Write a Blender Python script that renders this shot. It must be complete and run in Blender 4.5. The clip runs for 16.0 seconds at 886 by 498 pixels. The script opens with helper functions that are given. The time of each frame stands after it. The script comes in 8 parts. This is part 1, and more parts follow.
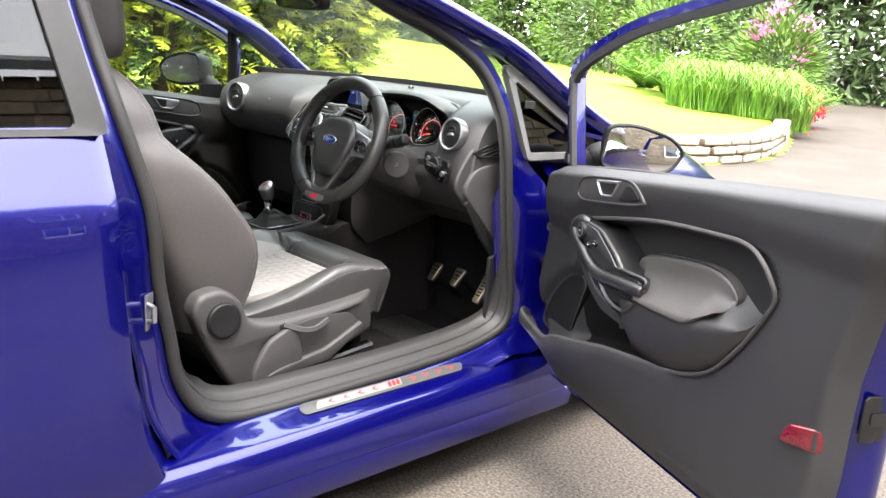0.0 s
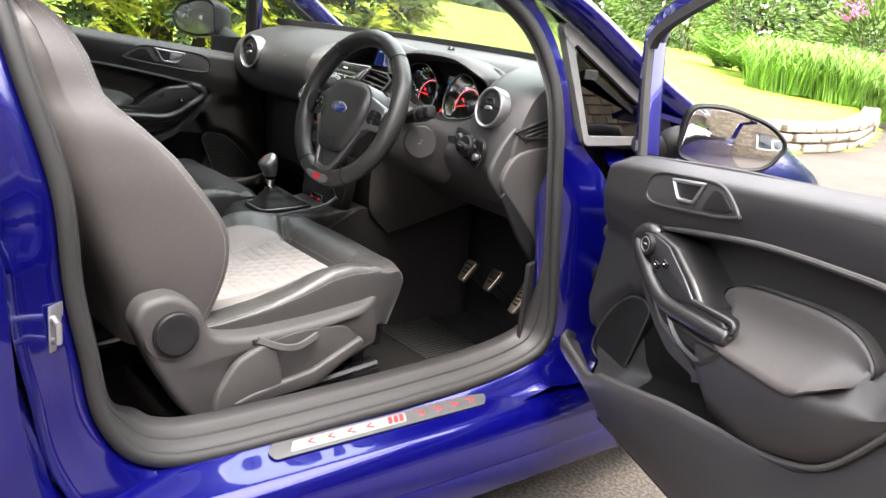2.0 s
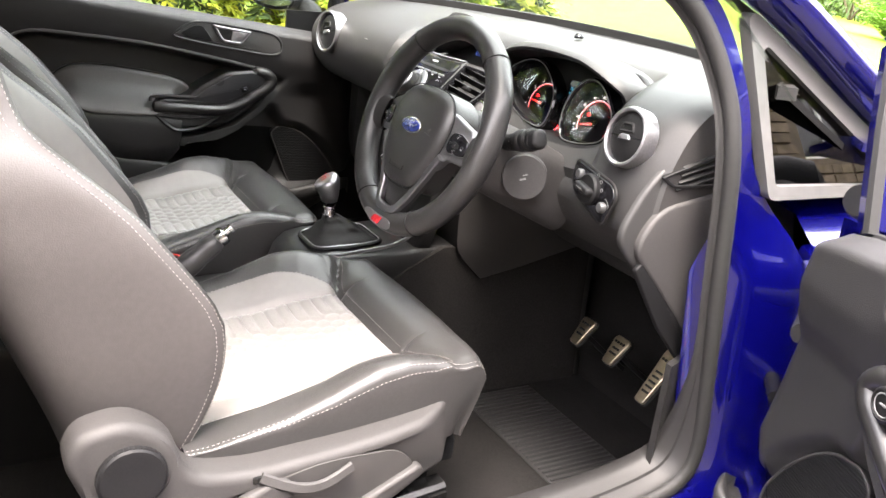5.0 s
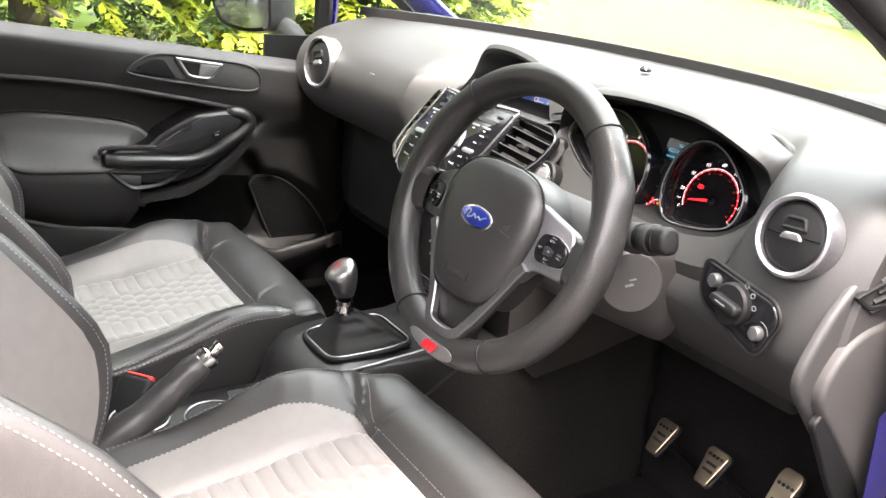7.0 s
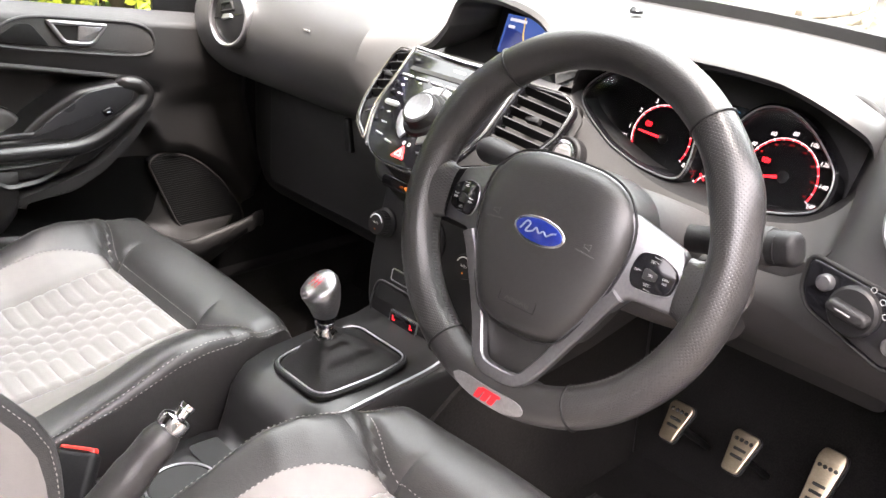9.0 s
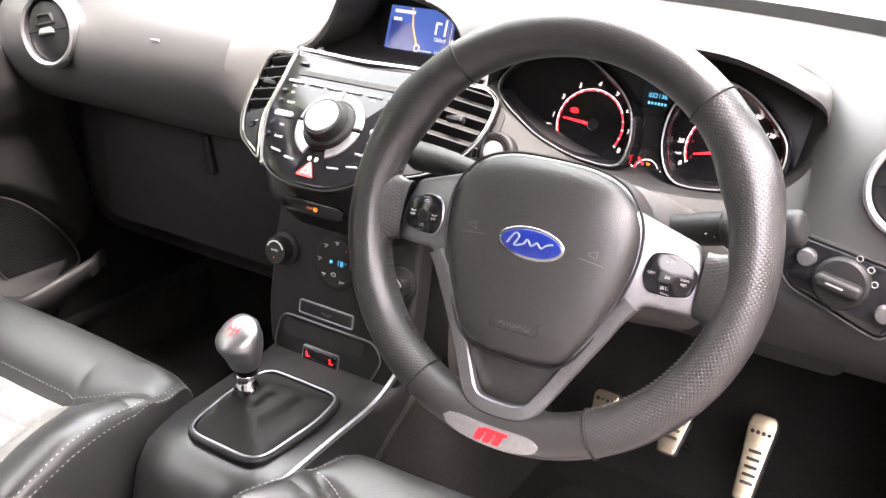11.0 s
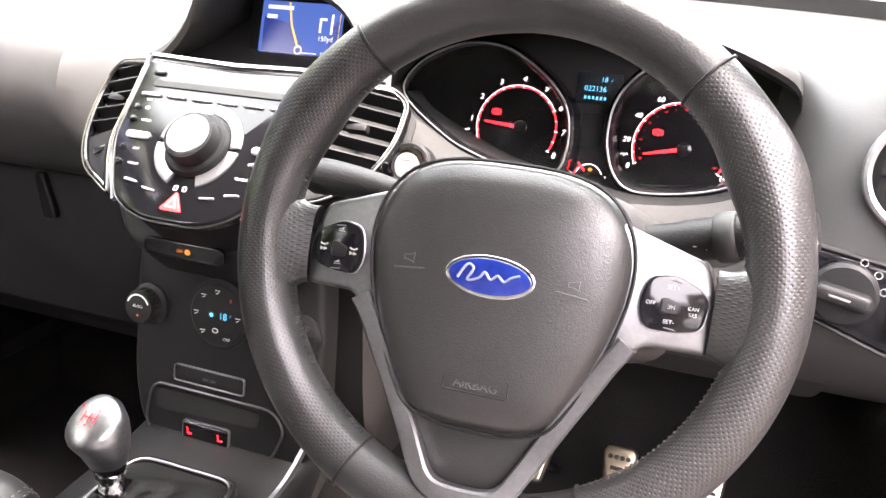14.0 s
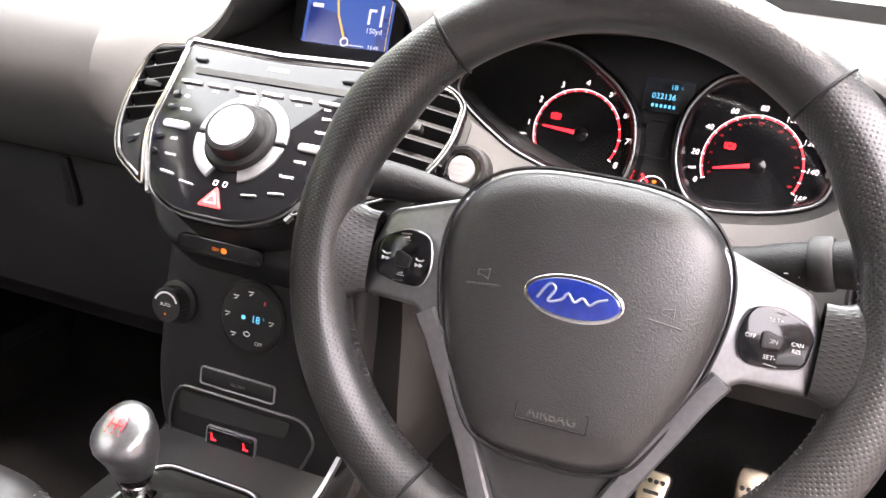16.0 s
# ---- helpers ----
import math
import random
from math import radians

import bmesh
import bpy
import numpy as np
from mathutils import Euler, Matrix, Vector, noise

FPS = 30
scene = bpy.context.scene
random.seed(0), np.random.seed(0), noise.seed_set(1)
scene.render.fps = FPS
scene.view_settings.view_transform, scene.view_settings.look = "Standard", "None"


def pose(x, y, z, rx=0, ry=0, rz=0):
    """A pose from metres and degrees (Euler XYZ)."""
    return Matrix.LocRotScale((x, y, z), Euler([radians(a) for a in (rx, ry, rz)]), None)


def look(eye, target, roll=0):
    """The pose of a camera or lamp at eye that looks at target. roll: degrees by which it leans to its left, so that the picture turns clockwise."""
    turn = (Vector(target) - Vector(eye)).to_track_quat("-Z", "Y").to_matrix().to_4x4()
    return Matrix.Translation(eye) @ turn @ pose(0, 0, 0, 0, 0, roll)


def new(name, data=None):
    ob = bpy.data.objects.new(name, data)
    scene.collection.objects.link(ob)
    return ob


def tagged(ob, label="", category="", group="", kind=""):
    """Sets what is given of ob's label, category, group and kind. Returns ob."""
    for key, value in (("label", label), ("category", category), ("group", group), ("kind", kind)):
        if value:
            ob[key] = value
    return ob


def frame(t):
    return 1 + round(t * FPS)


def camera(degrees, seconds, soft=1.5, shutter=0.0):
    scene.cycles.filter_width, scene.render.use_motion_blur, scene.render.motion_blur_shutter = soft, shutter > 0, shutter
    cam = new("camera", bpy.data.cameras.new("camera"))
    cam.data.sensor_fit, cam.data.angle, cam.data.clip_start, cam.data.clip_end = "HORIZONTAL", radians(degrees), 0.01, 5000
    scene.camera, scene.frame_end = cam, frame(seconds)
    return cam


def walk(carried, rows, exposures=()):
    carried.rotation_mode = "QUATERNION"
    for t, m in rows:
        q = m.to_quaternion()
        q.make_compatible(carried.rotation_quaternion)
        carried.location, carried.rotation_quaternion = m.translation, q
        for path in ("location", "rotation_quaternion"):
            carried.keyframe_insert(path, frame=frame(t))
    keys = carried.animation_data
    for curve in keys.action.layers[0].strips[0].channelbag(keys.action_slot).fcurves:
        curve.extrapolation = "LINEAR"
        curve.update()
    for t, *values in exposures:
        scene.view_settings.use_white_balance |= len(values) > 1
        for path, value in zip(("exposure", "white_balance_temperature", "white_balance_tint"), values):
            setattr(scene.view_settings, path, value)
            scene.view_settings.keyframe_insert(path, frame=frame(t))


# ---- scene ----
cam = camera(54.6, 16.0)
METRES, EYE, TILT, LEAN, TURN = 2.3, (2.222, -1.357, 1.116), -13.73, -3.754, 47.34
ROWS = [
    (0.0, 0.0, 0.0, 0.0, 0.0, 0.0, -0.0),
    (0.5, -0.0031, 0.0232, 0.0024, -0.19, 0.12, -0.15),
    (1.0, 0.0092, 0.0887, 0.0127, 0.31, -0.37, -1.3),
    (1.5, 0.0217, 0.1474, 0.0248, 1.79, -1.14, -2.56),
    (2.0, 0.0284, 0.197, 0.0283, 4.03, -2.03, -3.19),
    (2.5, 0.043, 0.2498, 0.039, 6.39, -3.11, -3.53),
    (3.0, 0.0693, 0.3092, 0.0532, 9.84, -5.11, -4.44),
    (3.5, 0.0784, 0.3462, 0.0611, 12.69, -6.35, -5.49),
    (4.0, 0.0705, 0.3715, 0.0679, 14.06, -6.44, -6.08),
    (4.5, 0.0494, 0.4, 0.08, 13.86, -5.82, -6.16),
    (5.0, 0.0177, 0.4382, 0.0989, 12.52, -5.16, -5.8),
    (7.5, -0.1023, 0.6153, 0.1573, 7.72, -5.9, -3.3),
    (8.0, -0.1218, 0.6364, 0.1635, 5.68, -7.38, -1.97),
    (8.5, -0.1469, 0.6593, 0.1717, 3.12, -8.88, -0.9),
    (9.0, -0.1738, 0.6814, 0.1776, -0.87, -9.99, -0.34),
    (9.5, -0.1937, 0.6921, 0.1786, -4.23, -10.23, 0.2),
    (10.0, -0.2094, 0.7049, 0.1815, -8.4, -10.49, 1.97),
    (12.5, -0.2417, 0.7789, 0.1711, -21.07, -10.76, 6.12),
    (13.0, -0.2404, 0.7895, 0.1669, -22.16, -10.66, 6.34),
    (13.5, -0.2359, 0.7984, 0.1683, -23.17, -10.64, 6.86),
    (14.0, -0.2262, 0.8104, 0.1744, -24.62, -10.13, 7.44),
    (14.5, -0.2227, 0.8195, 0.1783, -25.55, -9.62, 7.11),
    (15.0, -0.2233, 0.8264, 0.1783, -25.9, -9.39, 6.26),
    (15.5, -0.2266, 0.8318, 0.1787, -25.44, -9.58, 5.63),
    (16.0, -0.2348, 0.8355, 0.177, -24.1, -10.19, 5.0),
]
walk(cam, [(t, pose(*EYE, TILT, LEAN, TURN) @ pose(METRES * x, METRES * y, METRES * z, 90 + pitch, roll, yaw)) for t, x, y, z, yaw, pitch, roll in ROWS],
     [(0.0, 2.87, 6520, 11), (1.5, 2.92, 6600, 12), (3.0, 3.05, 6750, 15), (4.5, 3.46, 6850, 16), (7.5, 3.85, 6850, 17), (9.0, 4.12, 6900, 20), (12.5, 4.64, 6900, 22), (14.2, 4.62, 6900, 22), (16.0, 4.35, 6900, 22)])

# ---- world, sun, exposure ----
world = bpy.data.worlds.new("overcast_sky")
scene.world = world
world.use_nodes = True
wn, wl = world.node_tree.nodes, world.node_tree.links
sky = wn.new("ShaderNodeTexSky")
sky.sky_type, sky.sun_disc = "NISHITA", False
sky.sun_elevation, sky.sun_rotation = radians(68), radians(122)
sky.air_density, sky.dust_density, sky.ozone_density = 1.0, 4.0, 1.0
haze = wn.new("ShaderNodeMix")
haze.data_type = "RGBA"
haze.inputs[0].default_value = 0.72
haze.inputs[7].default_value = (11.6, 11.6, 11.8, 1)
wl.new(sky.outputs[0], haze.inputs[6])
wl.new(haze.outputs[2], wn["Background"].inputs[0])
wn["Background"].inputs[1].default_value = 0.15
sun = new("sun", bpy.data.lights.new("sun", "SUN"))
sun.data.energy, sun.data.angle, sun.data.color = 1.6, radians(20), (1.0, 0.95, 0.88)
sun.matrix_world = look((4, -2.5, 12), (0, 0, 0))

# ---- geometry helpers: a geo is (points, faces) ----
def catmull(pts, per=6, closed=False):
    """A smooth line through points of any dimension."""
    P = [np.array(p, float) for p in pts]
    n = len(P)
    out = []
    for i in range(n if closed else n - 1):
        if closed:
            a, b, c, d = P[i - 1], P[i], P[(i + 1) % n], P[(i + 2) % n]
        else:
            a, b, c, d = P[max(i - 1, 0)], P[i], P[i + 1], P[min(i + 2, n - 1)]
        for k in range(per):
            t = k / per
            out.append(0.5 * (2 * b + (c - a) * t + (2 * a - 5 * b + 4 * c - d) * t * t + (3 * b - a - 3 * c + d) * t ** 3))
    if not closed:
        out.append(P[-1])
    return [tuple(float(x) for x in p) for p in out]


def join(*geos):
    v, f = [], []
    for gv, gf in geos:
        k = len(v)
        v += list(gv)
        f += [tuple(i + k for i in q) for q in gf]
    return v, f


def xf(geo, m):
    return [tuple(m @ Vector(p)) for p in geo[0]], geo[1]


def basis(origin, normal, xdir=(1, 0, 0)):
    """Local z along normal, local x near xdir."""
    z = Vector(normal).normalized()
    x = Vector(xdir)
    x = (x - z * x.dot(z)).normalized()
    y = z.cross(x)
    m = Matrix((x, y, z)).transposed().to_4x4()
    m.translation = Vector(origin)
    return m


def grid(rows, closed_u=False, closed_v=False, cap=False):
    """Rows of points as a sheet; closed_u closes along each row, closed_v joins last row to first."""
    nu, nv = len(rows[0]), len(rows)
    v = [tuple(p) for r in rows for p in r]
    f = []
    for j in range(nv if closed_v else nv - 1):
        for i in range(nu if closed_u else nu - 1):
            a, b = j * nu + i, j * nu + (i + 1) % nu
            c, d = ((j + 1) % nv) * nu + (i + 1) % nu, ((j + 1) % nv) * nu + i
            f.append((a, b, c, d))
    if cap:
        f.append(tuple(range(nu))[::-1])
        f.append(tuple((nv - 1) * nu + i for i in range(nu)))
    return v, f


def frames(P, closed=False):
    n = len(P)
    T = []
    for i in range(n):
        a, b = (P[i - 1], P[(i + 1) % n]) if closed else (P[max(i - 1, 0)], P[min(i + 1, n - 1)])
        T.append((b - a).normalized())
    up = Vector((0, 0, 1)) if abs(T[0].z) < 0.9 else Vector((0, 1, 0))
    N = [(up - T[0] * up.dot(T[0])).normalized()]
    for i in range(1, n):
        q = T[i - 1].rotation_difference(T[i])
        m = q @ N[-1]
        N.append((m - T[i] * m.dot(T[i])).normalized())
    if closed:
        q = T[-1].rotation_difference(T[0])
        e = q @ N[-1]
        ang = math.atan2(T[0].dot(N[0].cross(e)), N[0].dot(e))
        for i in range(n):
            N[i] = Matrix.Rotation(-ang * i / n, 3, T[i]) @ N[i]
    return T, N


def tube(pts, r, n=12, closed=False, prof=None, cap=True):
    """A swept round (or prof, a list of 2D points) along a line; r: number or a list."""
    P = [Vector(p) for p in pts]
    T, N = frames(P, closed)
    rows = []
    for i, p in enumerate(P):
        k = r[i] if hasattr(r, "__len__") else r
        B = T[i].cross(N[i])
        ring = prof or [(math.cos(2 * math.pi * a / n), math.sin(2 * math.pi * a / n)) for a in range(n)]
        rows.append([p + (N[i] * a + B * b) * k for a, b in ring])
    return grid(rows, closed_u=True, closed_v=closed, cap=cap and not closed)


def sweep(pts, prof, up, closed=False, cap=True):
    """Sweeps 2D prof with a fixed up: prof x goes sideways (T x up), y along up."""
    P = [Vector(p) for p in pts]
    n = len(P)
    rows = []
    for i, p in enumerate(P):
        a, b = (P[i - 1], P[(i + 1) % n]) if closed else (P[max(i - 1, 0)], P[min(i + 1, n - 1)])
        t = (b - a).normalized()
        u = Vector(up(i) if callable(up) else up)
        u = (u - t * u.dot(t)).normalized()
        s = t.cross(u)
        rows.append([p + s * x + u * y for x, y in prof])
    return grid(rows, closed_u=True, closed_v=closed, cap=cap and not closed)


def area2(o):
    return sum(o[i - 1][0] * o[i][1] - o[i][0] * o[i - 1][1] for i in range(len(o))) / 2


def offset(o, d):
    """Outline moved inwards by d (counter-clockwise outline)."""
    n = len(o)
    out = []
    for i in range(n):
        a, b, c = Vector(o[i - 1]), Vector(o[i]), Vector(o[(i + 1) % n])
        e, g = (b - a), (c - b)
        if e.length < 1e-9 or g.length < 1e-9:
            out.append(tuple(b))
            continue
        e.normalize(), g.normalize()
        m = Vector((-e.y, e.x)) + Vector((-g.y, g.x))
        k = m.length_squared
        m = m * (2 / k) if k > 0.3 else m
        out.append(tuple(b + m * d))
    return out


def prism(o, h, b=0.0, seg=3, dish=0.0, back=True):
    """An outline raised by h with a rounded upper edge b; dish sinks the middle of the top."""
    o = [tuple(p) for p in o]
    if area2(o) < 0:
        o = o[::-1]
    rows = [[(x, y, 0) for x, y in o], [(x, y, h - b) for x, y in o]]
    for k in range(1, seg + 1):
        if b:
            a = k / seg * math.pi / 2
            rows.append([(x, y, h - b + b * math.sin(a)) for x, y in offset(o, b * (1 - math.cos(a)))])
    if dish:
        rows.append([(x, y, h - dish) for x, y in offset(o, b + abs(dish) * 0.8)])
    g = grid(rows, closed_u=True)
    n = len(o)
    top = tuple((len(rows) - 1) * n + i for i in range(n))
    return g[0], g[1] + [top] + ([tuple(range(n))[::-1]] if back else [])


def ring2(o, w, h, b=0.001):
    """A flat band of width w inside an outline, h high."""
    o = [tuple(p) for p in o]
    if area2(o) < 0:
        o = o[::-1]
    i = offset(o, w)
    a, c = offset(o, b), offset(o, w - b)
    rows = [[(x, y, 0) for x, y in o], [(x, y, h - b) for x, y in o], [(x, y, h) for x, y in a], [(x, y, h) for x, y in c],
            [(x, y, h - b) for x, y in i], [(x, y, 0) for x, y in i]]
    return grid(rows, closed_u=True, closed_v=True)


def rrect(w, h, r, n=5, cx=0, cy=0):
    o = []
    for k, (sx, sy) in enumerate(((1, 1), (-1, 1), (-1, -1), (1, -1))):
        for i in range(n + 1):
            a = (k + i / n) * math.pi / 2
            o.append((cx + sx * (w / 2 - r) + r * math.cos(a), cy + sy * (h / 2 - r) + r * math.sin(a)))
    return o


def ell(a, b, n=32, cx=0, cy=0):
    return [(cx + a * math.cos(2 * math.pi * i / n), cy + b * math.sin(2 * math.pi * i / n)) for i in range(n)]


def rpoly(pts, r, n=4):
    """A polygon with rounded corners; r: one radius or a list."""
    out = []
    m = len(pts)
    for i in range(m):
        a, b, c = Vector(pts[i - 1]), Vector(pts[i]), Vector(pts[(i + 1) % m])
        k = r[i] if hasattr(r, "__len__") else r
        u, w = (a - b), (c - b)
        k = min(k, u.length * 0.45, w.length * 0.45)
        p, q = b + u.normalized() * k, b + w.normalized() * k
        for j in range(n + 1):
            t = j / n
            out.append(tuple(p * (1 - t) ** 2 + b * 2 * t * (1 - t) + q * t * t))
    return out


def lathe(prof, n=32):
    return grid([[(r * math.cos(2 * math.pi * i / n), r * math.sin(2 * math.pi * i / n), z) for i in range(n)] for r, z in prof], closed_u=True, cap=True)


def box(sx, sy, sz, b=0.003, at=(0, 0, 0), rot=(0, 0, 0)):
    g = prism(rrect(sx, sy, max(b, 0.0005), 3), sz - b, b, 2)
    return xf(g, pose(*at, *rot) @ Matrix.Translation((0, 0, -sz / 2)))


def sheet(rows, thick, direction):
    """A sheet of points with thickness along a direction."""
    d = Vector(direction) * thick
    nu, nv = len(rows[0]), len(rows)
    a = grid(rows)
    v = a[0] + [tuple(Vector(p) + d) for p in a[0]]
    k = nu * nv
    f = a[1] + [tuple(k + i for i in q[::-1]) for q in a[1]]
    edge = list(range(nu)) + [j * nu + nu - 1 for j in range(1, nv)] + [(nv - 1) * nu + i for i in range(nu - 2, -1, -1)] + [j * nu for j in range(nv - 2, 0, -1)]
    for i in range(len(edge)):
        p, q = edge[i], edge[(i + 1) % len(edge)]
        f.append((q, p, p + k, q + k))
    return v, f


def mesh_of(name, geo, angle=38):
    me = bpy.data.meshes.new(name)
    me.from_pydata([tuple(p) for p in geo[0]], [], [tuple(q) for q in geo[1]])
    me.validate()
    bm = bmesh.new()
    bm.from_mesh(me)
    bmesh.ops.remove_doubles(bm, verts=bm.verts, dist=1e-6)
    if len(bm.faces) < 40000:
        bmesh.ops.recalc_face_normals(bm, faces=bm.faces)
    bm.to_mesh(me)
    bm.free()
    me.shade_smooth()
    if angle < 180:
        me.set_sharp_from_angle(angle=radians(angle))
    return me


def part(name, geo, material, parent=None, label="", angle=38):
    me = mesh_of(name, geo, angle) if isinstance(geo, tuple) else geo
    ob = new(name, me)
    if not me.materials:
        me.materials.append(material)
    if parent:
        ob.parent = parent
    if label:
        ob["label"] = label
    return ob


def thing(name, label, category, group="", at=(0, 0, 0), kind=""):
    ob = new(name)
    ob.location = at
    ob.empty_display_size = 0.05
    return tagged(ob, label, category, group, kind)


def text_geo(s, size, m, depth=0.0004, align="CENTER", shear=0.0, space=1.0):
    """Built-in font letters as a geo, laid on the plane of m."""
    cu = bpy.data.curves.new("letters", "FONT")
    cu.body, cu.size, cu.extrude, cu.align_x, cu.align_y, cu.shear, cu.space_character, cu.resolution_u = s, size, depth, align, "CENTER", shear, space, 3
    ob = bpy.data.objects.new("letters", cu)
    me = bpy.data.meshes.new_from_object(ob)
    geo = ([tuple(m @ v.co) for v in me.vertices], [tuple(p.vertices) for p in me.polygons])
    bpy.data.objects.remove(ob)
    bpy.data.curves.remove(cu)
    bpy.data.meshes.remove(me)
    return geo


# ---- materials ----
def shader(name, a, b=None, rough=0.5, metal=0.0, scale=30.0, detail=4.0, bump=0.0, bump_scale=None, bump_kind="noise", rough_var=0.1, stain=0.0, stain_scale=4.0,
           coat=0.0, spec=0.5, sheen=0.0, coat_ior=1.5, pick=0.0, stretch=(1, 1, 1), emit=None, power=0.0):
    """A surface: colour a to b by noise, a slower stain, a relief, and roughness that varies."""
    m = bpy.data.materials.new(name)
    m.use_nodes = True
    N, L = m.node_tree.nodes, m.node_tree.links
    p = N["Principled BSDF"]
    b = b or tuple(x * 0.8 for x in a)
    co = N.new("ShaderNodeTexCoord")
    mp = N.new("ShaderNodeMapping")
    mp.inputs["Scale"].default_value = stretch
    L.new(co.outputs["Object"], mp.inputs[0])
    n1 = N.new("ShaderNodeTexNoise")
    n1.inputs["Scale"].default_value, n1.inputs["Detail"].default_value = scale, detail
    L.new(mp.outputs[0], n1.inputs[0])
    ramp = N.new("ShaderNodeValToRGB")
    ramp.color_ramp.elements[0].position, ramp.color_ramp.elements[1].position = 0.35, 0.65
    ramp.color_ramp.elements[0].color, ramp.color_ramp.elements[1].color = (*a, 1), (*b, 1)
    L.new(n1.outputs["Fac"], ramp.inputs[0])
    colour = ramp.outputs[0]
    n2 = N.new("ShaderNodeTexNoise")
    n2.inputs["Scale"].default_value, n2.inputs["Detail"].default_value = stain_scale, 3
    L.new(mp.outputs[0], n2.inputs[0])
    if stain:
        mx = N.new("ShaderNodeMix")
        mx.data_type, mx.blend_type = "RGBA", "MULTIPLY"
        r2 = N.new("ShaderNodeValToRGB")
        r2.color_ramp.elements[0].position, r2.color_ramp.elements[1].position = 0.35, 0.7
        r2.color_ramp.elements[0].color = (1 - stain, 1 - stain, 1 - stain, 1)
        L.new(n2.outputs["Fac"], r2.inputs[0])
        mx.inputs[0].default_value = 1
        L.new(colour, mx.inputs[6])
        L.new(r2.outputs[0], mx.inputs[7])
        colour = mx.outputs[2]
    if pick:
        oi = N.new("ShaderNodeNewGeometry")
        hs = N.new("ShaderNodeHueSaturation")
        mr = N.new("ShaderNodeMapRange")
        mr.inputs[3].default_value, mr.inputs[4].default_value = 1 - pick, 1 + pick
        L.new(oi.outputs["Random Per Island"], mr.inputs[0])
        L.new(mr.outputs[0], hs.inputs["Value"])
        L.new(colour, hs.inputs["Color"])
        colour = hs.outputs[0]
    L.new(colour, p.inputs["Base Color"])
    rr = N.new("ShaderNodeMapRange")
    rr.inputs[3].default_value, rr.inputs[4].default_value = max(rough - rough_var, 0.01), min(rough + rough_var, 1)
    L.new(n2.outputs["Fac"], rr.inputs[0])
    L.new(rr.outputs[0], p.inputs["Roughness"])
    p.inputs["Metallic"].default_value = metal
    p.inputs["Specular IOR Level"].default_value = spec
    p.inputs["Coat Weight"].default_value = coat
    p.inputs["Coat Roughness"].default_value = 0.03
    p.inputs["Coat IOR"].default_value = coat_ior
    p.inputs["Sheen Weight"].default_value = sheen
    if bump:
        if bump_kind == "noise":
            h = N.new("ShaderNodeTexNoise")
            h.inputs["Detail"].default_value = 3
            h.inputs["Scale"].default_value = bump_scale or scale * 3
            out = h.outputs["Fac"]
        else:
            h = N.new("ShaderNodeTexVoronoi")
            h.inputs["Scale"].default_value = bump_scale or scale * 3
            out = h.outputs["Distance"]
        L.new(mp.outputs[0], h.inputs[0])
        bp = N.new("ShaderNodeBump")
        bp.inputs["Strength"].default_value, bp.inputs["Distance"].default_value = bump, 0.001
        L.new(out, bp.inputs["Height"])
        L.new(bp.outputs[0], p.inputs["Normal"])
    if emit:
        p.inputs["Emission Color"].default_value = (*emit, 1)
        p.inputs["Emission Strength"].default_value = power
    return m


def glass(name, tint=(1, 1, 1), rough=0.0, low=0.03):
    """A thin pane: mostly clear, with a mirror gloss by Fresnel."""
    m = bpy.data.materials.new(name)
    m.use_nodes = True
    N, L = m.node_tree.nodes, m.node_tree.links
    for x in list(N):
        if x.type != "OUTPUT_MATERIAL":
            N.remove(x)
    t, g, f, s = (N.new("ShaderNode" + k) for k in ("BsdfTransparent", "BsdfGlossy", "LayerWeight", "MixShader"))
    t.inputs[0].default_value = (*tint, 1)
    g.inputs["Roughness"].default_value = rough
    f.inputs[0].default_value = 0.5
    pw, mr = N.new("ShaderNodeMath"), N.new("ShaderNodeMapRange")
    pw.operation, pw.inputs[1].default_value = "POWER", 4.0
    mr.inputs[3].default_value, mr.inputs[4].default_value = low, 0.9
    L.new(f.outputs["Facing"], pw.inputs[0])
    L.new(pw.outputs[0], mr.inputs[0])
    L.new(mr.outputs[0], s.inputs[0])
    L.new(t.outputs[0], s.inputs[1])
    L.new(g.outputs[0], s.inputs[2])
    L.new(s.outputs[0], [x for x in N if x.type == "OUTPUT_MATERIAL"][0].inputs[0])
    return m


def plain(name, a, rough=0.5, metal=0.0, emit=None, power=0.0):
    return shader(name, a, a, rough, metal, emit=emit, power=power, rough_var=0.03)


PAINT = shader("blue_car_paint", (0.0011, 0.0012, 0.092), (0.0015, 0.0016, 0.116), 0.22, 0.55, 900, 2, coat=1.0, coat_ior=1.5, rough_var=0.05, stain=0.08)
TRIM = shader("dark_grey_soft_plastic", (0.031, 0.029, 0.0283), (0.025, 0.0235, 0.023), 0.62, 0, 400, 3, 0.25, 900, "voronoi", 0.07, 0.10, 6)
SILL_TRIM = shader("charcoal_sill_plastic", (0.0112, 0.0107, 0.0105), (0.0092, 0.0088, 0.0087), 0.6, 0, 400, 3, 0.25, 900, "voronoi", 0.07, 0.15, 6)
DASH = shader("grey_dash_foam", (0.030, 0.0295, 0.0293), (0.0265, 0.0261, 0.0259), 0.50, 0, 500, 3, 0.10, 1100, "voronoi", 0.05, 0.06, 5, spec=0.36)
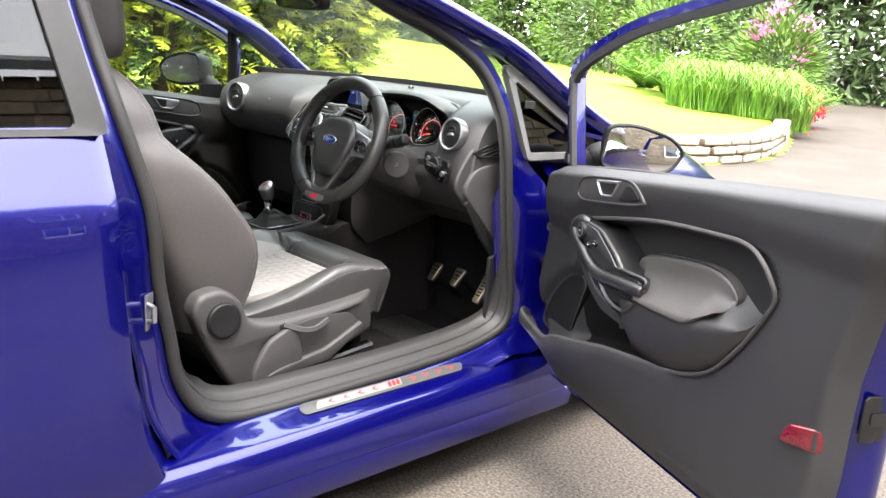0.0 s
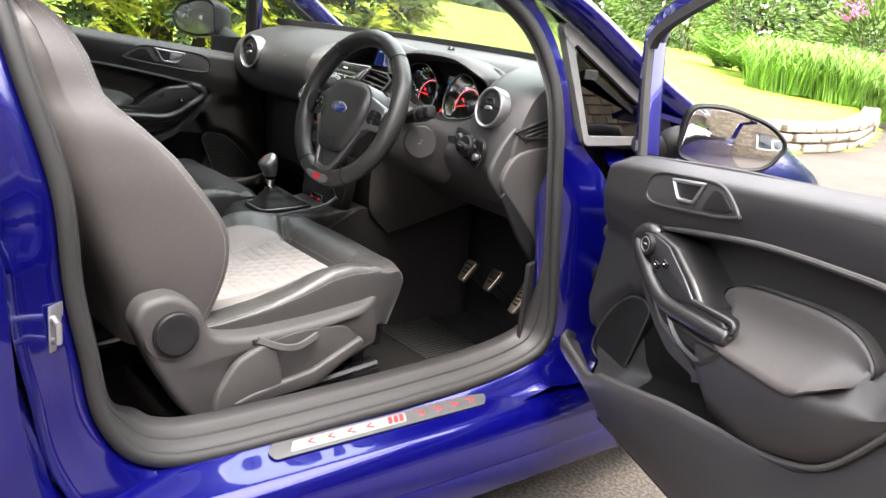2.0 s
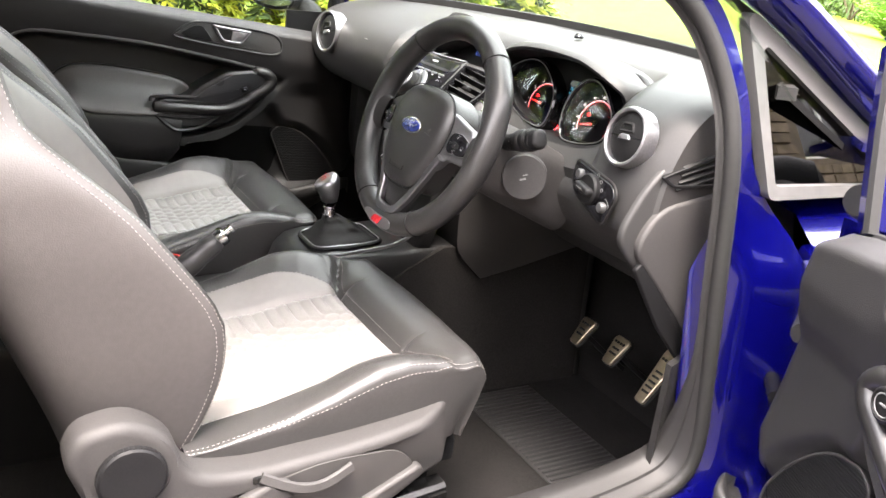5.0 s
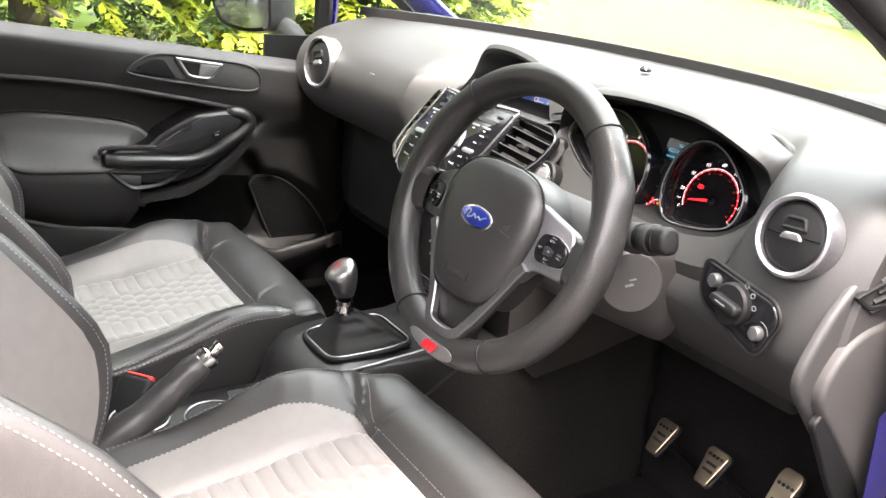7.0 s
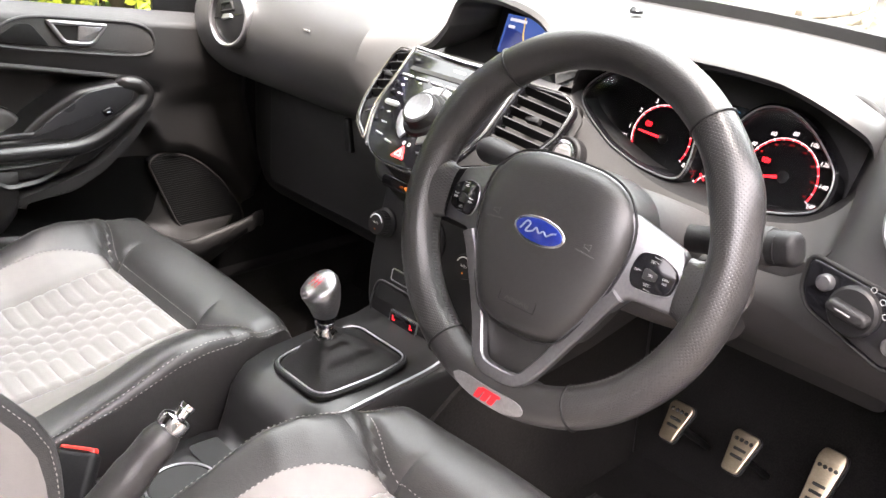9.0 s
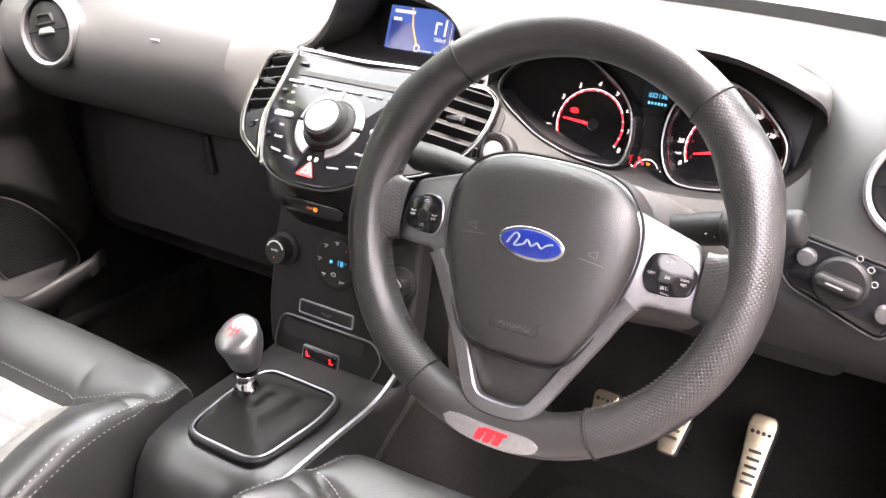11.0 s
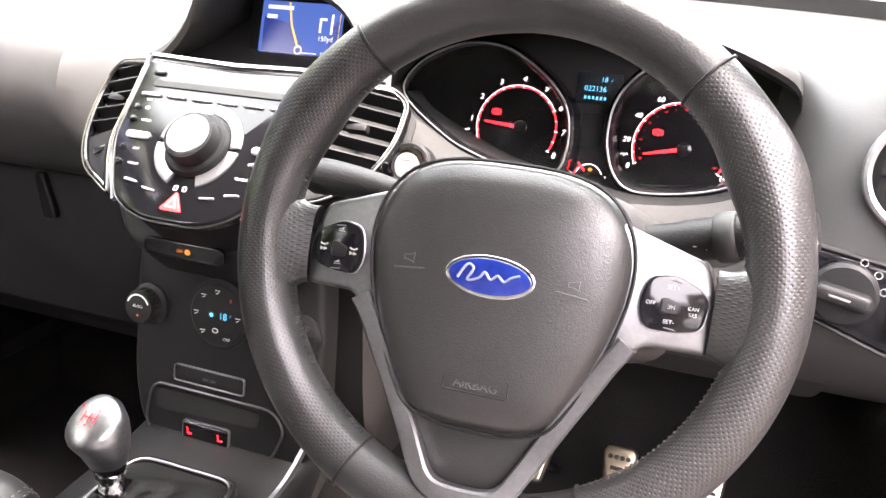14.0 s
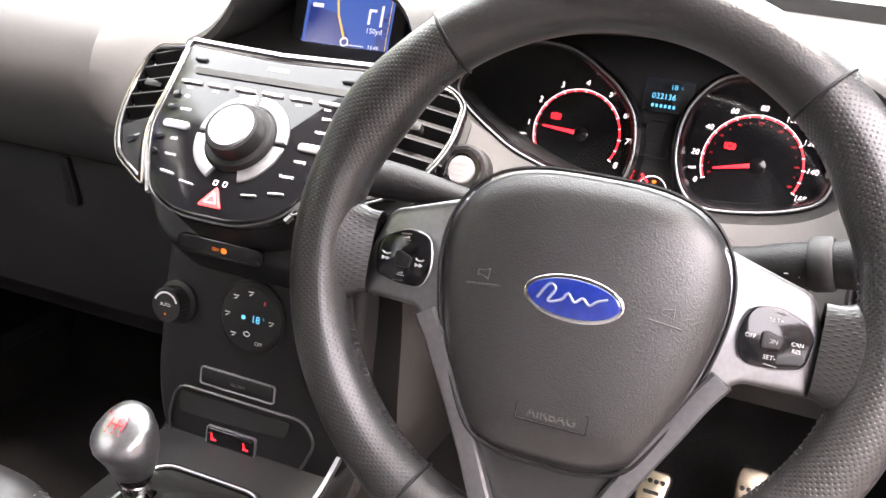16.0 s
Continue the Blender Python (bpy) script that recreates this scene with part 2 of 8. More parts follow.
BLACK = shader("black_grained_plastic", (0.010, 0.010, 0.0105), (0.007, 0.007, 0.0075), 0.5, 0, 400, 3, 0.2, 900, "voronoi", 0.08, 0.15, 8, spec=0.2)
GLOSSY = shader("piano_black_plastic", (0.005, 0.005, 0.006), (0.006, 0.006, 0.007), 0.10, 0, 300, 2, rough_var=0.04, spec=0.28)
RUBBER = shader("black_rubber_seal", (0.0090, 0.0087, 0.0086), (0.0066, 0.0065, 0.0065), 0.68, 0, 120, 3, 0.15, 600, "noise", 0.08, 0.2, 9)
LEATHER = shader("black_leather", (0.033, 0.0318, 0.0312), (0.028, 0.0271, 0.0266), 0.37, 0, 260, 4, 0.2, 720, "voronoi", 0.08, 0.12, 7)
# the black leather again, its colour lightened to carry the sky's reflection
LEATHER_SKYLIT = shader("sky_lightened_black_leather", (0.056, 0.051, 0.0495), (0.050, 0.0458, 0.0443), 0.46, 0, 120, 4, 0.12, 620, "voronoi", 0.07, 0.08, 6)
LIGHT_LEATHER = shader("light_grey_leather", (0.158, 0.147, 0.138), (0.148, 0.138, 0.130), 0.46, 0, 60, 3, 0.06, 700, "voronoi", 0.06, 0.06, 8)
FABRIC = shader("light_grey_woven_fabric", (0.162, 0.151, 0.142), (0.145, 0.135, 0.127), 0.8, 0, 1400, 2, 0.2, 1800, "noise", 0.05, 0.05, 12, sheen=0.3)
RIM_LEATHER = shader("smooth_wheel_leather", (0.0165, 0.016, 0.016), (0.0140, 0.0136, 0.0136), 0.38, 0, 300, 4, 0.14, 620, "voronoi", 0.06, 0.1, 10)
DEEP = shader("matt_black_console_plastic", (0.0095, 0.0093, 0.0095), (0.0075, 0.0073, 0.0076), 0.52, 0, 400, 3, 0.15, 900, "voronoi", 0.06, 0.1, 8, spec=0.25)
DOOR_TRIM = shader("charcoal_door_plastic", (0.0178, 0.0174, 0.0176), (0.0150, 0.0146, 0.0148), 0.52, 0, 400, 3, 0.3, 800, "voronoi", 0.07, 0.10, 6)
INSERT_BLACK = shader("black_soft_door_insert", (0.0125, 0.012, 0.012), (0.010, 0.0096, 0.0096), 0.5, 0, 400, 3, 0.25, 800, "voronoi", 0.07, 0.10, 6, spec=0.35)
POCKET_SHADE = shader("pocket_shade_black", (0.004, 0.004, 0.004), (0.003, 0.003, 0.003), 0.8, 0, 400, 3, 0.15, 900, "voronoi", 0.05, 0.10, 8, spec=0.1)
POD_BLACK = shader("satin_black_pod_plastic", (0.011, 0.0108, 0.011), (0.009, 0.0088, 0.009), 0.34, 0, 400, 3, 0.12, 900, "voronoi", 0.06, 0.10, 8)
SWITCH_BLACK = shader("satin_black_plate", (.02, .02, .022), None, .3)
ARM = shader("grey_brown_armrest_leather", (0.042, 0.0382, 0.0362), (0.035, 0.0318, 0.0302), 0.46, 0, 260, 4, 0.2, 720, "voronoi", 0.06, 0.08, 6)
THREAD = plain("light_thread", (0.27, 0.255, 0.24), 0.7)
CARPET = shader("black_carpet", (0.017, 0.0157, 0.015), (0.0075, 0.0071, 0.0069), 0.95, 0, 420, 4, 0.9, 900, "noise", 0.03, 0.3, 12, spec=0.1)
SATIN = shader("satin_silver", (0.36, 0.36, 0.37), (0.31, 0.31, 0.32), 0.36, 0.9, 300, 3, rough_var=0.08, stain=0.08, stain_scale=12)
CHROME = shader("polished_chrome", (0.60, 0.60, 0.61), (0.54, 0.54, 0.55), 0.12, 1.0, 120, 3, rough_var=0.05)
ALLOY = shader("brushed_pedal_alloy", (0.46, 0.38, 0.28), (0.38, 0.31, 0.22), 0.32, 0.95, 300, 3, stretch=(1, 6, 1), rough_var=0.1, stain=0.2, stain_scale=30)
STEEL = shader("black_painted_steel", (0.01, 0.01, 0.01), (0.014, 0.014, 0.014), 0.25, 0.3, 200, 3, rough_var=0.1)
RED = plain("red_print", (0.42, 0.01, 0.016), 0.45)
WHITE_INK = plain("white_print", (0.72, 0.72, 0.72), 0.5)
INK_PALE = plain("pale_switch_print", (.40, .40, .40), .5)
GREY_INK = plain("grey_print", (0.16, 0.16, 0.16), 0.5)
BLUE_BADGE = shader("blue_enamel", (0.008, 0.020, 0.16), (0.006, 0.016, 0.13), 0.15, 0.1, 200, 2, coat=0.8)
GLOW_RED = plain("lit_red", (0.3, 0.0, 0.0), 0.5, emit=(1.0, 0.02, 0.03), power=0.22)
GLOW_WHITE = plain("lit_white", (0.35, 0.35, 0.35), 0.5, emit=(1.0, 0.92, 0.92), power=0.15)
GLOW_CYAN = plain("lit_cyan", (0.05, 0.2, 0.3), 0.5, emit=(0.1, 0.62, 0.95), power=0.065)
GLOW_ORANGE = plain("lit_orange", (0.3, 0.1, 0.0), 0.5, emit=(1.0, 0.20, 0.02), power=0.06)
SCREEN_BLUE = plain("lit_map_blue", (0.01, 0.02, 0.1), 0.25, emit=(0.06, 0.13, 0.42), power=0.06)
SCREEN_NIGHT = plain("lit_map_dark_blue", (0.01, 0.01, 0.05), 0.25, emit=(0.02, 0.04, 0.20), power=0.06)
SCREEN_YELLOW = plain("lit_map_yellow", (0.3, 0.2, 0.02), 0.3, emit=(0.95, 0.62, 0.10), power=0.05)
SCREEN_WHITE = plain("lit_map_white", (0.4, 0.4, 0.4), 0.3, emit=(0.85, 0.88, 1.0), power=0.05)
RED_LENS = shader("red_reflector_plastic", (0.10, 0.004, 0.010), (0.07, 0.003, 0.007), 0.18, 0, 300, 2, 0.6, 260, "voronoi", coat=0.8)
RED_PLASTIC = shader("red_buckle_plastic", (0.62, 0.03, 0.02), (0.5, 0.02, 0.015), 0.45, 0, 100, 2)
PANE = glass("clear_car_glass", (0.90, 0.95, 0.93))
TINT = glass("dark_tinted_glass", (0.16, 0.17, 0.18), 0.0, 0.06)
QUARTER = glass("greyed_quarter_glass", (0.06, 0.06, 0.055), 0.0, 0.10)
LENSCLEAR = glass("clear_dial_lens", (0.97, 0.97, 0.97))
MIRROR = plain("mirror_silver", (0.86, 0.88, 0.9), 0.02, 1.0)
MIRROR_DARK = plain("dim_mirror", (0.05, 0.05, 0.055), 0.05, 0.6)

# ---- the car's shell ----
car = thing("car", "blue three-door hatchback with its driver's door wide open", "car")

# line of the rubber seal round the driver's door opening
LOOP = [(.72, -.665, .63), (.72, -.679, .776), (.695, -.721, .94), (.642, -.743, 1.065), (.60, -.755, 1.17), (.56, -.735, 1.27), (.535, -.62, 1.32),
        (.53, -.40, 1.315), (.56, -.20, 1.262), (.592, -.031, 1.185), (.615, .115, 1.129), (.648, .22, 1.06), (.682, .268, .97), (.708, .283, .873),
        (.718, .300, .70), (.72, .322, .54), (.72, .335, .43), (.718, .322, .374), (.714, .272, .343), (.71, .15, .320), (.708, -.05, .308), (.708, -.25, .303), (.708, -.42, .302),
        (.710, -.515, .312), (.714, -.580, .346), (.718, -.625, .42), (.72, -.645, .52)]
loop = [Vector(p) for p in catmull(LOOP, 6, True)]
mid = Vector((.70, -.2, .75))


def outward(i):
    n = len(loop)
    t = (loop[(i + 1) % n] - loop[i - 1])
    o = Vector((0, t.z, -t.y)).normalized()
    c = loop[i] - mid
    return o if o.dot(Vector((0, c.y, c.z))) > 0 else -o


def jamb_width(p):
    if p.y < -.44 and p.z < .40:
        return .10
    if p.z < 0.36:
        return 0.045
    if p.y < -0.5:
        return 0.10 - 0.03 * max(0, min(1, (p.z - .8) / .4))
    if p.y > 0.2 and p.z < 0.80:
        return 0.115
    if p.y > 0.2:
        return 0.115 - 0.078 * max(0, min(1, (p.z - .76) / .05))
    return 0.03


widths = [jamb_width(p) for p in loop]
for _ in range(4):
    widths = [(widths[i - 1] + 2 * widths[i] + widths[(i + 1) % len(widths)]) / 4 for i in range(len(widths))]
rows = []
for k, x in ((-0.10, -0.045), (0.0, -0.018), (0.14, -0.006), (0.24, 0.012), (0.5, 0.024), (0.78, 0.038), (0.92, 0.052), (1.0, 0.066)):
    rows.append([p + outward(i) * (widths[i] * k) + Vector((x * (1.0 if p.z < .70 else 1.0 - min(1, (p.z - .70) / .10) if p.y > 0 else 0.66), 0, 0)) for i, p in enumerate(loop)])
part("door_jamb", grid(rows, closed_u=True), PAINT, car)
seal = [p + outward(i) * 0.002 for i, p in enumerate(loop)]
prof = [(0.0125 * math.cos(a), 0.012 * math.sin(a)) for a in np.linspace(0, 2 * math.pi, 13)[:-1]]
part("door_seal", sweep(seal, prof, (1, 0, 0), closed=True), RUBBER, car, "black rubber door seal")
# inner flange of the opening, covered by a grey plastic edge
def trim_reach(p):
    """The plastic inside the seal is broad along the step and the foot of the front pillar, narrow elsewhere."""
    return 1.0 if p.z < .40 else max(.22, 1.0 - (p.z - .40) / .20) if p.y > 0 else .22


reach = [trim_reach(p) for p in loop]
for _ in range(6):
    reach = [(reach[i - 1] + 2 * reach[i] + reach[(i + 1) % len(reach)]) / 4 for i in range(len(reach))]
rows = []
for k, x in ((0.004, 0.004), (-0.008, 0.0), (-0.014, -0.004), (-0.020, -0.018), (-0.022, -0.023), (-0.026, -0.025), (-0.032, -0.042), (-0.037, -0.048), (-0.050, -0.052)):
    rows.append([p + outward(i) * (k if k > -.01 else -.008 + (k + .008) * reach[i]) + Vector((x * (reach[i] if x < -.004 else 1), 0, 0)) for i, p in enumerate(loop)])
part("opening_trim", grid(rows, closed_u=True), SILL_TRIM, car)


def body_x(z):
    zs = (.12, .20, .32, .45, .60, .72, .79, .805, .925, 1.0, 1.15, 1.30, 1.40)
    xs = (.78, .815, .832, .836, .832, .826, .820, .814, .744, .726, .68, .618, .56)
    return float(np.interp(z, zs, xs))


def quarter(side):
    rows = []
    for z in np.linspace(.13, .93, 26):
        ye = float(np.interp(z, (.13, .25, .36, .5, .7, .93), (-.66, -.69, -.738, -.762, -.775, -.772)))
        if side < 0:
            ye = -.772
        row = []
        for k in [0, .004, .01, .018, .03, .05, .08] + list(np.linspace(.11, 1, 26)):
            y = ye + (-2.05 - ye) * k
            x = body_x(z) - .016 * math.exp(-(ye - y) / .03) - .16 * max(0, (-y - 1.55) / .5) ** 2 + 0.012 * math.exp(-((math.hypot(y + 1.42, z - .3) - .38) / .06) ** 2)
            row.append((side * x, y, z))
        turn = float(np.interp(z, (.13, .40, .60), (.050, .035, .004)))
        x0 = body_x(z) - .016
        rows.append([(side * (x0 - .075), ye + turn, z), (side * (x0 - .022), ye + turn * .45, z), (side * (x0 - .005), ye + turn * .1, z)] + row)
    rows.append([(side * (body_x(.945) - .02), p[1], .942) for p in rows[-1]])
    return grid(rows)


part("rear_wing", quarter(1), PAINT, car)
part("rear_wing", quarter(-1), PAINT, car)


def sill_section(side):
    pr = [(.688, .15), (.690, .29), (.70, .308), (.722, .296), (.765, .287), (.798, .279), (.815, .266), (.826, .240), (.832, .205), (.830, .178), (.82, .158), (.80, .146), (.72, .14), (.70, .14)]
    pr = catmull(pr, 3)
    return grid([[(side * x, y, z) for x, z in pr] for y in (-1.06, -.9, -.7, -.5, -.3, -.1, .1, .3, .45, .63)], cap=True)


part("sill", sill_section(1), PAINT, car)
part("sill", sill_section(-1), PAINT, car)
part("sill_skirt", sheet([[(.833, y, .19) for y in (-.62, -.2, .2, .5)], [(.838, y, .165) for y in (-.62, -.2, .2, .5)], [(.828, y, .128) for y in (-.62, -.2, .2, .5)]], -.01, (1, 0, 0)), PAINT, car)

# fixed quarter window and its frame, front of the door opening
QX = .718
QW = [(.364, .838), (.345, 1.016), (.354, 1.021), (.605, .862), (.620, .848), (.620, .833)]


def qwp(y, z, o=0.0):
    return (QX - (z - .815) * .32 + o, y, z)


def qband(outer, inner, o, back):
    ro, ri = rpoly(outer, .012, 3), rpoly(inner, .010, 3)
    return grid([[qwp(y, z, o - back) for y, z in ro], [qwp(y, z, o) for y, z in ro], [qwp(y, z, o) for y, z in ri], [qwp(y, z, o - back) for y, z in ri]], closed_u=True, closed_v=True)


QO = [(.350, .820), (.317, 1.056), (.332, 1.064), (.630, .880), (.655, .850), (.655, .818)]
part("quarter_window_frame", qband(QO, QW, .014, .02), shader("grey_window_trim", (.075, .073, .072), (.062, .060, .059), .45), car, "grey plastic quarter window surround")
part("quarter_window", (lambda o: ([qwp(y, z, .002) for y, z in o] + [qwp(y, z, -.003) for y, z in o], [tuple(range(len(o))), tuple(range(len(o), 2 * len(o)))[::-1]]))(rpoly(QW, .01, 3)), QUARTER, car, "small triangular quarter window")

# windscreen pillar outside, roof side rail
def rail(side, up):
    line = catmull([(.722, .70, .895), (.705, .58, .957), (.664, .36, 1.094), (.642, .16, 1.172), (.622, -.02, 1.232), (.60, -.25, 1.302), (.575, -.5, 1.352), (.56, -.9, 1.362), (.56, -1.4, 1.33), (.58, -1.9, 1.22)], 5)
    pr = catmull([(-.035, -.032), (-.005, -.036), (.020, -.026), (.030, -.006), (.022, .012), (-.004, .022), (-.035, .022), (-.045, -.005)], 4, True)
    return sweep([(side * x, y, z) for x, y, z in line], [(side * -a, b) for a, b in pr], (0, .3, 1))


part("roof_rail", rail(1, 0), PAINT, car)
part("roof_rail", rail(-1, 0), PAINT, car)
roof = [[(x, y, 1.385 + .035 * (1 - (x / .6) ** 2) - .10 * max(0, (y + .35) / .4) ** 2 - .06 * max(0, (-y - 1.0) / .9) ** 2) for x in np.linspace(-.57, .57, 13)] for y in np.linspace(0.02, -1.85, 20)]
part("roof", sheet(roof, .012, (0, 0, 1)), PAINT, car)
lining = [[(x, y, z - .045) for x, y, z in r] for r in roof]
part("headlining", sheet(lining, .012, (0, 0, 1)), shader("pale_grey_headlining", (.42, .41, .39), (.38, .37, .35), .9, bump=.3, bump_scale=900), car)


# windscreen glass from scuttle to roof
def screen(k, x):
    yb, zb = .66 - .24 * (abs(x) / .66) ** 2.4, .955
    yt, zt = .045 - .06 * (x / .55) ** 2, 1.305
    xx = x * (1 - .17 * k)
    return (xx, yb + (yt - yb) * k, zb + (zt - zb) * k + .025 * math.sin(math.pi * k))


ws = part("windscreen", sheet([[screen(k, x) for x in np.linspace(-.72, .72, 15)] for k in np.linspace(0, 1, 9)], .004, (0, .4, .6)), PANE, car, "clear raked windscreen")
ws.visible_shadow = False
base = [screen(0.0, x) for x in np.linspace(-.70, .70, 21)]
part("windscreen_edge", sweep([(x, y + .0, z + .004) for x, y, z in base], [(-.006, -.006), (.02, -.006), (.02, .012), (-.006, .012)], (0, 0, 1)), RUBBER, car, "black windscreen surround")
# scuttle and bonnet outside the glass
scut = [[(x, screen(0, x)[1] + k, .962 - .06 * k / .12) for x in np.linspace(-.70, .70, 15)] for k in (.0, .06, .14)]
part("scuttle", sheet(scut, .01, (0, 0, -1)), BLACK, car, "black scuttle panel below the windscreen")
hood = [[(x, .62 + .14 + k * .92 - .22 * (abs(x) / .7) ** 2.4 * (1 - k) - .22 * (x / .7) ** 2 * k, .905 + .02 * (1 - (x / .7) ** 2) - .16 * k - .10 * k ** 3) for x in np.linspace(-.74, .74, 17)] for k in np.linspace(0, 1, 12)]
part("bonnet", sheet(hood, .012, (0, 0, -1)), PAINT, car)


def front_wing(side):
    rows = []
    for z in np.linspace(.15, .90, 18):
        row = []
        for y in np.linspace(.44, 1.68, 22):
            x = body_x(z) * (1 - .01) - .30 * max(0, (y - 1.0) / .68) ** 2.2 - .05 * max(0, (z - .72) / .2) ** 2
            low = .11 * max(0, min(1, (.74 - y) / .12)) * (z - .15) / .75 if side > 0 else 0
            row.append((side * x, y, z - low - .26 * max(0, z - .6) / .3 * max(0, (y - .7) / .98) ** 1.4))
        rows.append(row)
    rows.append([(side * (abs(p[0]) - .07), p[1], p[2] + .012) for p in rows[-1]])
    return grid(rows)


part("front_wing", front_wing(1), PAINT, car)
part("front_wing", front_wing(-1), PAINT, car)
bump = [[(.56 * math.sin(a) * 1.0, 1.62 + .16 * math.cos(a) - .04 * (z - .4) ** 2, z) for a in np.linspace(-1.45, 1.45, 17)] for z in np.linspace(.16, .66, 10)]
part("front_bumper", sheet(bump, .01, (0, -1, 0)), PAINT, car)
tail = [[(.66 * math.sin(a), -2.0 - .13 * math.cos(a) + .10 * max(0, z - .75), z) for a in np.linspace(-1.5, 1.5, 17)] for z in np.linspace(.18, 1.0, 12)]
part("tailgate", sheet(tail, .01, (0, 1, 0)), PAINT, car)
part("rear_window", sheet([[(x, -1.96 + .14 * k, .99 + .27 * k) for x in np.linspace(-.56, .56, 5)] for k in (0, .5, 1)], .004, (0, -1, 0)), TINT, car)

# wheels
def road_wheel(x, y):
    side = 1 if x > 0 else -1
    m = basis((x, y, .30), (side, 0, 0), (0, 1, 0))
    tyre = part("road_wheel", xf(lathe([(.205, -.09), (.27, -.095), (.297, -.07), (.30, 0), (.297, .07), (.27, .092), (.205, .088)], 40), m), RUBBER, car, "road wheel with a low black tyre")
    rim = lathe([(.03, .055), (.05, .06), (.055, .05)], 24)
    spokes = []
    for i in range(5):
        a = 2 * math.pi * i / 5
        spokes.append(xf(prism(rpoly([(-.02, .04), (-.035, .20), (.035, .20), (.02, .04)], .008), .03, .006), Matrix.Rotation(a, 4, "Z") @ Matrix.Translation((0, 0, .03))))
    barrel = lathe([(.20, -.085), (.208, -.08), (.208, .082), (.196, .085), (.19, .07), (.19, -.07)], 40)
    part("rim", xf(join(rim, barrel, *spokes), m), SATIN, tyre)


for wx in (-.745, .745):
    for wy in (1.02, -1.42):
        road_wheel(wx, wy)

# rear side windows
for side in (1, -1):
    o = [(-.818, .929), (-.862, 1.16), (-.908, 1.28), (-1.25, 1.30), (-1.57, 1.21), (-1.64, .99), (-1.56, .940)]
    g = [(side * (body_x(z) - .004), y, z) for y, z in rpoly(o, .02, 3)]
    part("rear_side_window", (g + [(x - side * .004, y, z) for x, y, z in g], [tuple(range(len(g))), tuple(range(len(g), 2 * len(g)))[::-1]]), TINT, car, "dark tinted rear side window")
    fo = [(-.765, .918), (-.815, 1.19), (-.87, 1.32), (-1.30, 1.335), (-1.66, 1.22), (-1.72, .96), (-1.6, .925)]
    a, b = rpoly(fo, .02, 3), rpoly(o, .02, 3)
    band = [[(side * (body_x(z) + q), y, z) for y, z in l] for l, q in ((a, -.02), (a, .004), (b, .004), (b, -.02))]
    part("window_surround", grid(band, closed_u=True, closed_v=True), shader("matt_black_window_frame", (.020, .0195, .0195), (.016, .0155, .0155), .5), car, "matt black rear window surround")

# striker on the rear jamb
st = part("door_striker", tube([(.728, -.70, .60), (.772, -.70, .60), (.772, -.70, .575), (.742, -.70, .565)], .005, 8), SATIN, car, "silver door striker loop")
part("striker_plate", box(.004, .03, .07, .0015, (.738, -.695, .585), (0, 0, 40)), SATIN, st)

# floor, side and rear closures inside
floor_rows = [[(x, y, .205 + .0 * x) for x in np.linspace(-.72, .66, 15)] for y in np.linspace(-1.9, .62, 18)]
part("floor_pan", sheet(floor_rows, -.03, (0, 0, 1)), CARPET, car, "black carpeted car floor")
part("floor_bulkhead", sheet([[(x, .60 + .16 * k, .20 + .62 * k) for x in np.linspace(-.70, .70, 7)] for k in (0, .35, .6, 1)], .02, (0, 1, 0)), CARPET, car, "black carpeted bulkhead of the footwell")
part("sill_carpet", sheet([[(.625, y, .20) for y in (-1.0, -.3, .35, .6)], [(.640, y, .31) for y in (-1.0, -.3, .35, .6)]], .01, (1, 0, 0)), CARPET, car)
part("sill_carpet", sheet([[(-.680, y, .20) for y in (-1.0, -.3, .35, .74)], [(-.686, y, .312) for y in (-1.0, -.3, .35, .74)]], .004, (-1, 0, 0)), CARPET, car)
part("sill_trim", sheet([[(-.684, y, .312) for y in (-1.0, 0, .74)], [(-.715, y, .318) for y in (-1.0, 0, .74)]], .004, (0, 0, -1)), BLACK, car)
for side in (1, -1):
    part("rear_side_trim", sheet([[(side * .64, y, z) for y in np.linspace(-.70, -1.85, 6)] for z in (.2, .5, .9)], .02, (side, 0, 0)), BLACK, car, "black rear side trim")
part("kick_panel", sheet([[(-.716, y, z) for y in (.72, .6, .5, .42, .30, .16)] for z in (.2, .3, .5, .76, .90)], .010, (-1, 0, 0)), BLACK, car, "black footwell side panel")
part("rear_seat_back", xf(box(1.22, .14, .62, .04), pose(0, -1.38, .66, -16, 0, 0)), LEATHER, car, "black rear seat backrest")
part("rear_seat_base", box(1.22, .46, .2, .05, (0, -1.10, .36)), LEATHER, car, "black rear bench cushion")

# grey sill trim inside the seal, with its two ribs
pr = catmull([(.598, .205), (.602, .262), (.610, .278), (.628, .288), (.650, .293), (.655, .289), (.660, .295), (.680, .300), (.690, .304), (.698, .30)], 3)
part("sill_trim", grid([[(x, y, z + .012 * max(0, (y - .12) / .2) ** 2) for x, z in pr] for y in np.linspace(-.60, .33, 14)]), SILL_TRIM, car, "dark grey ribbed plastic sill trim")
# kick panel in front, curving up from the sill to the dash end
kick = [[(.672 - .030 * j, .285 + .075 * j - .11 * (1 - k) ** 3 * j, .30 + .25 * k) for j in np.linspace(0, 1, 6)] for k in np.linspace(0, 1, 10)]
part("footwell_side", sheet([[(.692, y, z) for y in (.335, .42, .5, .64)] for z in (.20, .35, .50, .66)], .006, (1, 0, 0)), CARPET, car, "black carpeted footwell side")
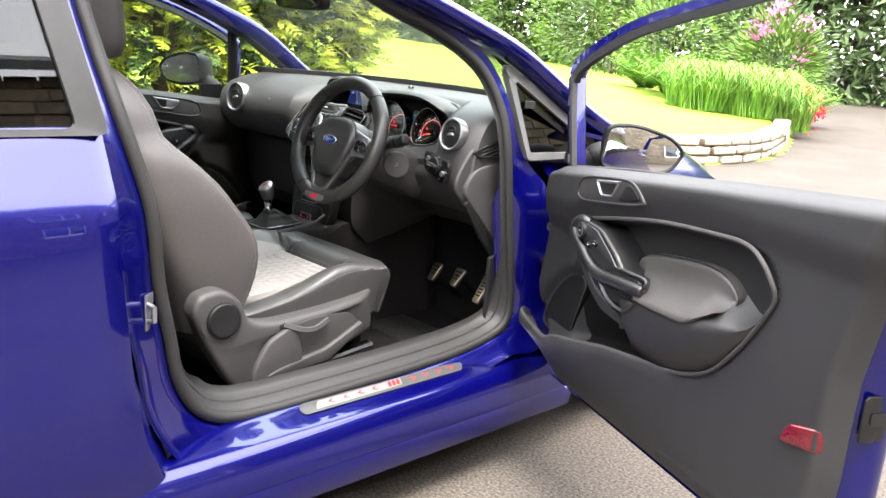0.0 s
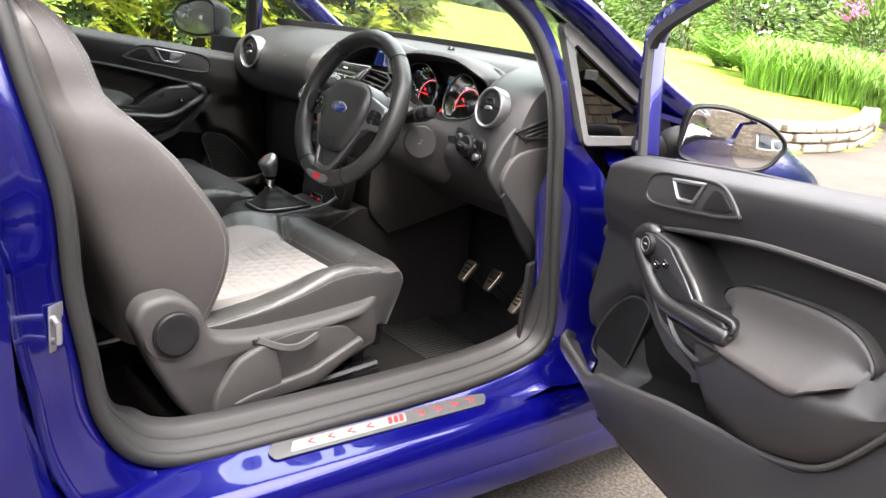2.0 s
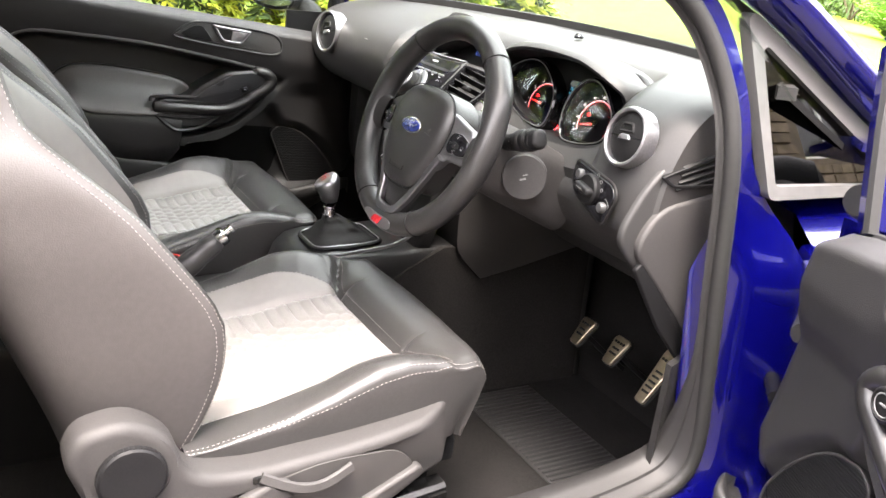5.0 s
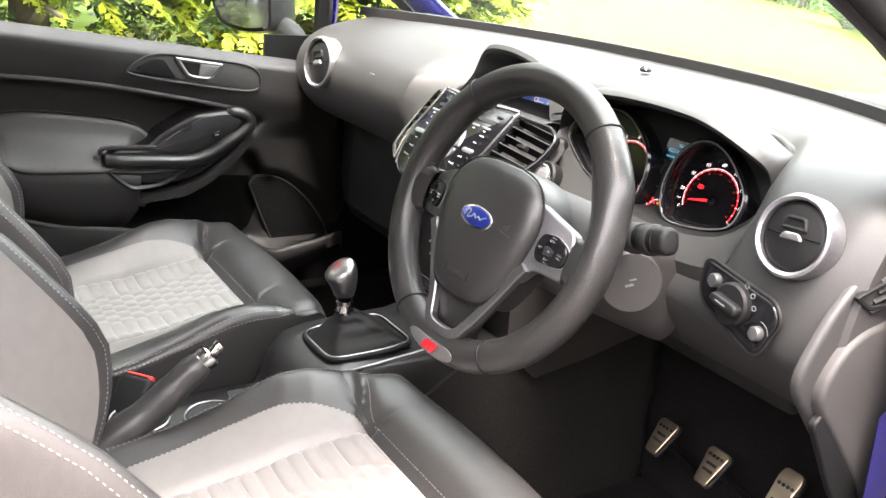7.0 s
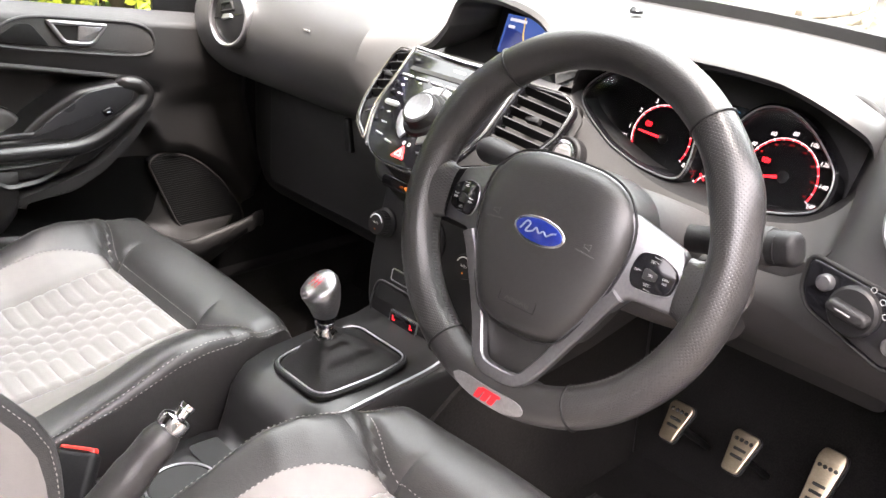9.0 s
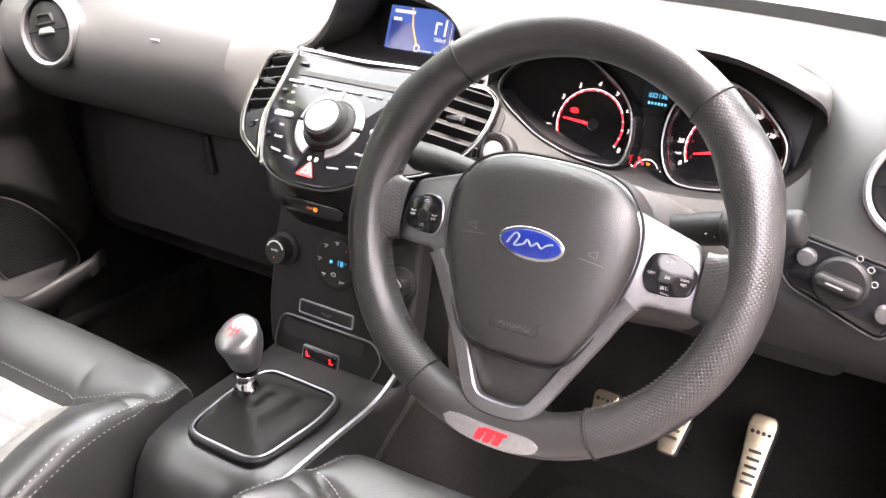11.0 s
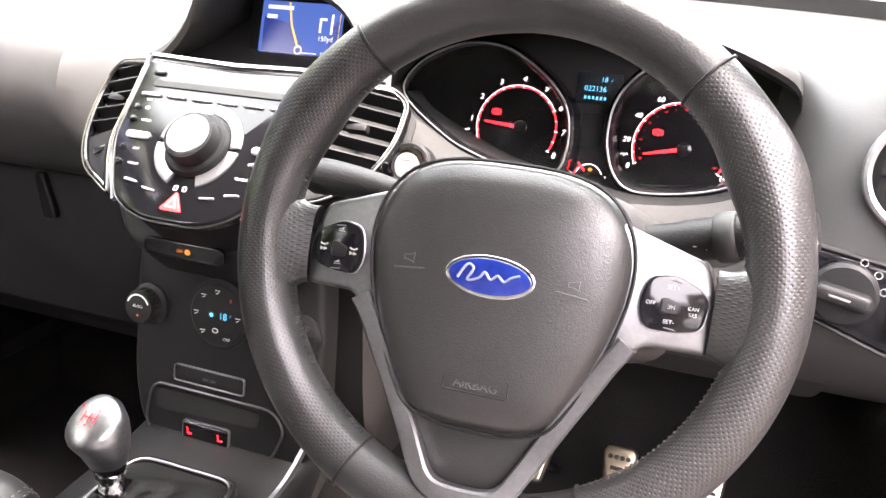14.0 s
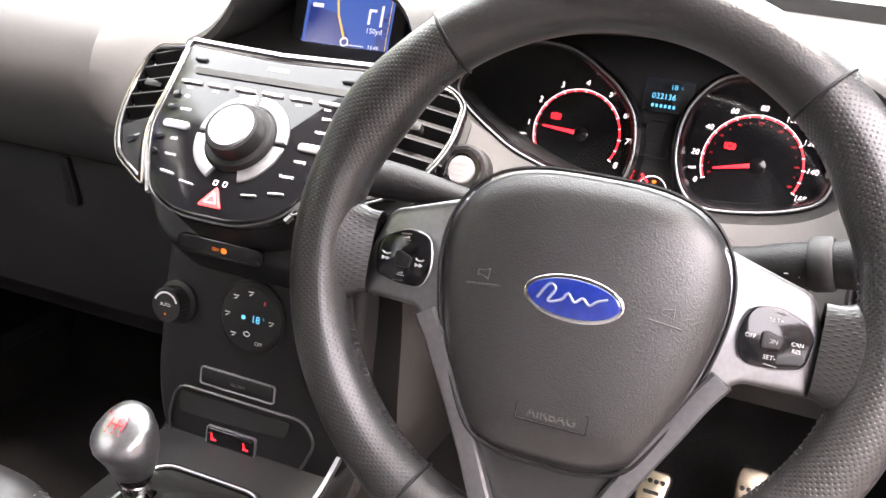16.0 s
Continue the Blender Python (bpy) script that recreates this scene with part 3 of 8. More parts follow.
part("kick_panel", sheet(kick, .012, (1, 0, 0)), SILL_TRIM, car, "dark grey footwell side panel")

# illuminated style kick plate on the step
plate = thing("sill_plate", "brushed silver kick plate with red chevrons, dark tapered ends", "kick plate")
pm = basis((.742, -.105, .2935), (.2, 0, 1), (0, 1, 0))
dark = rpoly([(-.245, -.020), (.235, -.020), (.255, .004), (.25, .018), (-.235, .020), (-.25, .0)], .01, 3)
part("plate_base", xf(prism(dark, .003, .001), pm), shader("dark_plate_plastic", (.05, .05, .052), None, .4), plate)
silver = rpoly([(-.212, -.012), (.04, -.012), (.052, .013), (-.195, .013)], .005, 3)
part("plate_face", xf(prism(silver, .0042, .0008), pm), shader("brushed_plate", (.30, .30, .30), (.24, .24, .24), .35, .6, 60, 4, stretch=(1, 30, 1)), plate, "brushed silver face")


def chevron(x, s):
    return xf(prism([(x - .008 * s, 0), (x + .004 * s, .007), (x + .010 * s, .007), (x - .002 * s, 0), (x + .010 * s, -.007), (x + .004 * s, -.007)], .0008), pm @ Matrix.Translation((0, 0, .0042)))


for i in range(4):
    part("red_chevron", chevron(-.165 + i * .042, 1), RED, plate)
for i in range(4):
    part("red_chevron", xf(chevron(.085 + i * .042, -1), Matrix.Translation((0, 0, -.001))), RED, plate)
part("emblem", xf(join(*[prism(rpoly([(x, -.009), (x + .008, -.009), (x + .016, .009), (x + .008, .009)], .002), .0012) for x in (.0, .013, .026)]), pm @ Matrix.Translation((0, 0, .0042))), RED, plate, "red slanted emblem bars")

# left door window line and mirror seen across the cabin
lp = catmull([(-.755, .66, .93), (-.74, .56, .968), (-.70, .33, 1.10), (-.66, .1, 1.19), (-.63, -.1, 1.25)], 5)
part("windscreen_pillar_trim", tube([(x + .035, y - .01, z - .01) for x, y, z in lp], .028, 10), TRIM, car, "dark grey windscreen pillar cover")
part("windscreen_pillar_trim", tube([(-x - .105, y - .005, z - .004) for x, y, z in lp], .020, 10), TRIM, car, "dark grey windscreen pillar cover")
part("front_pillar_post", tube([(-.71, .285, .86), (-.705, .285, .96), (-.675, .265, 1.10)], .017, 8), BLACK, car)
part("door_window_glass", sheet([[(-.725 + .30 * (z - .9) * 0, y, z) for y in np.linspace(.27, -.72, 5)] for z in (.90, 1.1, 1.30)], .004, (-1, 0, 0)), PANE, car).visible_shadow = False

# rear-view mirror under the roof
mir = part("interior_mirror", xf(prism(rrect(.24, .062, .028, 6), .03, .012, 4), basis((.045, .10, 1.205), (.0, -1, -.12), (1, .12, 0))), BLACK, car, "black interior mirror")
part("mirror_stem", tube([(.03, .13, 1.215), (.02, .17, 1.25), (.02, .19, 1.29)], .018, 8), BLACK, mir)
part("mirror_face", xf(prism(rrect(.225, .05, .022, 6), .002, .0005), basis((.045, .069, 1.2015), (0, -1, -.12), (1, .12, 0))), MIRROR_DARK, mir)

# ---- seats ----
def quilt(x, y):
    """Height of the quilted fabric: bars across with rows of hexagons in the middle."""
    p = .0205
    best = [9.0, 9.0]
    j0 = round(y / p)
    for j in range(j0 - 1, j0 + 2):
        odd = j % 2
        inner = .040 + (.012 if odd else 0)
        seeds = [k * .024 + (.012 if odd else 0) for k in range(-2, 3)]
        ds = [math.hypot((x - s) * .9, y - j * p) for s in seeds if abs(s) < inner + .001]
        for sg in (-1, 1):
            ds.append(math.hypot(max(0, inner + .014 - sg * x) * .9, y - j * p))
        for d in ds:
            if d < best[0]:
                best = [d, best[0]]
            elif d < best[1]:
                best[1] = d
    e = max(0.0, min(1.0, (best[1] - best[0]) / .012))
    return .0036 * (1 - (1 - e) ** 2)


def stitch(points, up, name_parent, step=.0044, r=.0006):
    """Small separate thread stitches along a line."""
    P = [Vector(p) for p in points]
    geos, acc = [], 0.0
    for a, b in zip(P, P[1:]):
        acc += (b - a).length
        if acc > step:
            acc = 0
            t = (b - a).normalized()
            c = a + Vector(up) * .0008
            geos.append(tube([c - t * .0016, c, c + t * .0016], [r * .5, r, r * .5], 5))
    return part("stitching", join(*geos), THREAD, name_parent, "pale thread stitching") if geos else None


def resample(points, d=.003):
    P = [Vector(p) for p in points]
    out = [P[0]]
    for a, b in zip(P, P[1:]):
        n = max(1, int((b - a).length / d))
        out += [a + (b - a) * (k / n) for k in range(1, n + 1)]
    return out


SECT = [(0, 0), (.22, .0), (.40, .002), (.50, .012), (.60, .032), (.70, .054), (.80, .073), (.89, .084), (.955, .080), (.992, .058), (1.0, .010), (.992, -.05), (.97, -.11)]
HALF = catmull(SECT, 4)
NC = 12


def car_seat(cx, side, label, inset=0.0):
    seat = part("front_seat", box(.42, .42, .06, .015, (cx, -.185, .385)), BLACK, car, label)

    def X(u):
        return cx + side * u

    # cushion as one sheet of points, then shared out among its covers
    W = .246
    ys = list(np.linspace(-.40, .030, 67)) + [.042, .052, .060, .064, .064, .062]
    tab = []

    def sweep_on(u):
        """How far the crease before the front pad runs forward as it climbs the side bolster."""
        q = max(0, min(1, (abs(u) - .50) / .45))
        return .030 * q * q * (3 - 2 * q)

    for i, y in enumerate(ys):
        z0 = .008 + float(np.interp(y, (-.40, -.2, -.05, -.02, .03, .042, .052, .060, .064), (.462, .470, .500, .517, .528, .527, .519, .503, .470)))
        if i >= len(ys) - 2:
            z0 = (.440, .42)[i - len(ys) + 2]
        wid = W * float(np.interp(y, (-.4, -.1, .0, .046, .067, .072), (1.0, 1.0, .99, .97, .945, .925)))
        front = max(0, min(1, y / .05)) if i < 67 else 1
        row = []
        for u, h in HALF:
            yb = y - sweep_on(u)
            bol = float(np.interp(yb, (-.40, -.30, -.22, -.16, -.12, -.085, -.06, -.04, .0, .03), (.05, .25, .52, .66, .63, .49, .31, .14, .02, .0)))
            dip = -.015 * math.exp(-((yb + .048) / .009) ** 2) + .006 * math.exp(-((yb - .002) / .032) ** 2)
            seam = -.007 * math.exp(-((abs(u) - .5) / .020) ** 2) * max(0, min(1, (.0 - y) / .05))
            soft = -.007 * max(0, (abs(u) - .86) / .14) ** 2 * max(0, min(1, (yb + .05) / .03))
            z = max(z0 + seam + soft + dip * max(0, 1 - (abs(u) / .97) ** 10) + (h * bol if h > 0 else h), .41 * front)
            row.append((u * wid, y - .016 * u * u * max(0, min(1, (y + .05) / .1)) - .38 * front * max(0, .505 - z), z))
        tab.append(row)

    def across(s, u, y):
        """Sideways place; the front of the cushion draws in on the tunnel side."""
        q = max(0, min(1, (y + .16) / .20))
        return X(s * u * (1 - (inset * q * q * (3 - 2 * q) if s < 0 else 0)))

    def pt(i, s, k):
        u, y, z = tab[i][k]
        return (across(s, u, y), y, z)

    nf = 54
    fab, cols = [], np.linspace(-1, 1, 81)
    for y in np.linspace(ys[0], ys[nf], 130):
        row = []
        for c in cols:
            q = abs(c) * NC
            k = min(int(q), NC - 1)
            fr = q - k
            fy = np.interp(y, ys[:nf + 1], range(nf + 1))
            i = min(int(fy), nf - 1)
            g = fy - i
            z = (tab[i][k][2] * (1 - fr) + tab[i][k + 1][2] * fr) * (1 - g) + (tab[i + 1][k][2] * (1 - fr) + tab[i + 1][k + 1][2] * fr) * g
            u = tab[i][k][0] * (1 - fr) + tab[i][k + 1][0] * fr
            edge = min(1, (1 - abs(c)) / .06, (ys[nf] - y) / .008)
            row.append((across(1 if c > 0 else -1, u, y), y, z - .001 + quilt(u if c > 0 else -u, y + .4) * max(0, edge)))
        fab.append(row)
    base = part("cushion_fabric", grid(fab), FABRIC, seat, "pale grey quilted fabric seat panel", 60)
    part("cushion_front", grid([[pt(i, -1, k) for k in range(NC, 0, -1)] + [pt(i, 1, k) for k in range(0, NC + 1)] for i in range(nf, len(ys))]), LEATHER, seat, "black leather front pad")
    for s in (-1, 1):
        # pale inner face of the side bolster, with a curved front end
        last = 54
        qb = [NC + 10.5 * math.sqrt(max(0, 1 - max(0, (i - 24) / (last - 24.0)) ** 2.2)) for i in range(last + 1)]
        qb[-1] = NC + .01

        def fq(i, q):
            k = min(int(q), len(HALF) - 2)
            g = q - k
            A, B = tab[i][k], tab[i][k + 1]
            return (across(s, A[0] * (1 - g) + B[0] * g, A[1]), A[1] * (1 - g) + B[1] * g, A[2] * (1 - g) + B[2] * g)

        part("bolster_inner", grid([[fq(i, q) for q in np.linspace(NC, qb[i], 10)] for i in range(0, last + 1)]), LIGHT_LEATHER, seat, "light grey leather bolster face")
        part("bolster_outer", join(grid([[fq(i, q) for q in np.linspace(qb[i], len(HALF) - 1, 34)] for i in range(0, last + 1)]), grid([[pt(i, s, k) for k in range(NC, len(HALF))] for i in range(last, len(ys))])), LEATHER, seat, "black leather side bolster")
        stitch(resample([fq(i, qb[i]) for i in range(0, last + 1)]), (0, 0, 1), seat)
        stitch(resample([pt(i, s, 33) for i in range(0, len(ys) - 3)]), (side * s, 0, .6), seat)
        stitch(resample([pt(i, s, 36) for i in range(0, len(ys) - 3)]), (side * s, 0, .3), seat)

    def crease(s, k):
        f = float(np.interp(-.040 + sweep_on(HALF[k][0]), ys[:67], range(67)))
        i = min(int(f), 65)
        return tuple(Vector(pt(i, s, k)).lerp(Vector(pt(i + 1, s, k)), f - i))

    stitch(resample([crease(-1, k) for k in range(31, 0, -1)] + [crease(1, k) for k in range(0, 32)]), (0, 0, 1), seat)

    # backrest
    zz = list(np.linspace(.44, .86, 16)) + list(np.linspace(.88, 1.03, 9))
    RN = []
    for z in zz:
        tip = float(np.interp(z, (.44, .49, .54, .585, .62, .65, .70, .784, .84, .874, .905, .94, .98, 1.01, 1.03), (-.40, -.375, -.355, -.347, -.347, -.352, -.386, -.452, -.515, -.556, -.568, -.578, -.60, -.628, -.66)))
        rear = float(np.interp(z, (.44, .51, .765, .9, 1.0, 1.03), (-.535, -.557, -.655, -.70, -.725, -.715)))
        mid_y = -.435 - .40 * (z - .48)
        mid_y = min(mid_y, tip - .004)
        w = float(np.interp(z, (.44, .6, .75, .84, .875, .94, .99, 1.02, 1.03), (.225, .243, .245, .235, .214, .198, .172, .14, .11)))
        d = tip - rear
        half = [(0, rear), (.45, rear + .004), (.75, rear + .012), (.92, rear + .03), (.99, rear + .065), (1.0, rear + d * .55), (.99, tip - .035), (.965, tip - .010), (.92, tip), (.87, tip - .008),
                (.80, tip * .65 + mid_y * .35), (.70, tip * .3 + mid_y * .7), (.60, mid_y + .006), (.50, mid_y), (.25, mid_y - .002), (0, mid_y - .002)]
        RN.append([(u * w, y, z) for u, y in catmull(half, 3)])
    m = len(RN[0])

    def bp(i, s, k):
        u, y, z = RN[i][k]
        return (X(s * u), y, z)

    ka, kb, kc = 22, 26, 36
    part("backrest_shell", grid([[bp(i, -1, k) for k in range(ka, 0, -1)] + [bp(i, 1, k) for k in range(0, ka + 1)] for i in range(len(zz))], cap=False), LEATHER_SKYLIT, seat, "black leather backrest side and rear, lightened for sky light")
    top = len(zz) - 1
    part("backrest_top", grid([[bp(top, -1, k) for k in range(m - 1, 0, -1)] + [bp(top, 1, k) for k in range(m)]] + [[((p[0] - cx) * .5 + cx, (p[1] + .69) * .5 - .69, p[2] + .008) for p in [bp(top, -1, k) for k in range(m - 1, 0, -1)] + [bp(top, 1, k) for k in range(m)]]], cap=True), LEATHER_SKYLIT, seat)
    for s in (-1, 1):
        part("backrest_edge", grid([[bp(i, s, k) for k in range(ka, kb + 3)] for i in range(len(zz))]), LEATHER, seat)
        part("backrest_inner", grid([[bp(i, s, k) for k in range(kb + 2, kc + 1)] for i in range(len(zz))]), LIGHT_LEATHER, seat, "light grey leather backrest bolster")
        stitch(resample([bp(i, s, ka) for i in range(len(zz))]), (side * s * .8, .5, .2), seat)
        stitch(resample([bp(i, s, kb + 1) for i in range(len(zz))]), (0, 1, .2), seat)
        stitch(resample([bp(i, s, ka - 2) for i in range(len(zz))]), (side * s * .8, .5, .2), seat)
    part("backrest_fabric", grid([[bp(i, -1, k) for k in range(kc, m)][::1] + [bp(i, 1, k) for k in range(m - 2, kc - 1, -1)] for i in range(len(zz))]), FABRIC, seat, "pale grey fabric backrest panel")
    # headrest
    hr = []
    for z, w, d in ((1.030, .090, .030), (1.038, .118, .045), (1.07, .134, .056), (1.14, .137, .056), (1.20, .128, .048), (1.235, .100, .036), (1.245, .07, .02)):
        o = rrect(2 * w, 2 * d, d * .75, 4)
        hr.append([(cx + a, -.645 - .10 * (z - 1.03) + b, z) for a, b in o])
    part("headrest", grid(hr, closed_u=True, cap=True), LEATHER_SKYLIT, seat, "leather headrest in the sky-lightened black", 60)
    for s in (-.06, .06):
        part("headrest_post", tube([(cx + s, -.675, .99), (cx + s, -.650, 1.06)], .006, 8), CHROME, seat)

    # plastic side cover of the seat frame
    def sp(y, z, o):
        return (X(o), y, z)

    outline = rpoly([(-.545, .515), (-.515, .44), (-.455, .335), (-.418, .302), (-.27, .320), (-.005, .366), (.010, .40), (-.004, .492), (-.06, .480), (-.18, .466), (-.33, .458), (-.405, .470), (-.425, .53), (-.475, .562), (-.53, .55)], [.02, .05, .03, .015, .05, .012, .02, .02, .05, .05, .05, .04, .03, .04, .03], 4)
    g = prism([(y, z) for y, z in outline], .045, .014, 4)
    g = ([sp(y, z, .232 + h + .014 * (1 if y < -.3 else (1 - (y + .3) / .3 * .9)) - .075 * max(0, (y + .11) / .12) ** 2) for y, z, h in g[0]], g[1])
    part("seat_side_cover", g, TRIM, seat, "dark grey plastic seat frame cover")
    # scooped recess with the height lever
    def skin(y):
        return .277 + .014 * (1 if y < -.3 else (1 - (y + .3) / .3 * .9)) - .075 * max(0, (y + .11) / .12) ** 2

    def on(o, base, h, b):
        q = prism(o, h, b)
        return ([sp(y, z, skin(y) + base + t) for y, z, t in q[0]], q[1])

    rec = rpoly([(-.350, .428), (-.325, .350), (-.20, .358), (-.085, .408), (-.12, .448), (-.24, .456)], [.03, .03, .06, .03, .03, .05], 4)
    # surface plate slightly darker than the cover, painting the shade of the recess
    part("lever_recess_shade", on(rec, -.002, .003, .001), shader("recess_shade_grey", (.030, .028, .027), (.024, .023, .022), .6, bump=.2, bump_scale=900, bump_kind="voronoi"), seat, "plate painted as the shaded recess behind the lever")
    ledge = rpoly([(-.37, .338), (-.345, .326), (-.19, .338), (-.075, .402), (-.088, .420), (-.20, .372), (-.33, .352)], .012, 3)
    part("recess_ledge", on(ledge, -.002, .014, .006), TRIM, seat)
    flap = rpoly([(-.405, .306), (-.40, .36), (-.36, .42), (-.30, .448), (-.278, .442), (-.262, .340), (-.30, .326)], .02, 4)
    part("cover_bulge", on(flap, -.004, .014, .007), TRIM, seat)
    lev = catmull([(-.318, .452, .292), (-.290, .440, .300), (-.262, .432, .305), (-.232, .432, .303), (-.195, .444, .296)], 4)
    part("height_lever", sweep([sp(y, z, o) for y, z, o in lev], [(-.0065, -.003), (.0065, -.003), (.0075, .001), (.005, .004), (-.005, .004), (-.0075, .001)], (side, 0, .25)), TRIM, seat, "grey plastic height lever")
    part("lever_pivot", box(.010, .012, .010, .002, sp(-.322, .450, .288)), STEEL, seat)
    # recliner wheel
    mk = basis((X(.280), -.472, .490), (side, 0, .04), (0, 1, 0))
    part("recliner_ring", xf(lathe([(.056, -.03), (.056, .004), (.052, .010), (.045, .011), (.042, .006)], 48), mk), TRIM, seat)
    kn = lathe([(.0395, .0), (.0395, .010), (.039, .018), (.036, .021), (.031, .0215), (.023, .0205), (.001, .020)], 64)
    part("recliner_wheel", xf(kn, mk), BLACK, seat, "black round recliner wheel")
    teeth = [xf(box(.0022, .006, .010, .0006, (.039, 0, .014)), mk @ Matrix.Rotation(2 * math.pi * i / 40, 4, "Z")) for i in range(40)]
    part("wheel_grip", join(*teeth), BLACK, seat)
    # runners
    for o in (.215, -.215):
        a, b = Vector((X(o), -.49, .258)), Vector((X(o), .0, .312))
        part("seat_runner", sweep([a, b], [(-.016, -.014), (.016, -.014), (.018, .010), (.012, .016), (-.012, .016), (-.018, .010)], (0, 0, 1)), STEEL, seat, "black steel seat runner")
        part("runner_edge", sweep([a + Vector((side * .019, 0, -.004)), b + Vector((side * .019, 0, -.004))], [(-.0012, -.006), (.0012, -.006), (.0012, .006), (-.0012, .006)], (0, 0, 1)), STEEL, seat)
        part("runner_foot", box(.03, .05, .06, .004, (X(o), -.46, .233)), STEEL, seat)
        part("runner_foot", box(.03, .05, .10, .004, (X(o), -.03, .255)), STEEL, seat)
        part("runner_bolt", xf(lathe([(.016, 0), (.016, .006), (.010, .008), (.009, .014), (.001, .015)], 12), pose(X(o), -.012, .302) @ Matrix.Diagonal((.7, .7, .7, 1))), SATIN, seat)
    # frame under the cushion
    part("cross_tube", box(.40, .03, .08, .006, (cx, -.38, .335)), STEEL, seat)
    part("cross_tube", box(.40, .03, .08, .006, (cx, -.03, .345)), STEEL, seat)
    return seat


car_seat(.322, 1, "black and light grey leather sports seat behind the steering wheel", .17)
car_seat(-.345, -1, "black and light grey leather front passenger sports seat")

# ---- dashboard ----
dash = thing("dashboard", "dark grey moulded car dashboard with black centre controls", "dashboard")
yb = lambda x: screen(0, x)[1] - .004
PA = [(None, .955), (.45, .953), (.33, .944), (.262, .926), (.220, .900), (.202, .868), (.201, .836), (.212, .802), (.236, .772), (.270, .750), (.318, .738), (.322, .66), (.325, .58), (.35, .51), (.42, .475), (.56, .47)]
PB = [(None, .955), (.45, .953), (.34, .946), (.285, .932), (.250, .908), (.228, .875), (.214, .84), (.206, .80), (.204, .765), (.212, .738), (.245, .705), (.29, .67), (.34, .635), (.40, .60), (.46, .575), (.57, .56)]
PC = [(None, .955), (.47, .945), (.42, .935), (.39, .925), (.34, .905), (.29, .870), (.235, .81), (.215, .775), (.22, .745), (.225, .715), (.228, .69), (.23, .66), (.23, .62), (.23, .58), (.24, .53), (.3, .47)]
PD = [(None, .955), (.47, .953), (.42, .953), (.39, .945), (.36, .915), (.345, .875), (.315, .825), (.265, .795), (.24, .768), (.232, .742), (.25, .705), (.29, .67), (.34, .635), (.40, .60), (.46, .575), (.57, .56)]


def dash_row(x):
    prof = lambda P: np.array([((yb(x) if y is None else y), z) for y, z in P])
    keys = ((-.71, PA), (-.19, PA), (-.125, PC), (.13, PC), (.185, PD), (.44, PD), (.525, PB), (.70, PB))
    for (xa, a), (xb, b) in zip(keys, keys[1:]):
        if x <= xb:
            t = max(0, min(1, (x - xa) / (xb - xa)))
            t = t * t * (3 - 2 * t)
            p = prof(a) * (1 - t) + prof(b) * t
            break
    p = np.array(p)
    p[1:5, 0] = np.minimum(p[1:5, 0], p[0, 0] - .02 * np.arange(1, 5))
    return catmull([tuple(q) for q in p], 4)


XS = list(np.linspace(-.672, .652, 67))
tab = [dash_row(x) for x in XS]
cut = 36


def dp(i, k):
    y, z = tab[i][k]
    # the fascia bows towards the cabin at the passenger side
    x = XS[i]
    return (x, y + (.03 * max(0, (x - .60) / .06) ** 2 if x > 0 else .04 * max(0, (-x - .62) / .08) ** 2), z)


part("dash_top", grid([[dp(i, k) for k in range(0, cut + 1)] for i in range(len(XS))]), DASH, dash, "grey soft-touch dash pad")
mid_ = next(i for i, x in enumerate(XS) if x > .13)
part("dash_lower", grid([[dp(i, k) for k in range(cut, len(tab[0]))] for i in range(mid_ + 1)]), DEEP, dash, "black lower dash and glovebox")
part("knee_bolster", grid([[dp(i, k) for k in range(cut, len(tab[0]))] for i in range(mid_, len(XS))]), TRIM, dash, "dark grey lower dash before the driver")
# end caps
for i, s in ((0, -1), (len(XS) - 1, 1)):
    ring = [dp(i, k) for k in range(len(tab[0]))]
    part("dash_end", (ring, [tuple(range(len(ring)))]), TRIM, dash)
# glovebox lid line and catch
part("glovebox_lid", xf(prism(rpoly([(-.20, -.11), (.20, -.11), (.21, .075), (-.20, .085)], .02), .010, .005), basis((-.385, .326, .655), (0, -1, .02), (1, 0, 0))), DEEP, dash, "black glovebox lid")
part("glovebox_catch", xf(prism(rpoly([(-.008, -.03), (.012, -.028), (-.002, .03), (-.016, .026)], .006), .008, .003), basis((-.34, .317, .70), (0, -1, .02), (1, 0, 0))), BLACK, dash)
part("fascia_mark", xf(box(.016, .002, .003, .0005), pose(-.315, .2062, .885)), GREY_INK, dash)


def round_vent(c, n, ang, size=1.0):
    m = basis(c, n, (1, 0, 0)) @ Matrix.Diagonal((size, size, size, 1))
    ring = part("air_vent", xf(lathe([(.0505, -.02), (.0515, .004), (.050, .009), (.047, .0105), (.0435, .008), (.043, -.012)], 48), m), SATIN, dash, "round air vent with a satin silver ring")
    part("vent_barrel", xf(lathe([(.0432, -.012), (.0432, .000), (.039, .004), (.036, .0055), (.001, .008)], 40), m), BLACK, ring)
    mm = m @ Matrix.Rotation(ang, 4, "Z")
    part("vent_slot", xf(prism(rrect(.074, .0016, .0007), .0075, .0003), mm), GLOSSY, ring)
    part("vent_scoop", xf(prism(rpoly([(-.020, .006), (.020, .006), (.014, .024), (-.014, .024)], .006), .010, .003, 3, .003), mm), BLACK, ring)
    part("vent_thumbwheel", xf(prism(rpoly([(-.016, -.005), (.016, -.005), (.010, .004), (-.010, .004)], .004), .011, .002), mm), SATIN, ring)


round_vent((-.518, .200, .873), (.10, -.98, .12), .25)
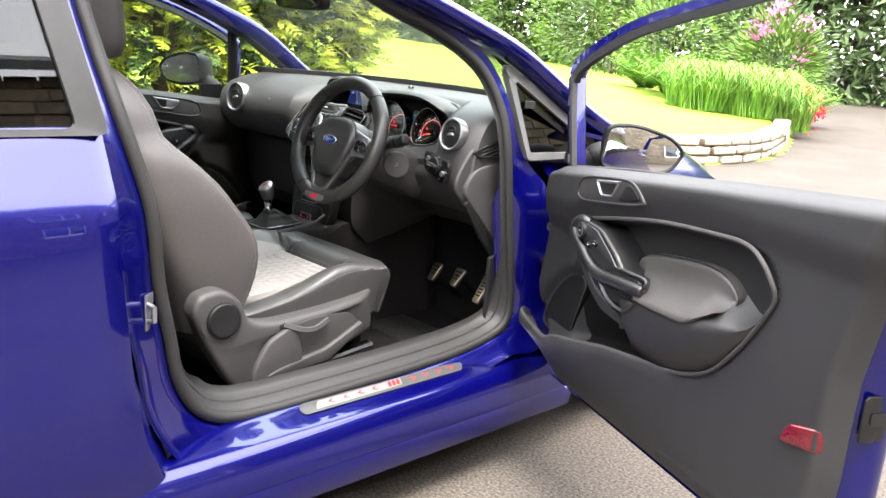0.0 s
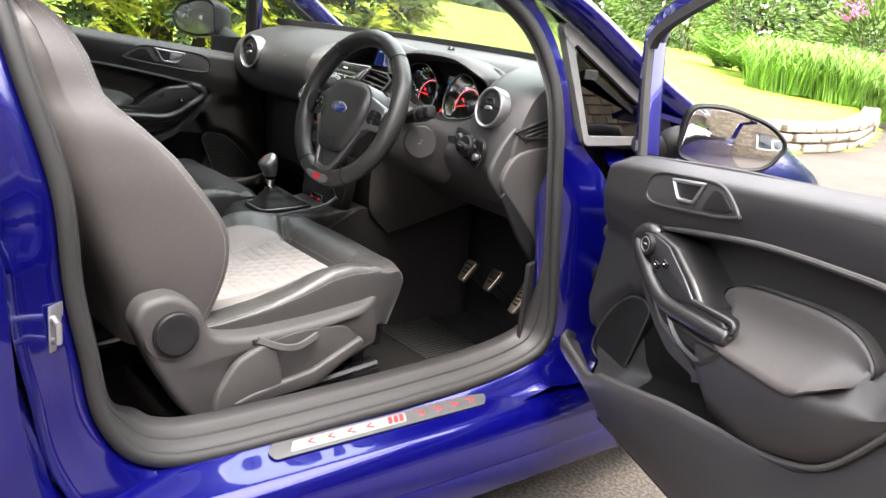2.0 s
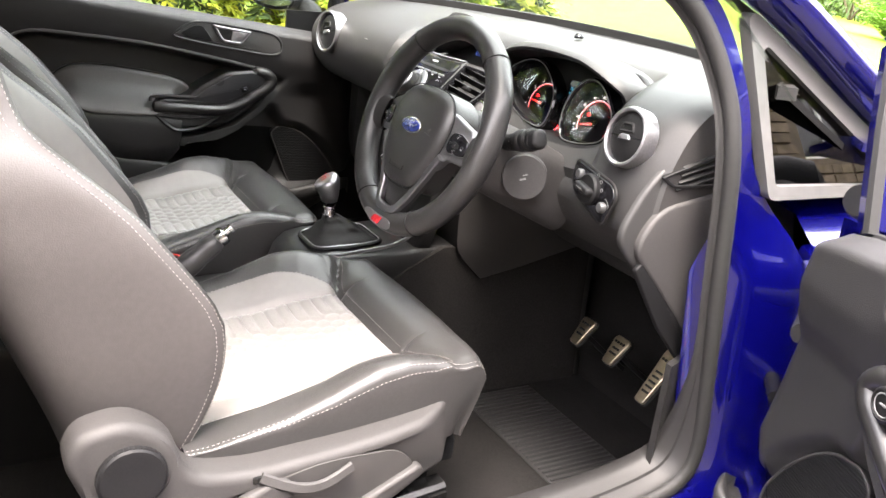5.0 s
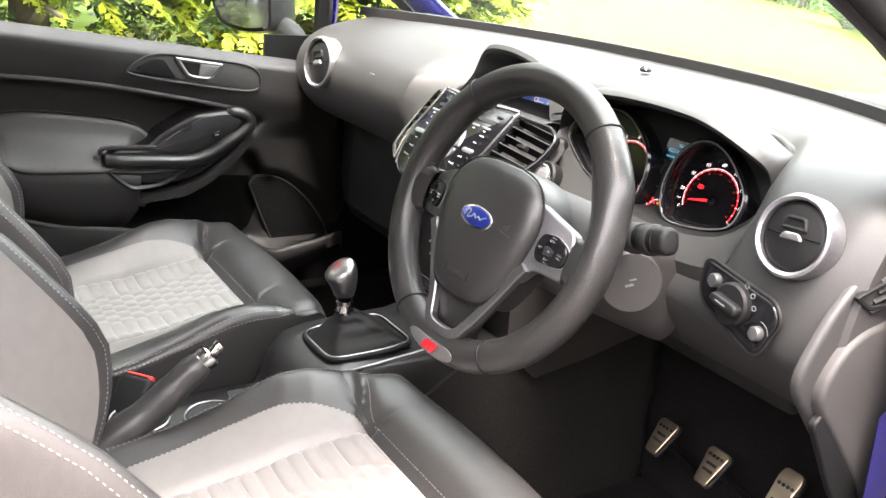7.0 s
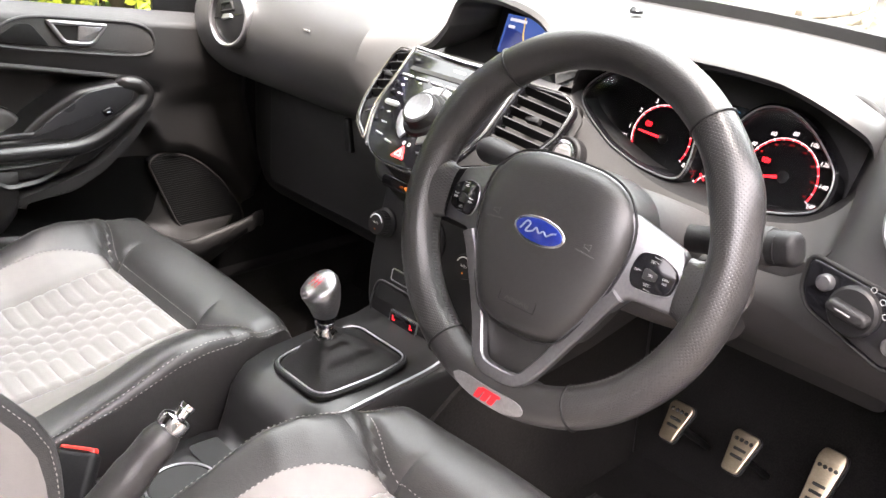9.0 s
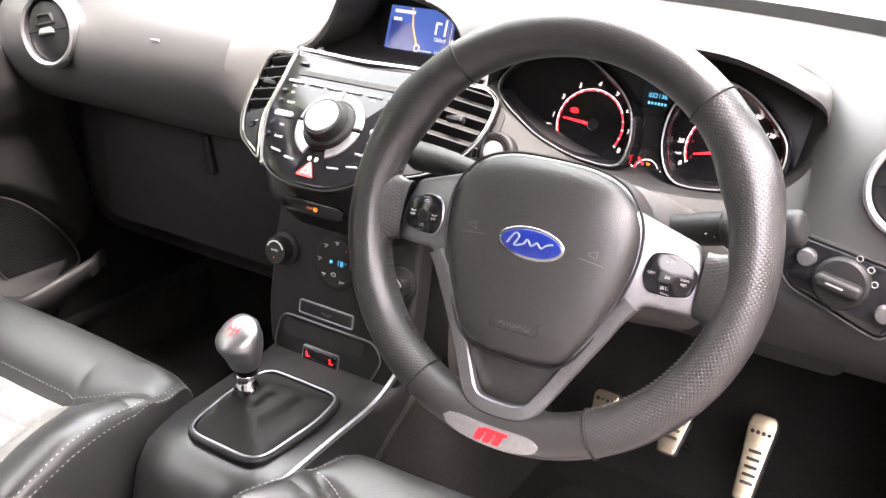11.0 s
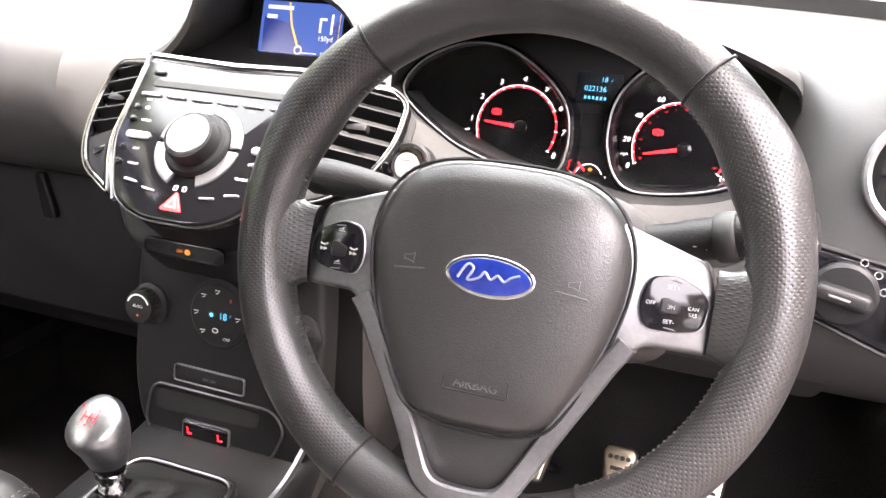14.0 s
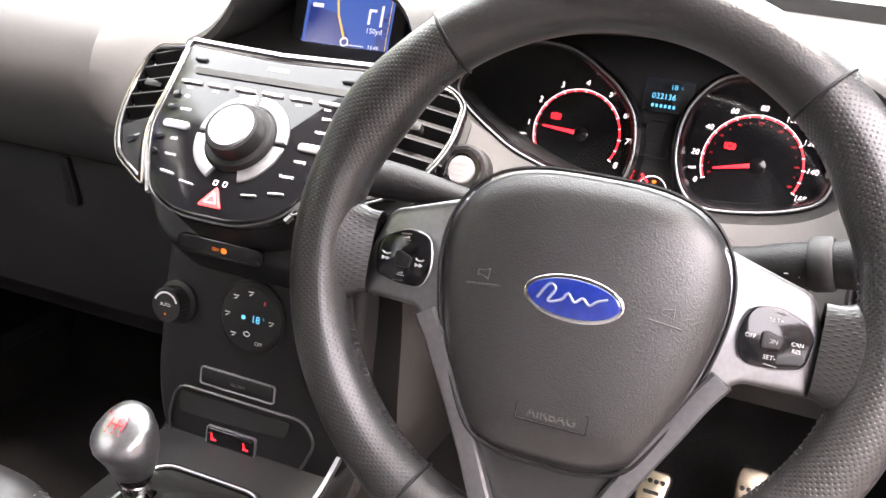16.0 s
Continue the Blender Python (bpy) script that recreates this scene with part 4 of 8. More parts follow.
round_vent((.578, .214, .874), (-.06, -.97, .22), .08, .86)

# ---- instrument cluster ----
CM = basis((.329, .283, .866), (.02, -.955, .29), (1, 0, 0))
POD_L = [(-.180, .011), (-.168, .041), (-.129, .0615), (-.090, .062), (-.0575, .046), (-.036, .028), (-.024, .008), (-.021, -.022), (-.031, -.0445), (-.070, -.0445), (-.105, -.036), (-.137, -.022)]
POD_R = [(.037, .0542), (.063, .0583), (.090, .0472), (.114, .0273), (.129, .0086), (.131, -.0132), (.124, -.031), (.104, -.041), (.075, -.048), (.040, -.0505), (.022, -.040), (.0115, -.0151), (.011, .0131), (.0185, .035)]


def pod(s):
    return catmull(POD_L if s < 0 else POD_R, 5, True)


DIAL_RIM = plain("dull_dial_rim_metal", (.16, .16, .165), .35, .8)
cl = part("instrument_panel", xf(prism(rpoly([(-.175, -.055), (.175, -.055), (.185, .03), (.13, .09), (-.13, .09), (-.185, .03)], .02), .012, .004), CM @ Matrix.Translation((0, 0, -.034))), BLACK, dash, "black instrument cluster with two red-lit dials")
for s in (-1, 1):
    o = pod(s)
    oo = o if area2(o) > 0 else o[::-1]
    rows = [[(x, y, -.0185) for x, y in offset(oo, .0085)], [(x, y, -.002) for x, y in offset(oo, .005)], [(x, y, .004) for x, y in offset(oo, .003)], [(x, y, .006) for x, y in offset(oo, .0005)], [(x, y, .003) for x, y in offset(oo, -.003)], [(x, y, -.022) for x, y in offset(oo, -.005)]]
    part("dial_pod", xf(grid(rows, closed_u=True), CM), GLOSSY, cl, "gloss black dial pod")
    part("dial_trim", xf(tube([(x, y, .0055) for x, y in offset(oo, .0008)], .0010, 8, closed=True), CM), DIAL_RIM, cl, "thin grey metal dial rim")
    part("dial_face", xf(prism(offset(oo, .006), .001), CM @ Matrix.Translation((0, 0, -.0195))), shader("dial_black", (.003, .003, .0035), None, .6, spec=.05), cl)


def arc(cx, cy, r, a0, a1, w, n=40, z=-.018):
    A = np.linspace(radians(a0), radians(a1), n)
    return grid([[(cx + (r - w) * math.cos(a), cy + (r - w) * math.sin(a), z) for a in A], [(cx + r * math.cos(a), cy + r * math.sin(a), z) for a in A]])


def bar(x0, y0, x1, y1, w, z=-.018, w2=None):
    d = Vector((x1 - x0, y1 - y0)).normalized()
    p = Vector((-d.y, d.x))
    w2 = w if w2 is None else w2
    q = [Vector((x0, y0)) + p * w / 2, Vector((x0, y0)) - p * w / 2, Vector((x1, y1)) - p * w2 / 2, Vector((x1, y1)) + p * w2 / 2]
    return [(a.x, a.y, z) for a in q], [(0, 1, 2, 3)]


def dial(cx, cy, ra, rn, a0, a1, marks, texts, size, needle):
    part("dial_scale", xf(arc(cx, cy, ra, a0, a1, .0015, 60), CM), GLOW_RED, cl, "glowing red scale")
    ticks = []
    for i in range(marks * 2 + 1):
        a = radians(a0 + (a1 - a0) * i / (marks * 2))
        k = ra + (.0012 if i % 2 == 0 else .0006)
        ticks.append(bar(cx + k * math.cos(a), cy + k * math.sin(a), cx + (ra - .0022) * math.cos(a), cy + (ra - .0022) * math.sin(a), .0008 if i % 2 == 0 else .0005, -.0176))
    part("scale_ticks", xf(join(arc(cx, cy, ra + .0006, a0, a0 + (a1 - a0) * .75, .0006, 40, -.0177), *ticks), CM), GLOW_WHITE, cl)
    for i, t in enumerate(texts):
        a = radians(a0 + (a1 - a0) * i / (len(texts) - 1))
        part("dial_number", text_geo(t, size, CM @ Matrix.Translation((cx + rn * math.cos(a), cy + rn * math.sin(a), -.0176)), 0, shear=.15), GLOW_WHITE, cl)
    a = radians(needle)
    part("needle", xf(bar(cx + .004, cy, cx + .004 + .034 * math.cos(a), cy + .034 * math.sin(a), .0038, -.0150, .0016), CM), GLOW_RED, cl, "glowing red needle")
    part("needle_hub", xf(lathe([(.0065, -.019), (.0065, -.0152), (.005, -.0147), (.001, -.0146)], 20), CM @ Matrix.Translation((cx + .004, cy, 0))), GLOSSY, cl)


dial(-.0755, -.006, .0375, .0435, 205, -30, 8, ["0", "1", "2", "3", "4", "5", "6", "7", "8"], .0072, 176)
dial(.0698, -.0085, .0395, .0455, 205, -27, 8, ["0", "20", "40", "60", "80", "100", "120", "140", "160"], .0064, 193)
FAINT_RED = plain("faint_red_print", (.22, .0, .0), .5, emit=(1.0, .02, .03), power=.05)
for i in range(17):
    a = radians(200 - 222 * i / 16)
    q = (.0698 + .0335 * math.cos(a), -.0085 + .0335 * math.sin(a), -.0176)
    if i % 2:
        part("inner_dot", xf(box(.0009, .0009, .0003, .0001), CM @ Matrix.Translation(q)), FAINT_RED, cl)
    else:
        part("inner_number", text_geo(str(20 + 10 * i), .0030, CM @ Matrix.Translation(q), 0), FAINT_RED, cl)
for x, y in ((-.0957, .0059), (.0504, .0036)):
    part("warning_light", xf(join(ring2(ell(.0030, .0030, 18), .0013, .0003, .0001), box(.0009, .0030, .0004, .0001), xf(arc(0, 0, .0046, -40, 40, .0009, 6, 0), Matrix.Identity(4)), arc(0, 0, .0046, 140, 220, .0009, 6, 0)), CM @ Matrix.Translation((x, y, -.0174))), GLOW_RED, cl, "red warning lamp")
part("unit_mark", join(text_geo("rpm", .0036, CM @ Matrix.Translation((-.122, -.013, -.0176)), 0), text_geo("x1000", .0034, CM @ Matrix.Translation((-.122, -.0175, -.0176)), 0)), GLOW_WHITE, cl)
part("unit_mark", text_geo("mph", .0036, CM @ Matrix.Translation((.0245, -.018, -.0176)), 0), GLOW_WHITE, cl)
# trip display, fuel gauge and the slot between the dials
part("trip_display", xf(prism(rrect(.040, .028, .002), .001), CM @ Matrix.Translation((-.006, .036, -.0205))), plain("lcd_black", (.004, .006, .01), .2), cl)
part("trip_text", join(text_geo("18", .0062, CM @ Matrix.Translation((-.002, .0435, -.0175)), 0), text_geo("022136", .0066, CM @ Matrix.Translation((-.009, .0350, -.0175)), 0), text_geo("c", .0042, CM @ Matrix.Translation((.0045, .0440, -.0175)), 0)), GLOW_CYAN, cl, "cyan trip computer digits")
for i in range(6):
    part("trip_bar", xf(bar(-.018 + i * .0035, .0272, -.016 + i * .0035, .0272, .0026, -.0175), CM), GLOW_CYAN, cl)
part("centre_slot", xf(ring2(rrect(.022, .032, .005, 4), .0014, .003), CM @ Matrix.Translation((-.008, .0, -.020))), BLACK, cl)
FU = CM @ Matrix.Translation((-.004, -.007, 0))
part("fuel_scale", xf(arc(0, -.036, .0125, 160, 20, .0008, 20), FU), GLOW_WHITE, cl)
part("fuel_red", xf(join(arc(0, -.036, .0135, 175, 128, .0014, 12, -.0172), bar(-.004, -.030, -.0105, -.0235, .0018, -.0171)), FU), GLOW_RED, cl, "red fuel needle")
part("fuel_mark", xf(join(([(px, py, -.0172) for px, py in ell(.0020, .0016, 12, .001, -.0285)], [tuple(range(12))])), FU), GLOW_ORANGE, cl)
part("fuel_numbers", join(text_geo("0", .0038, FU @ Matrix.Translation((-.0155, -.034, -.0174)), 0), text_geo("1", .0038, FU @ Matrix.Translation((.0150, -.034, -.0174)), 0)), GLOW_WHITE, cl)
for s in (-1, 1):
    o2 = pod(s) if area2(pod(s)) > 0 else pod(s)[::-1]
    lens = part("dial_lens", xf(([(x, y, .002) for x, y in offset(o2, .003)], [tuple(range(len(o2)))]), CM), LENSCLEAR, cl)
    lens.visible_shadow = False

# hood over the cluster
ARCH = [(.140, .268, .884), (.148, .262, .912), (.172, .257, .936), (.225, .252, .951), (.30, .250, .957), (.379, .250, .956), (.420, .252, .949), (.464, .262, .931), (.486, .276, .914), (.490, .288, .886)]
arch = catmull(ARCH, 5)
n = len(arch)
rows = []
for k, (fy, fz) in enumerate(((.0, .0), (.005, .006), (.018, .009), (.05, .007), (.10, -.003), (.16, -.022), (.20, -.040))):
    rows.append([(.334 + (x - .334) * (1 - .06 * fy / .2), y + fy, z + fz - max(0, (z - .955)) * min(1, fy / .2)) for x, y, z in arch])
part("cluster_hood", grid(rows), DASH, dash, "grey hood over the instruments")
rows = [[(x, y, z) for x, y, z in arch], [(x, y + .002, z - .005) for x, y, z in arch], [(.334 + (x - .334) * .985, y + .03, z - .012) for x, y, z in arch], [(.334 + (x - .334) * .93, y + .060, .872 + (z - .872) * .80) for x, y, z in arch]]
part("hood_lining", grid(rows), BLACK, dash, "black inner face of the instrument hood")
low = [(.140, .268, .884), (.160, .270, .862), (.21, .268, .838), (.27, .258, .818), (.334, .252, .812), (.40, .256, .814), (.450, .262, .826), (.480, .272, .852), (.490, .288, .886)]
lo = catmull(low, 5)
part("cluster_surround", grid([[(x, y, z) for x, y, z in lo], [(.334 + (x - .334) * .97, y + .012, z + .006) for x, y, z in lo], [(.334 + (x - .334) * .93, y + .045, .872 + (z - .872) * .85) for x, y, z in lo]]), BLACK, dash)
part("cluster_apron", grid([[(x, y, z) for x, y, z in lo], [(x, y - .008, z - .012) for x, y, z in lo], [(x, .238, z * .45 + .78 * .55 - .01) for x, y, z in lo], [(x, .245, .755) for x, y, z in lo]]), DASH, dash, "grey panel below the instruments")

# ---- centre stack ----
SM = basis((.010, .158, .828), (0, -.715, .70), (1, 0, 0))
panel = rpoly([(-.094, .091), (.0, .086), (.094, .091), (.0925, .040), (.092, .008), (.084, -.014), (.064, -.054), (.030, -.0690), (-.030, -.0690), (-.064, -.054), (-.084, -.014), (-.092, .008), (-.0925, .040)], [.006, .02, .006, .02, .02, .02, .02, .02, .02, .02, .02, .02, .02], 4)
part("stack_housing", xf(prism(rpoly([(-.155, .112), (.155, .112), (.12, -.02), (.075, -.075), (-.075, -.075), (-.12, -.02)], .02), .055, .008), SM @ Matrix.Translation((0, 0, -.098))), DEEP, dash, "black radio housing")
DIM_EDGE = shader("dim_panel_edge", (.10, .10, .102), (.08, .08, .082), .4, .8)
radio = part("radio_panel", xf(prism(panel, .010, .004), SM), GLOSSY, dash, "gloss black radio panel")
part("panel_edge", xf(tube([(x, y, .007) for x, y in panel], .0010, 6, closed=True), SM), DIM_EDGE, radio)
part("stack_core", xf(prism(offset(panel if area2(panel) > 0 else panel[::-1], .001), .055), SM @ Matrix.Translation((0, 0, -.0545))), BLACK, radio)
part("disc_slot", xf(prism(rrect(.150, .006, .002), .0015), SM @ Matrix.Translation((.0, .064, .0098))), plain("slot_black", (.002, .002, .002), .6), radio)


def key(x, y, w, h, r=.0015, mat=SATIN, tilt=0, lift=.0025):
    return part("button", xf(prism(rrect(w, h, r, 3), lift, .0008, 2), SM @ Matrix.Translation((x, y, .0095)) @ Matrix.Rotation(tilt, 4, "Z")), mat, radio)


for i in range(6):
    key(-.072 + i * .0272, .0515, .021, .0036)
for i in range(6):
    part("button_mark", xf(box(.006, .0012, .0004, .0001), SM @ Matrix.Translation((-.072 + i * .0272, .0462, .0102))), WHITE_INK, radio)
for x, y, w in ((-.074, .0755, .012), (.072, .0755, .012)):
    key(x, y, w, .005, .002, GLOSSY)
for s in (-1, 1):
    for y, w in ((.0375, 1), (.0245, 1), (-.0045, 1), (-.0195, 1)):
        part("round_button", xf(lathe([(.0032, .0095), (.0032, .0115), (.0024, .0125), (.001, .0126)], 14), SM @ Matrix.Translation((s * (.079 + .12 * (y - .0245)), y, 0))), GLOSSY, radio)
    key(s * .066, .0085, .026, .0075, .0035)
    key(s * .052, -.036, .014, .0022, .0008, SATIN, s * .12)
    key(s * .030, -.042, .014, .0022, .0008, SATIN, s * .12)
def word(s, x, y, size, m=SM, z=.0102, mat=WHITE_INK, parent=None):
    part("button_word", text_geo(s, size, m @ Matrix.Translation((x, y, z)), 0), mat, parent or radio)


word("CD", -.070, .0375, .0034), word("RADIO", -.065, .0245, .0034), word("AUX", -.062, -.0045, .0034), word("PHONE", -.058, -.0195, .0034)
word("HOME", .060, -.0045, .0038), word("TRAFFIC", .054, -.0195, .0036), word("MENU", .066, .0245, .0034), word("SOUND", .068, .0375, .0034)
part("maker_plate", xf(box(.020, .0026, .0004, .0001), SM @ Matrix.Translation((.004, .0765, .0102))), WHITE_INK, radio)
# wide control ring and the big volume knob
part("control_ring", xf(join(*[prism([(r * math.cos(a), r * math.sin(a)) for r, A in ((.042, np.linspace(a0, a1, 14)), (.0315, np.linspace(a1, a0, 14))) for a in A], .003, .0012) for a0, a1 in ((.05, 1.50), (1.64, 3.09), (3.19, 4.35), (5.07, 6.23))]), SM @ Matrix.Translation((0, .006, .0095))), SATIN, radio, "silver segmented control ring")
part("knob_skirt", xf(lathe([(.031, .009), (.031, .013), (.029, .016), (.022, .017)], 40), SM @ Matrix.Translation((0, .006, 0))), BLACK, radio)
part("volume_knob", xf(lathe([(.0245, .014), (.0235, .027), (.0225, .0295), (.020, .0300), (.019, .028)], 40), SM @ Matrix.Translation((0, .006, 0))), BLACK, radio)
part("knob_cap", xf(lathe([(.0198, .027), (.0198, .030), (.0185, .0315), (.0165, .0312), (.008, .0300), (.001, .0296)], 40), SM @ Matrix.Translation((0, .006, 0))), shader("bright_satin_silver", (.27, .27, .28), (.23, .23, .24), .40, .85, 300, 3), radio, "satin silver knob cap")
part("hazard_button", xf(prism(rpoly([(-.011, -.008), (.011, -.008), (0, .010)], .002), .003, .001), SM @ Matrix.Translation((0, -.050, .009))), plain("hazard_red", (.7, .02, .02), .35, emit=(1, .05, .05), power=.35), radio, "red hazard triangle button")
part("hazard_mark", xf(ring2(rpoly([(-.006, -.0055), (.006, -.0055), (0, .005)], .001), .001, .0006, .0002), SM @ Matrix.Translation((0, -.050, .0118))), WHITE_INK, radio)
part("lock_mark", xf(join(*[ring2(rrect(.004, .005, .001), .0008, .0004, .0001)], xf(ring2(rrect(.004, .005, .001), .0008, .0004, .0001), Matrix.Translation((.009, 0, 0)))), SM @ Matrix.Translation((-.004, -.0365, .0102))), WHITE_INK, radio)


for s in (-1, 1):
    part("panel_side_strip", xf(sweep(catmull([(s * .0965, .094, .008), (s * .0952, .045, .008), (s * .0945, .008, .007), (s * .0865, -.016, .006), (s * .066, -.054, .005)], 5), [(-.0015, -.004), (.0015, -.004), (.0015, .001), (-.0015, .001)], (0, 0, 1)), SM), SATIN, radio, "satin silver strip beside the radio")
part("panel_top_strip", xf(sweep([(-.094, .0965, .008), (0, .0925, .009), (.094, .0965, .008)], [(-.0016, -.004), (.0016, -.004), (.0016, .001), (-.0016, .001)], (0, 0, 1)), SM), SATIN, radio, "satin silver strip above the radio")
DIM = shader("dim_bronze_trim", (.085, .08, .06), (.07, .065, .05), .35, .8)


def slat_vent(s):
    vz = lambda x: .006 - .032 * max(0, (abs(x) - .093) / .07)
    on = lambda g, z0=0.0: xf(([(x, y, z + vz(x) + z0) for x, y, z in g[0]], g[1]), SM)
    o = rpoly([(s * .0965, .090), (s * .148, .102), (s * .163, .092), (s * .164, .052), (s * .152, .012), (s * .125, -.022), (s * .070, -.052), (s * .088, -.016), (s * .0955, .010), (s * .0955, .045)], [.004, .012, .010, .03, .03, .03, .006, .02, .02, .02], 4)
    fr = part("side_air_vent", on(ring2(o, .0045, .010, .0015), -.006), GLOSSY, dash, "slanted air vent with black slats")
    part("vent_trim", xf(tube([(x, y, vz(x) + .0045) for x, y in o], .0007 if s < 0 else .0009, 6, closed=True), SM), DIM if s < 0 else DIM_EDGE, fr, "thin satin trim line")
    # black sheet behind the slats, standing in for shade in the duct
    part("vent_shade", on(prism(o, .002), -.022), plain("vent_shade_black", (.003, .003, .003), .8), fr)
    for i in range(5):
        y = .0865 - i * .0155
        x0, x1 = .099, .160 - .05 * max(0, .04 - y)
        part("vent_slat", xf(sweep([(s * x0, y, vz(x0) - .003), (s * x1, y + .006, vz(x1) - .003)], [(-.0011, -.008), (.0011, -.008), (.0011, .005), (-.0011, .005)], (0, .35, 1)), SM), BLACK, fr)
    part("vent_tab", xf(box(.020, .008, .010, .002), SM @ Matrix.Translation((s * .128, .056, vz(.128) - .001))), BLACK, fr)
    part("vent_lower_cover", on(prism(rpoly([(s * .097, .018), (s * .148, .014), (s * .122, -.018), (s * .076, -.044), (s * .090, -.016)], .004), .003, .001), -.004), BLACK, fr)
    part("vent_thumbwheel", xf(box(.016, .007, .004, .0015), SM @ Matrix.Translation((s * .112, -.004, vz(.112) + .000)) @ Matrix.Rotation(-s * .5, 4, "Z")), GLOSSY, fr)


slat_vent(-1), slat_vent(1)
# start button right of the stack
bm_ = basis((.183, .216, .829), (.02, -.93, .36), (1, 0, 0))
part("button_collar", xf(lathe([(.0215, -.012), (.0215, .003), (.0195, .005), (.0178, .004)], 36), bm_), BLACK, dash)
sb = part("start_button", xf(lathe([(.0175, -.012), (.0175, .006), (.0160, .009), (.0130, .009), (.0122, .006)], 36), bm_), CHROME, dash, "round chrome start button")
part("button_face", xf(lathe([(.0112, -.002), (.0112, .0075), (.0102, .0085), (.001, .0086)], 30), bm_), shader("bright_button_face", (.13, .13, .133), (.11, .11, .113), .4, .0), sb)
part("button_word", join(text_geo("POWER", .0042, bm_ @ Matrix.Translation((0, .0005, .0089)), 0), xf(box(.010, .0014, .0004, .0001), bm_ @ Matrix.Translation((0, -.0040, .0088))), xf(box(.012, .0022, .0004, .0001), bm_ @ Matrix.Translation((0, .0055, .0088)))), GREY_INK, sb)

# ---- navigation screen under its hood ----
NM = basis((.008, .333, .914), (.0, -.95, .31), (1, 0, 0))
nav = part("navigation_display", xf(prism(rrect(.122, .090, .006), .006, .002), NM @ Matrix.Translation((.0, 0, -.006))), BLACK, dash, "lit navigation map display")
part("map_screen", xf(prism(rrect(.094, .068, .001), .0012, .0002), NM), SCREEN_BLUE, nav, "blue map screen")
part("map_land", xf(([(-.043, .018, .0018), (-.012, .012, .0018), (.010, -.018, .0018), (-.043, -.018, .0018)], [(0, 1, 2, 3)]), NM), SCREEN_NIGHT, nav)
part("map_land", xf(([(.032, -.018, .0018), (.046, -.018, .0018), (.046, .02, .0018), (.038, .014, .0018)], [(0, 1, 2, 3)]), NM), SCREEN_NIGHT, nav)
part("map_bar", xf(([(-.047, -.034, .0018), (.047, -.034, .0018), (.047, -.0195, .0018), (-.047, -.0195, .0018)], [(0, 1, 2, 3)]), NM), SCREEN_NIGHT, nav)
part("map_route", xf(join(bar(-.015, .033, -.010, .010, .0022, .0020), bar(-.010, .010, .000, -.012, .0022, .0020)), NM), SCREEN_YELLOW, nav)
part("map_border", xf(bar(.0445, .03, .0445, -.018, .0008, .0020), NM), SCREEN_YELLOW, nav)
part("map_cursor", xf(ring2(ell(.0045, .0045, 20, .0005, -.014), .0012, .0004, .0001), NM @ Matrix.Translation((0, 0, .0018))), SCREEN_WHITE, nav)
part("turn_arrow", xf(join(bar(.023, .005, .023, .019, .0026, .002), bar(.022, .0185, .030, .0185, .0026, .002), bar(.036, .004, .036, .024, .0026, .002)), NM), SCREEN_WHITE, nav)
for q in (bar(-.040, .0275, -.010, .0275, .004, .002), bar(-.040, .018, -.028, .018, .004, .002), bar(-.044, -.0195, .020, -.0195, .0006, .002), bar(.004, -.0165, .022, -.0165, .0008, .002)):
    part("map_line", xf(q, NM), SCREEN_WHITE, nav)
for s, x, y, z in (("150yd", .030, -.001, .0072), ("Zoom", -.034, -.0268, .0072), ("Move", -.010, -.0268, .0072), ("15:49", .032, -.0165, .0055)):
    part("map_word", text_geo(s, z, NM @ Matrix.Translation((x, y, .0020)), 0), SCREEN_WHITE, nav)
for y in (.026, .016, .006, -.004):
    part("map_icon", xf(ring2(rrect(.006, .006, .002), .0012, .0004, .0001), NM @ Matrix.Translation((.0415, y, .0018))), SCREEN_BLUE, nav)
na = catmull([(-.128, .262, .888), (-.104, .262, .901), (-.082, .262, .923), (-.070, .262, .944), (-.060, .263, .963), (-.035, .262, .973), (.02, .262, .974), (.075, .266, .962), (.102, .268, .938), (.112, .270, .895)], 5)
part("display_hood", grid([[(x, y, z) for x, y, z in na], [(x, y + .004, z + .006) for x, y, z in na], [(x, y + .03, z + .008) for x, y, z in na], [(x, y + .09, z + .002 - max(0, z - .95) * .4) for x, y, z in na], [(x, y + .16, z - max(0, z - .94)) for x, y, z in na], [(x, y + .20, .93) for x, y, z in na]]), DASH, dash, "hood over the map display")
part("display_hood_lining", grid([[(x, y, z) for x, y, z in na], [(x * .99, y + .004, z - .006) for x, y, z in na], [(x * .93 - .001, y + .080, .905 + (z - .905) * .80) for x, y, z in na]]), DASH, dash, "grey inside of the display hood")
part("display_shelf", grid([[(x, .235, .893) for x in np.linspace(-.125, .145, 8)], [(x, .27, .890) for x in np.linspace(-.11, .122, 8)], [(x, .345, .872) for x in np.linspace(-.10, .115, 8)]]), DASH, dash)

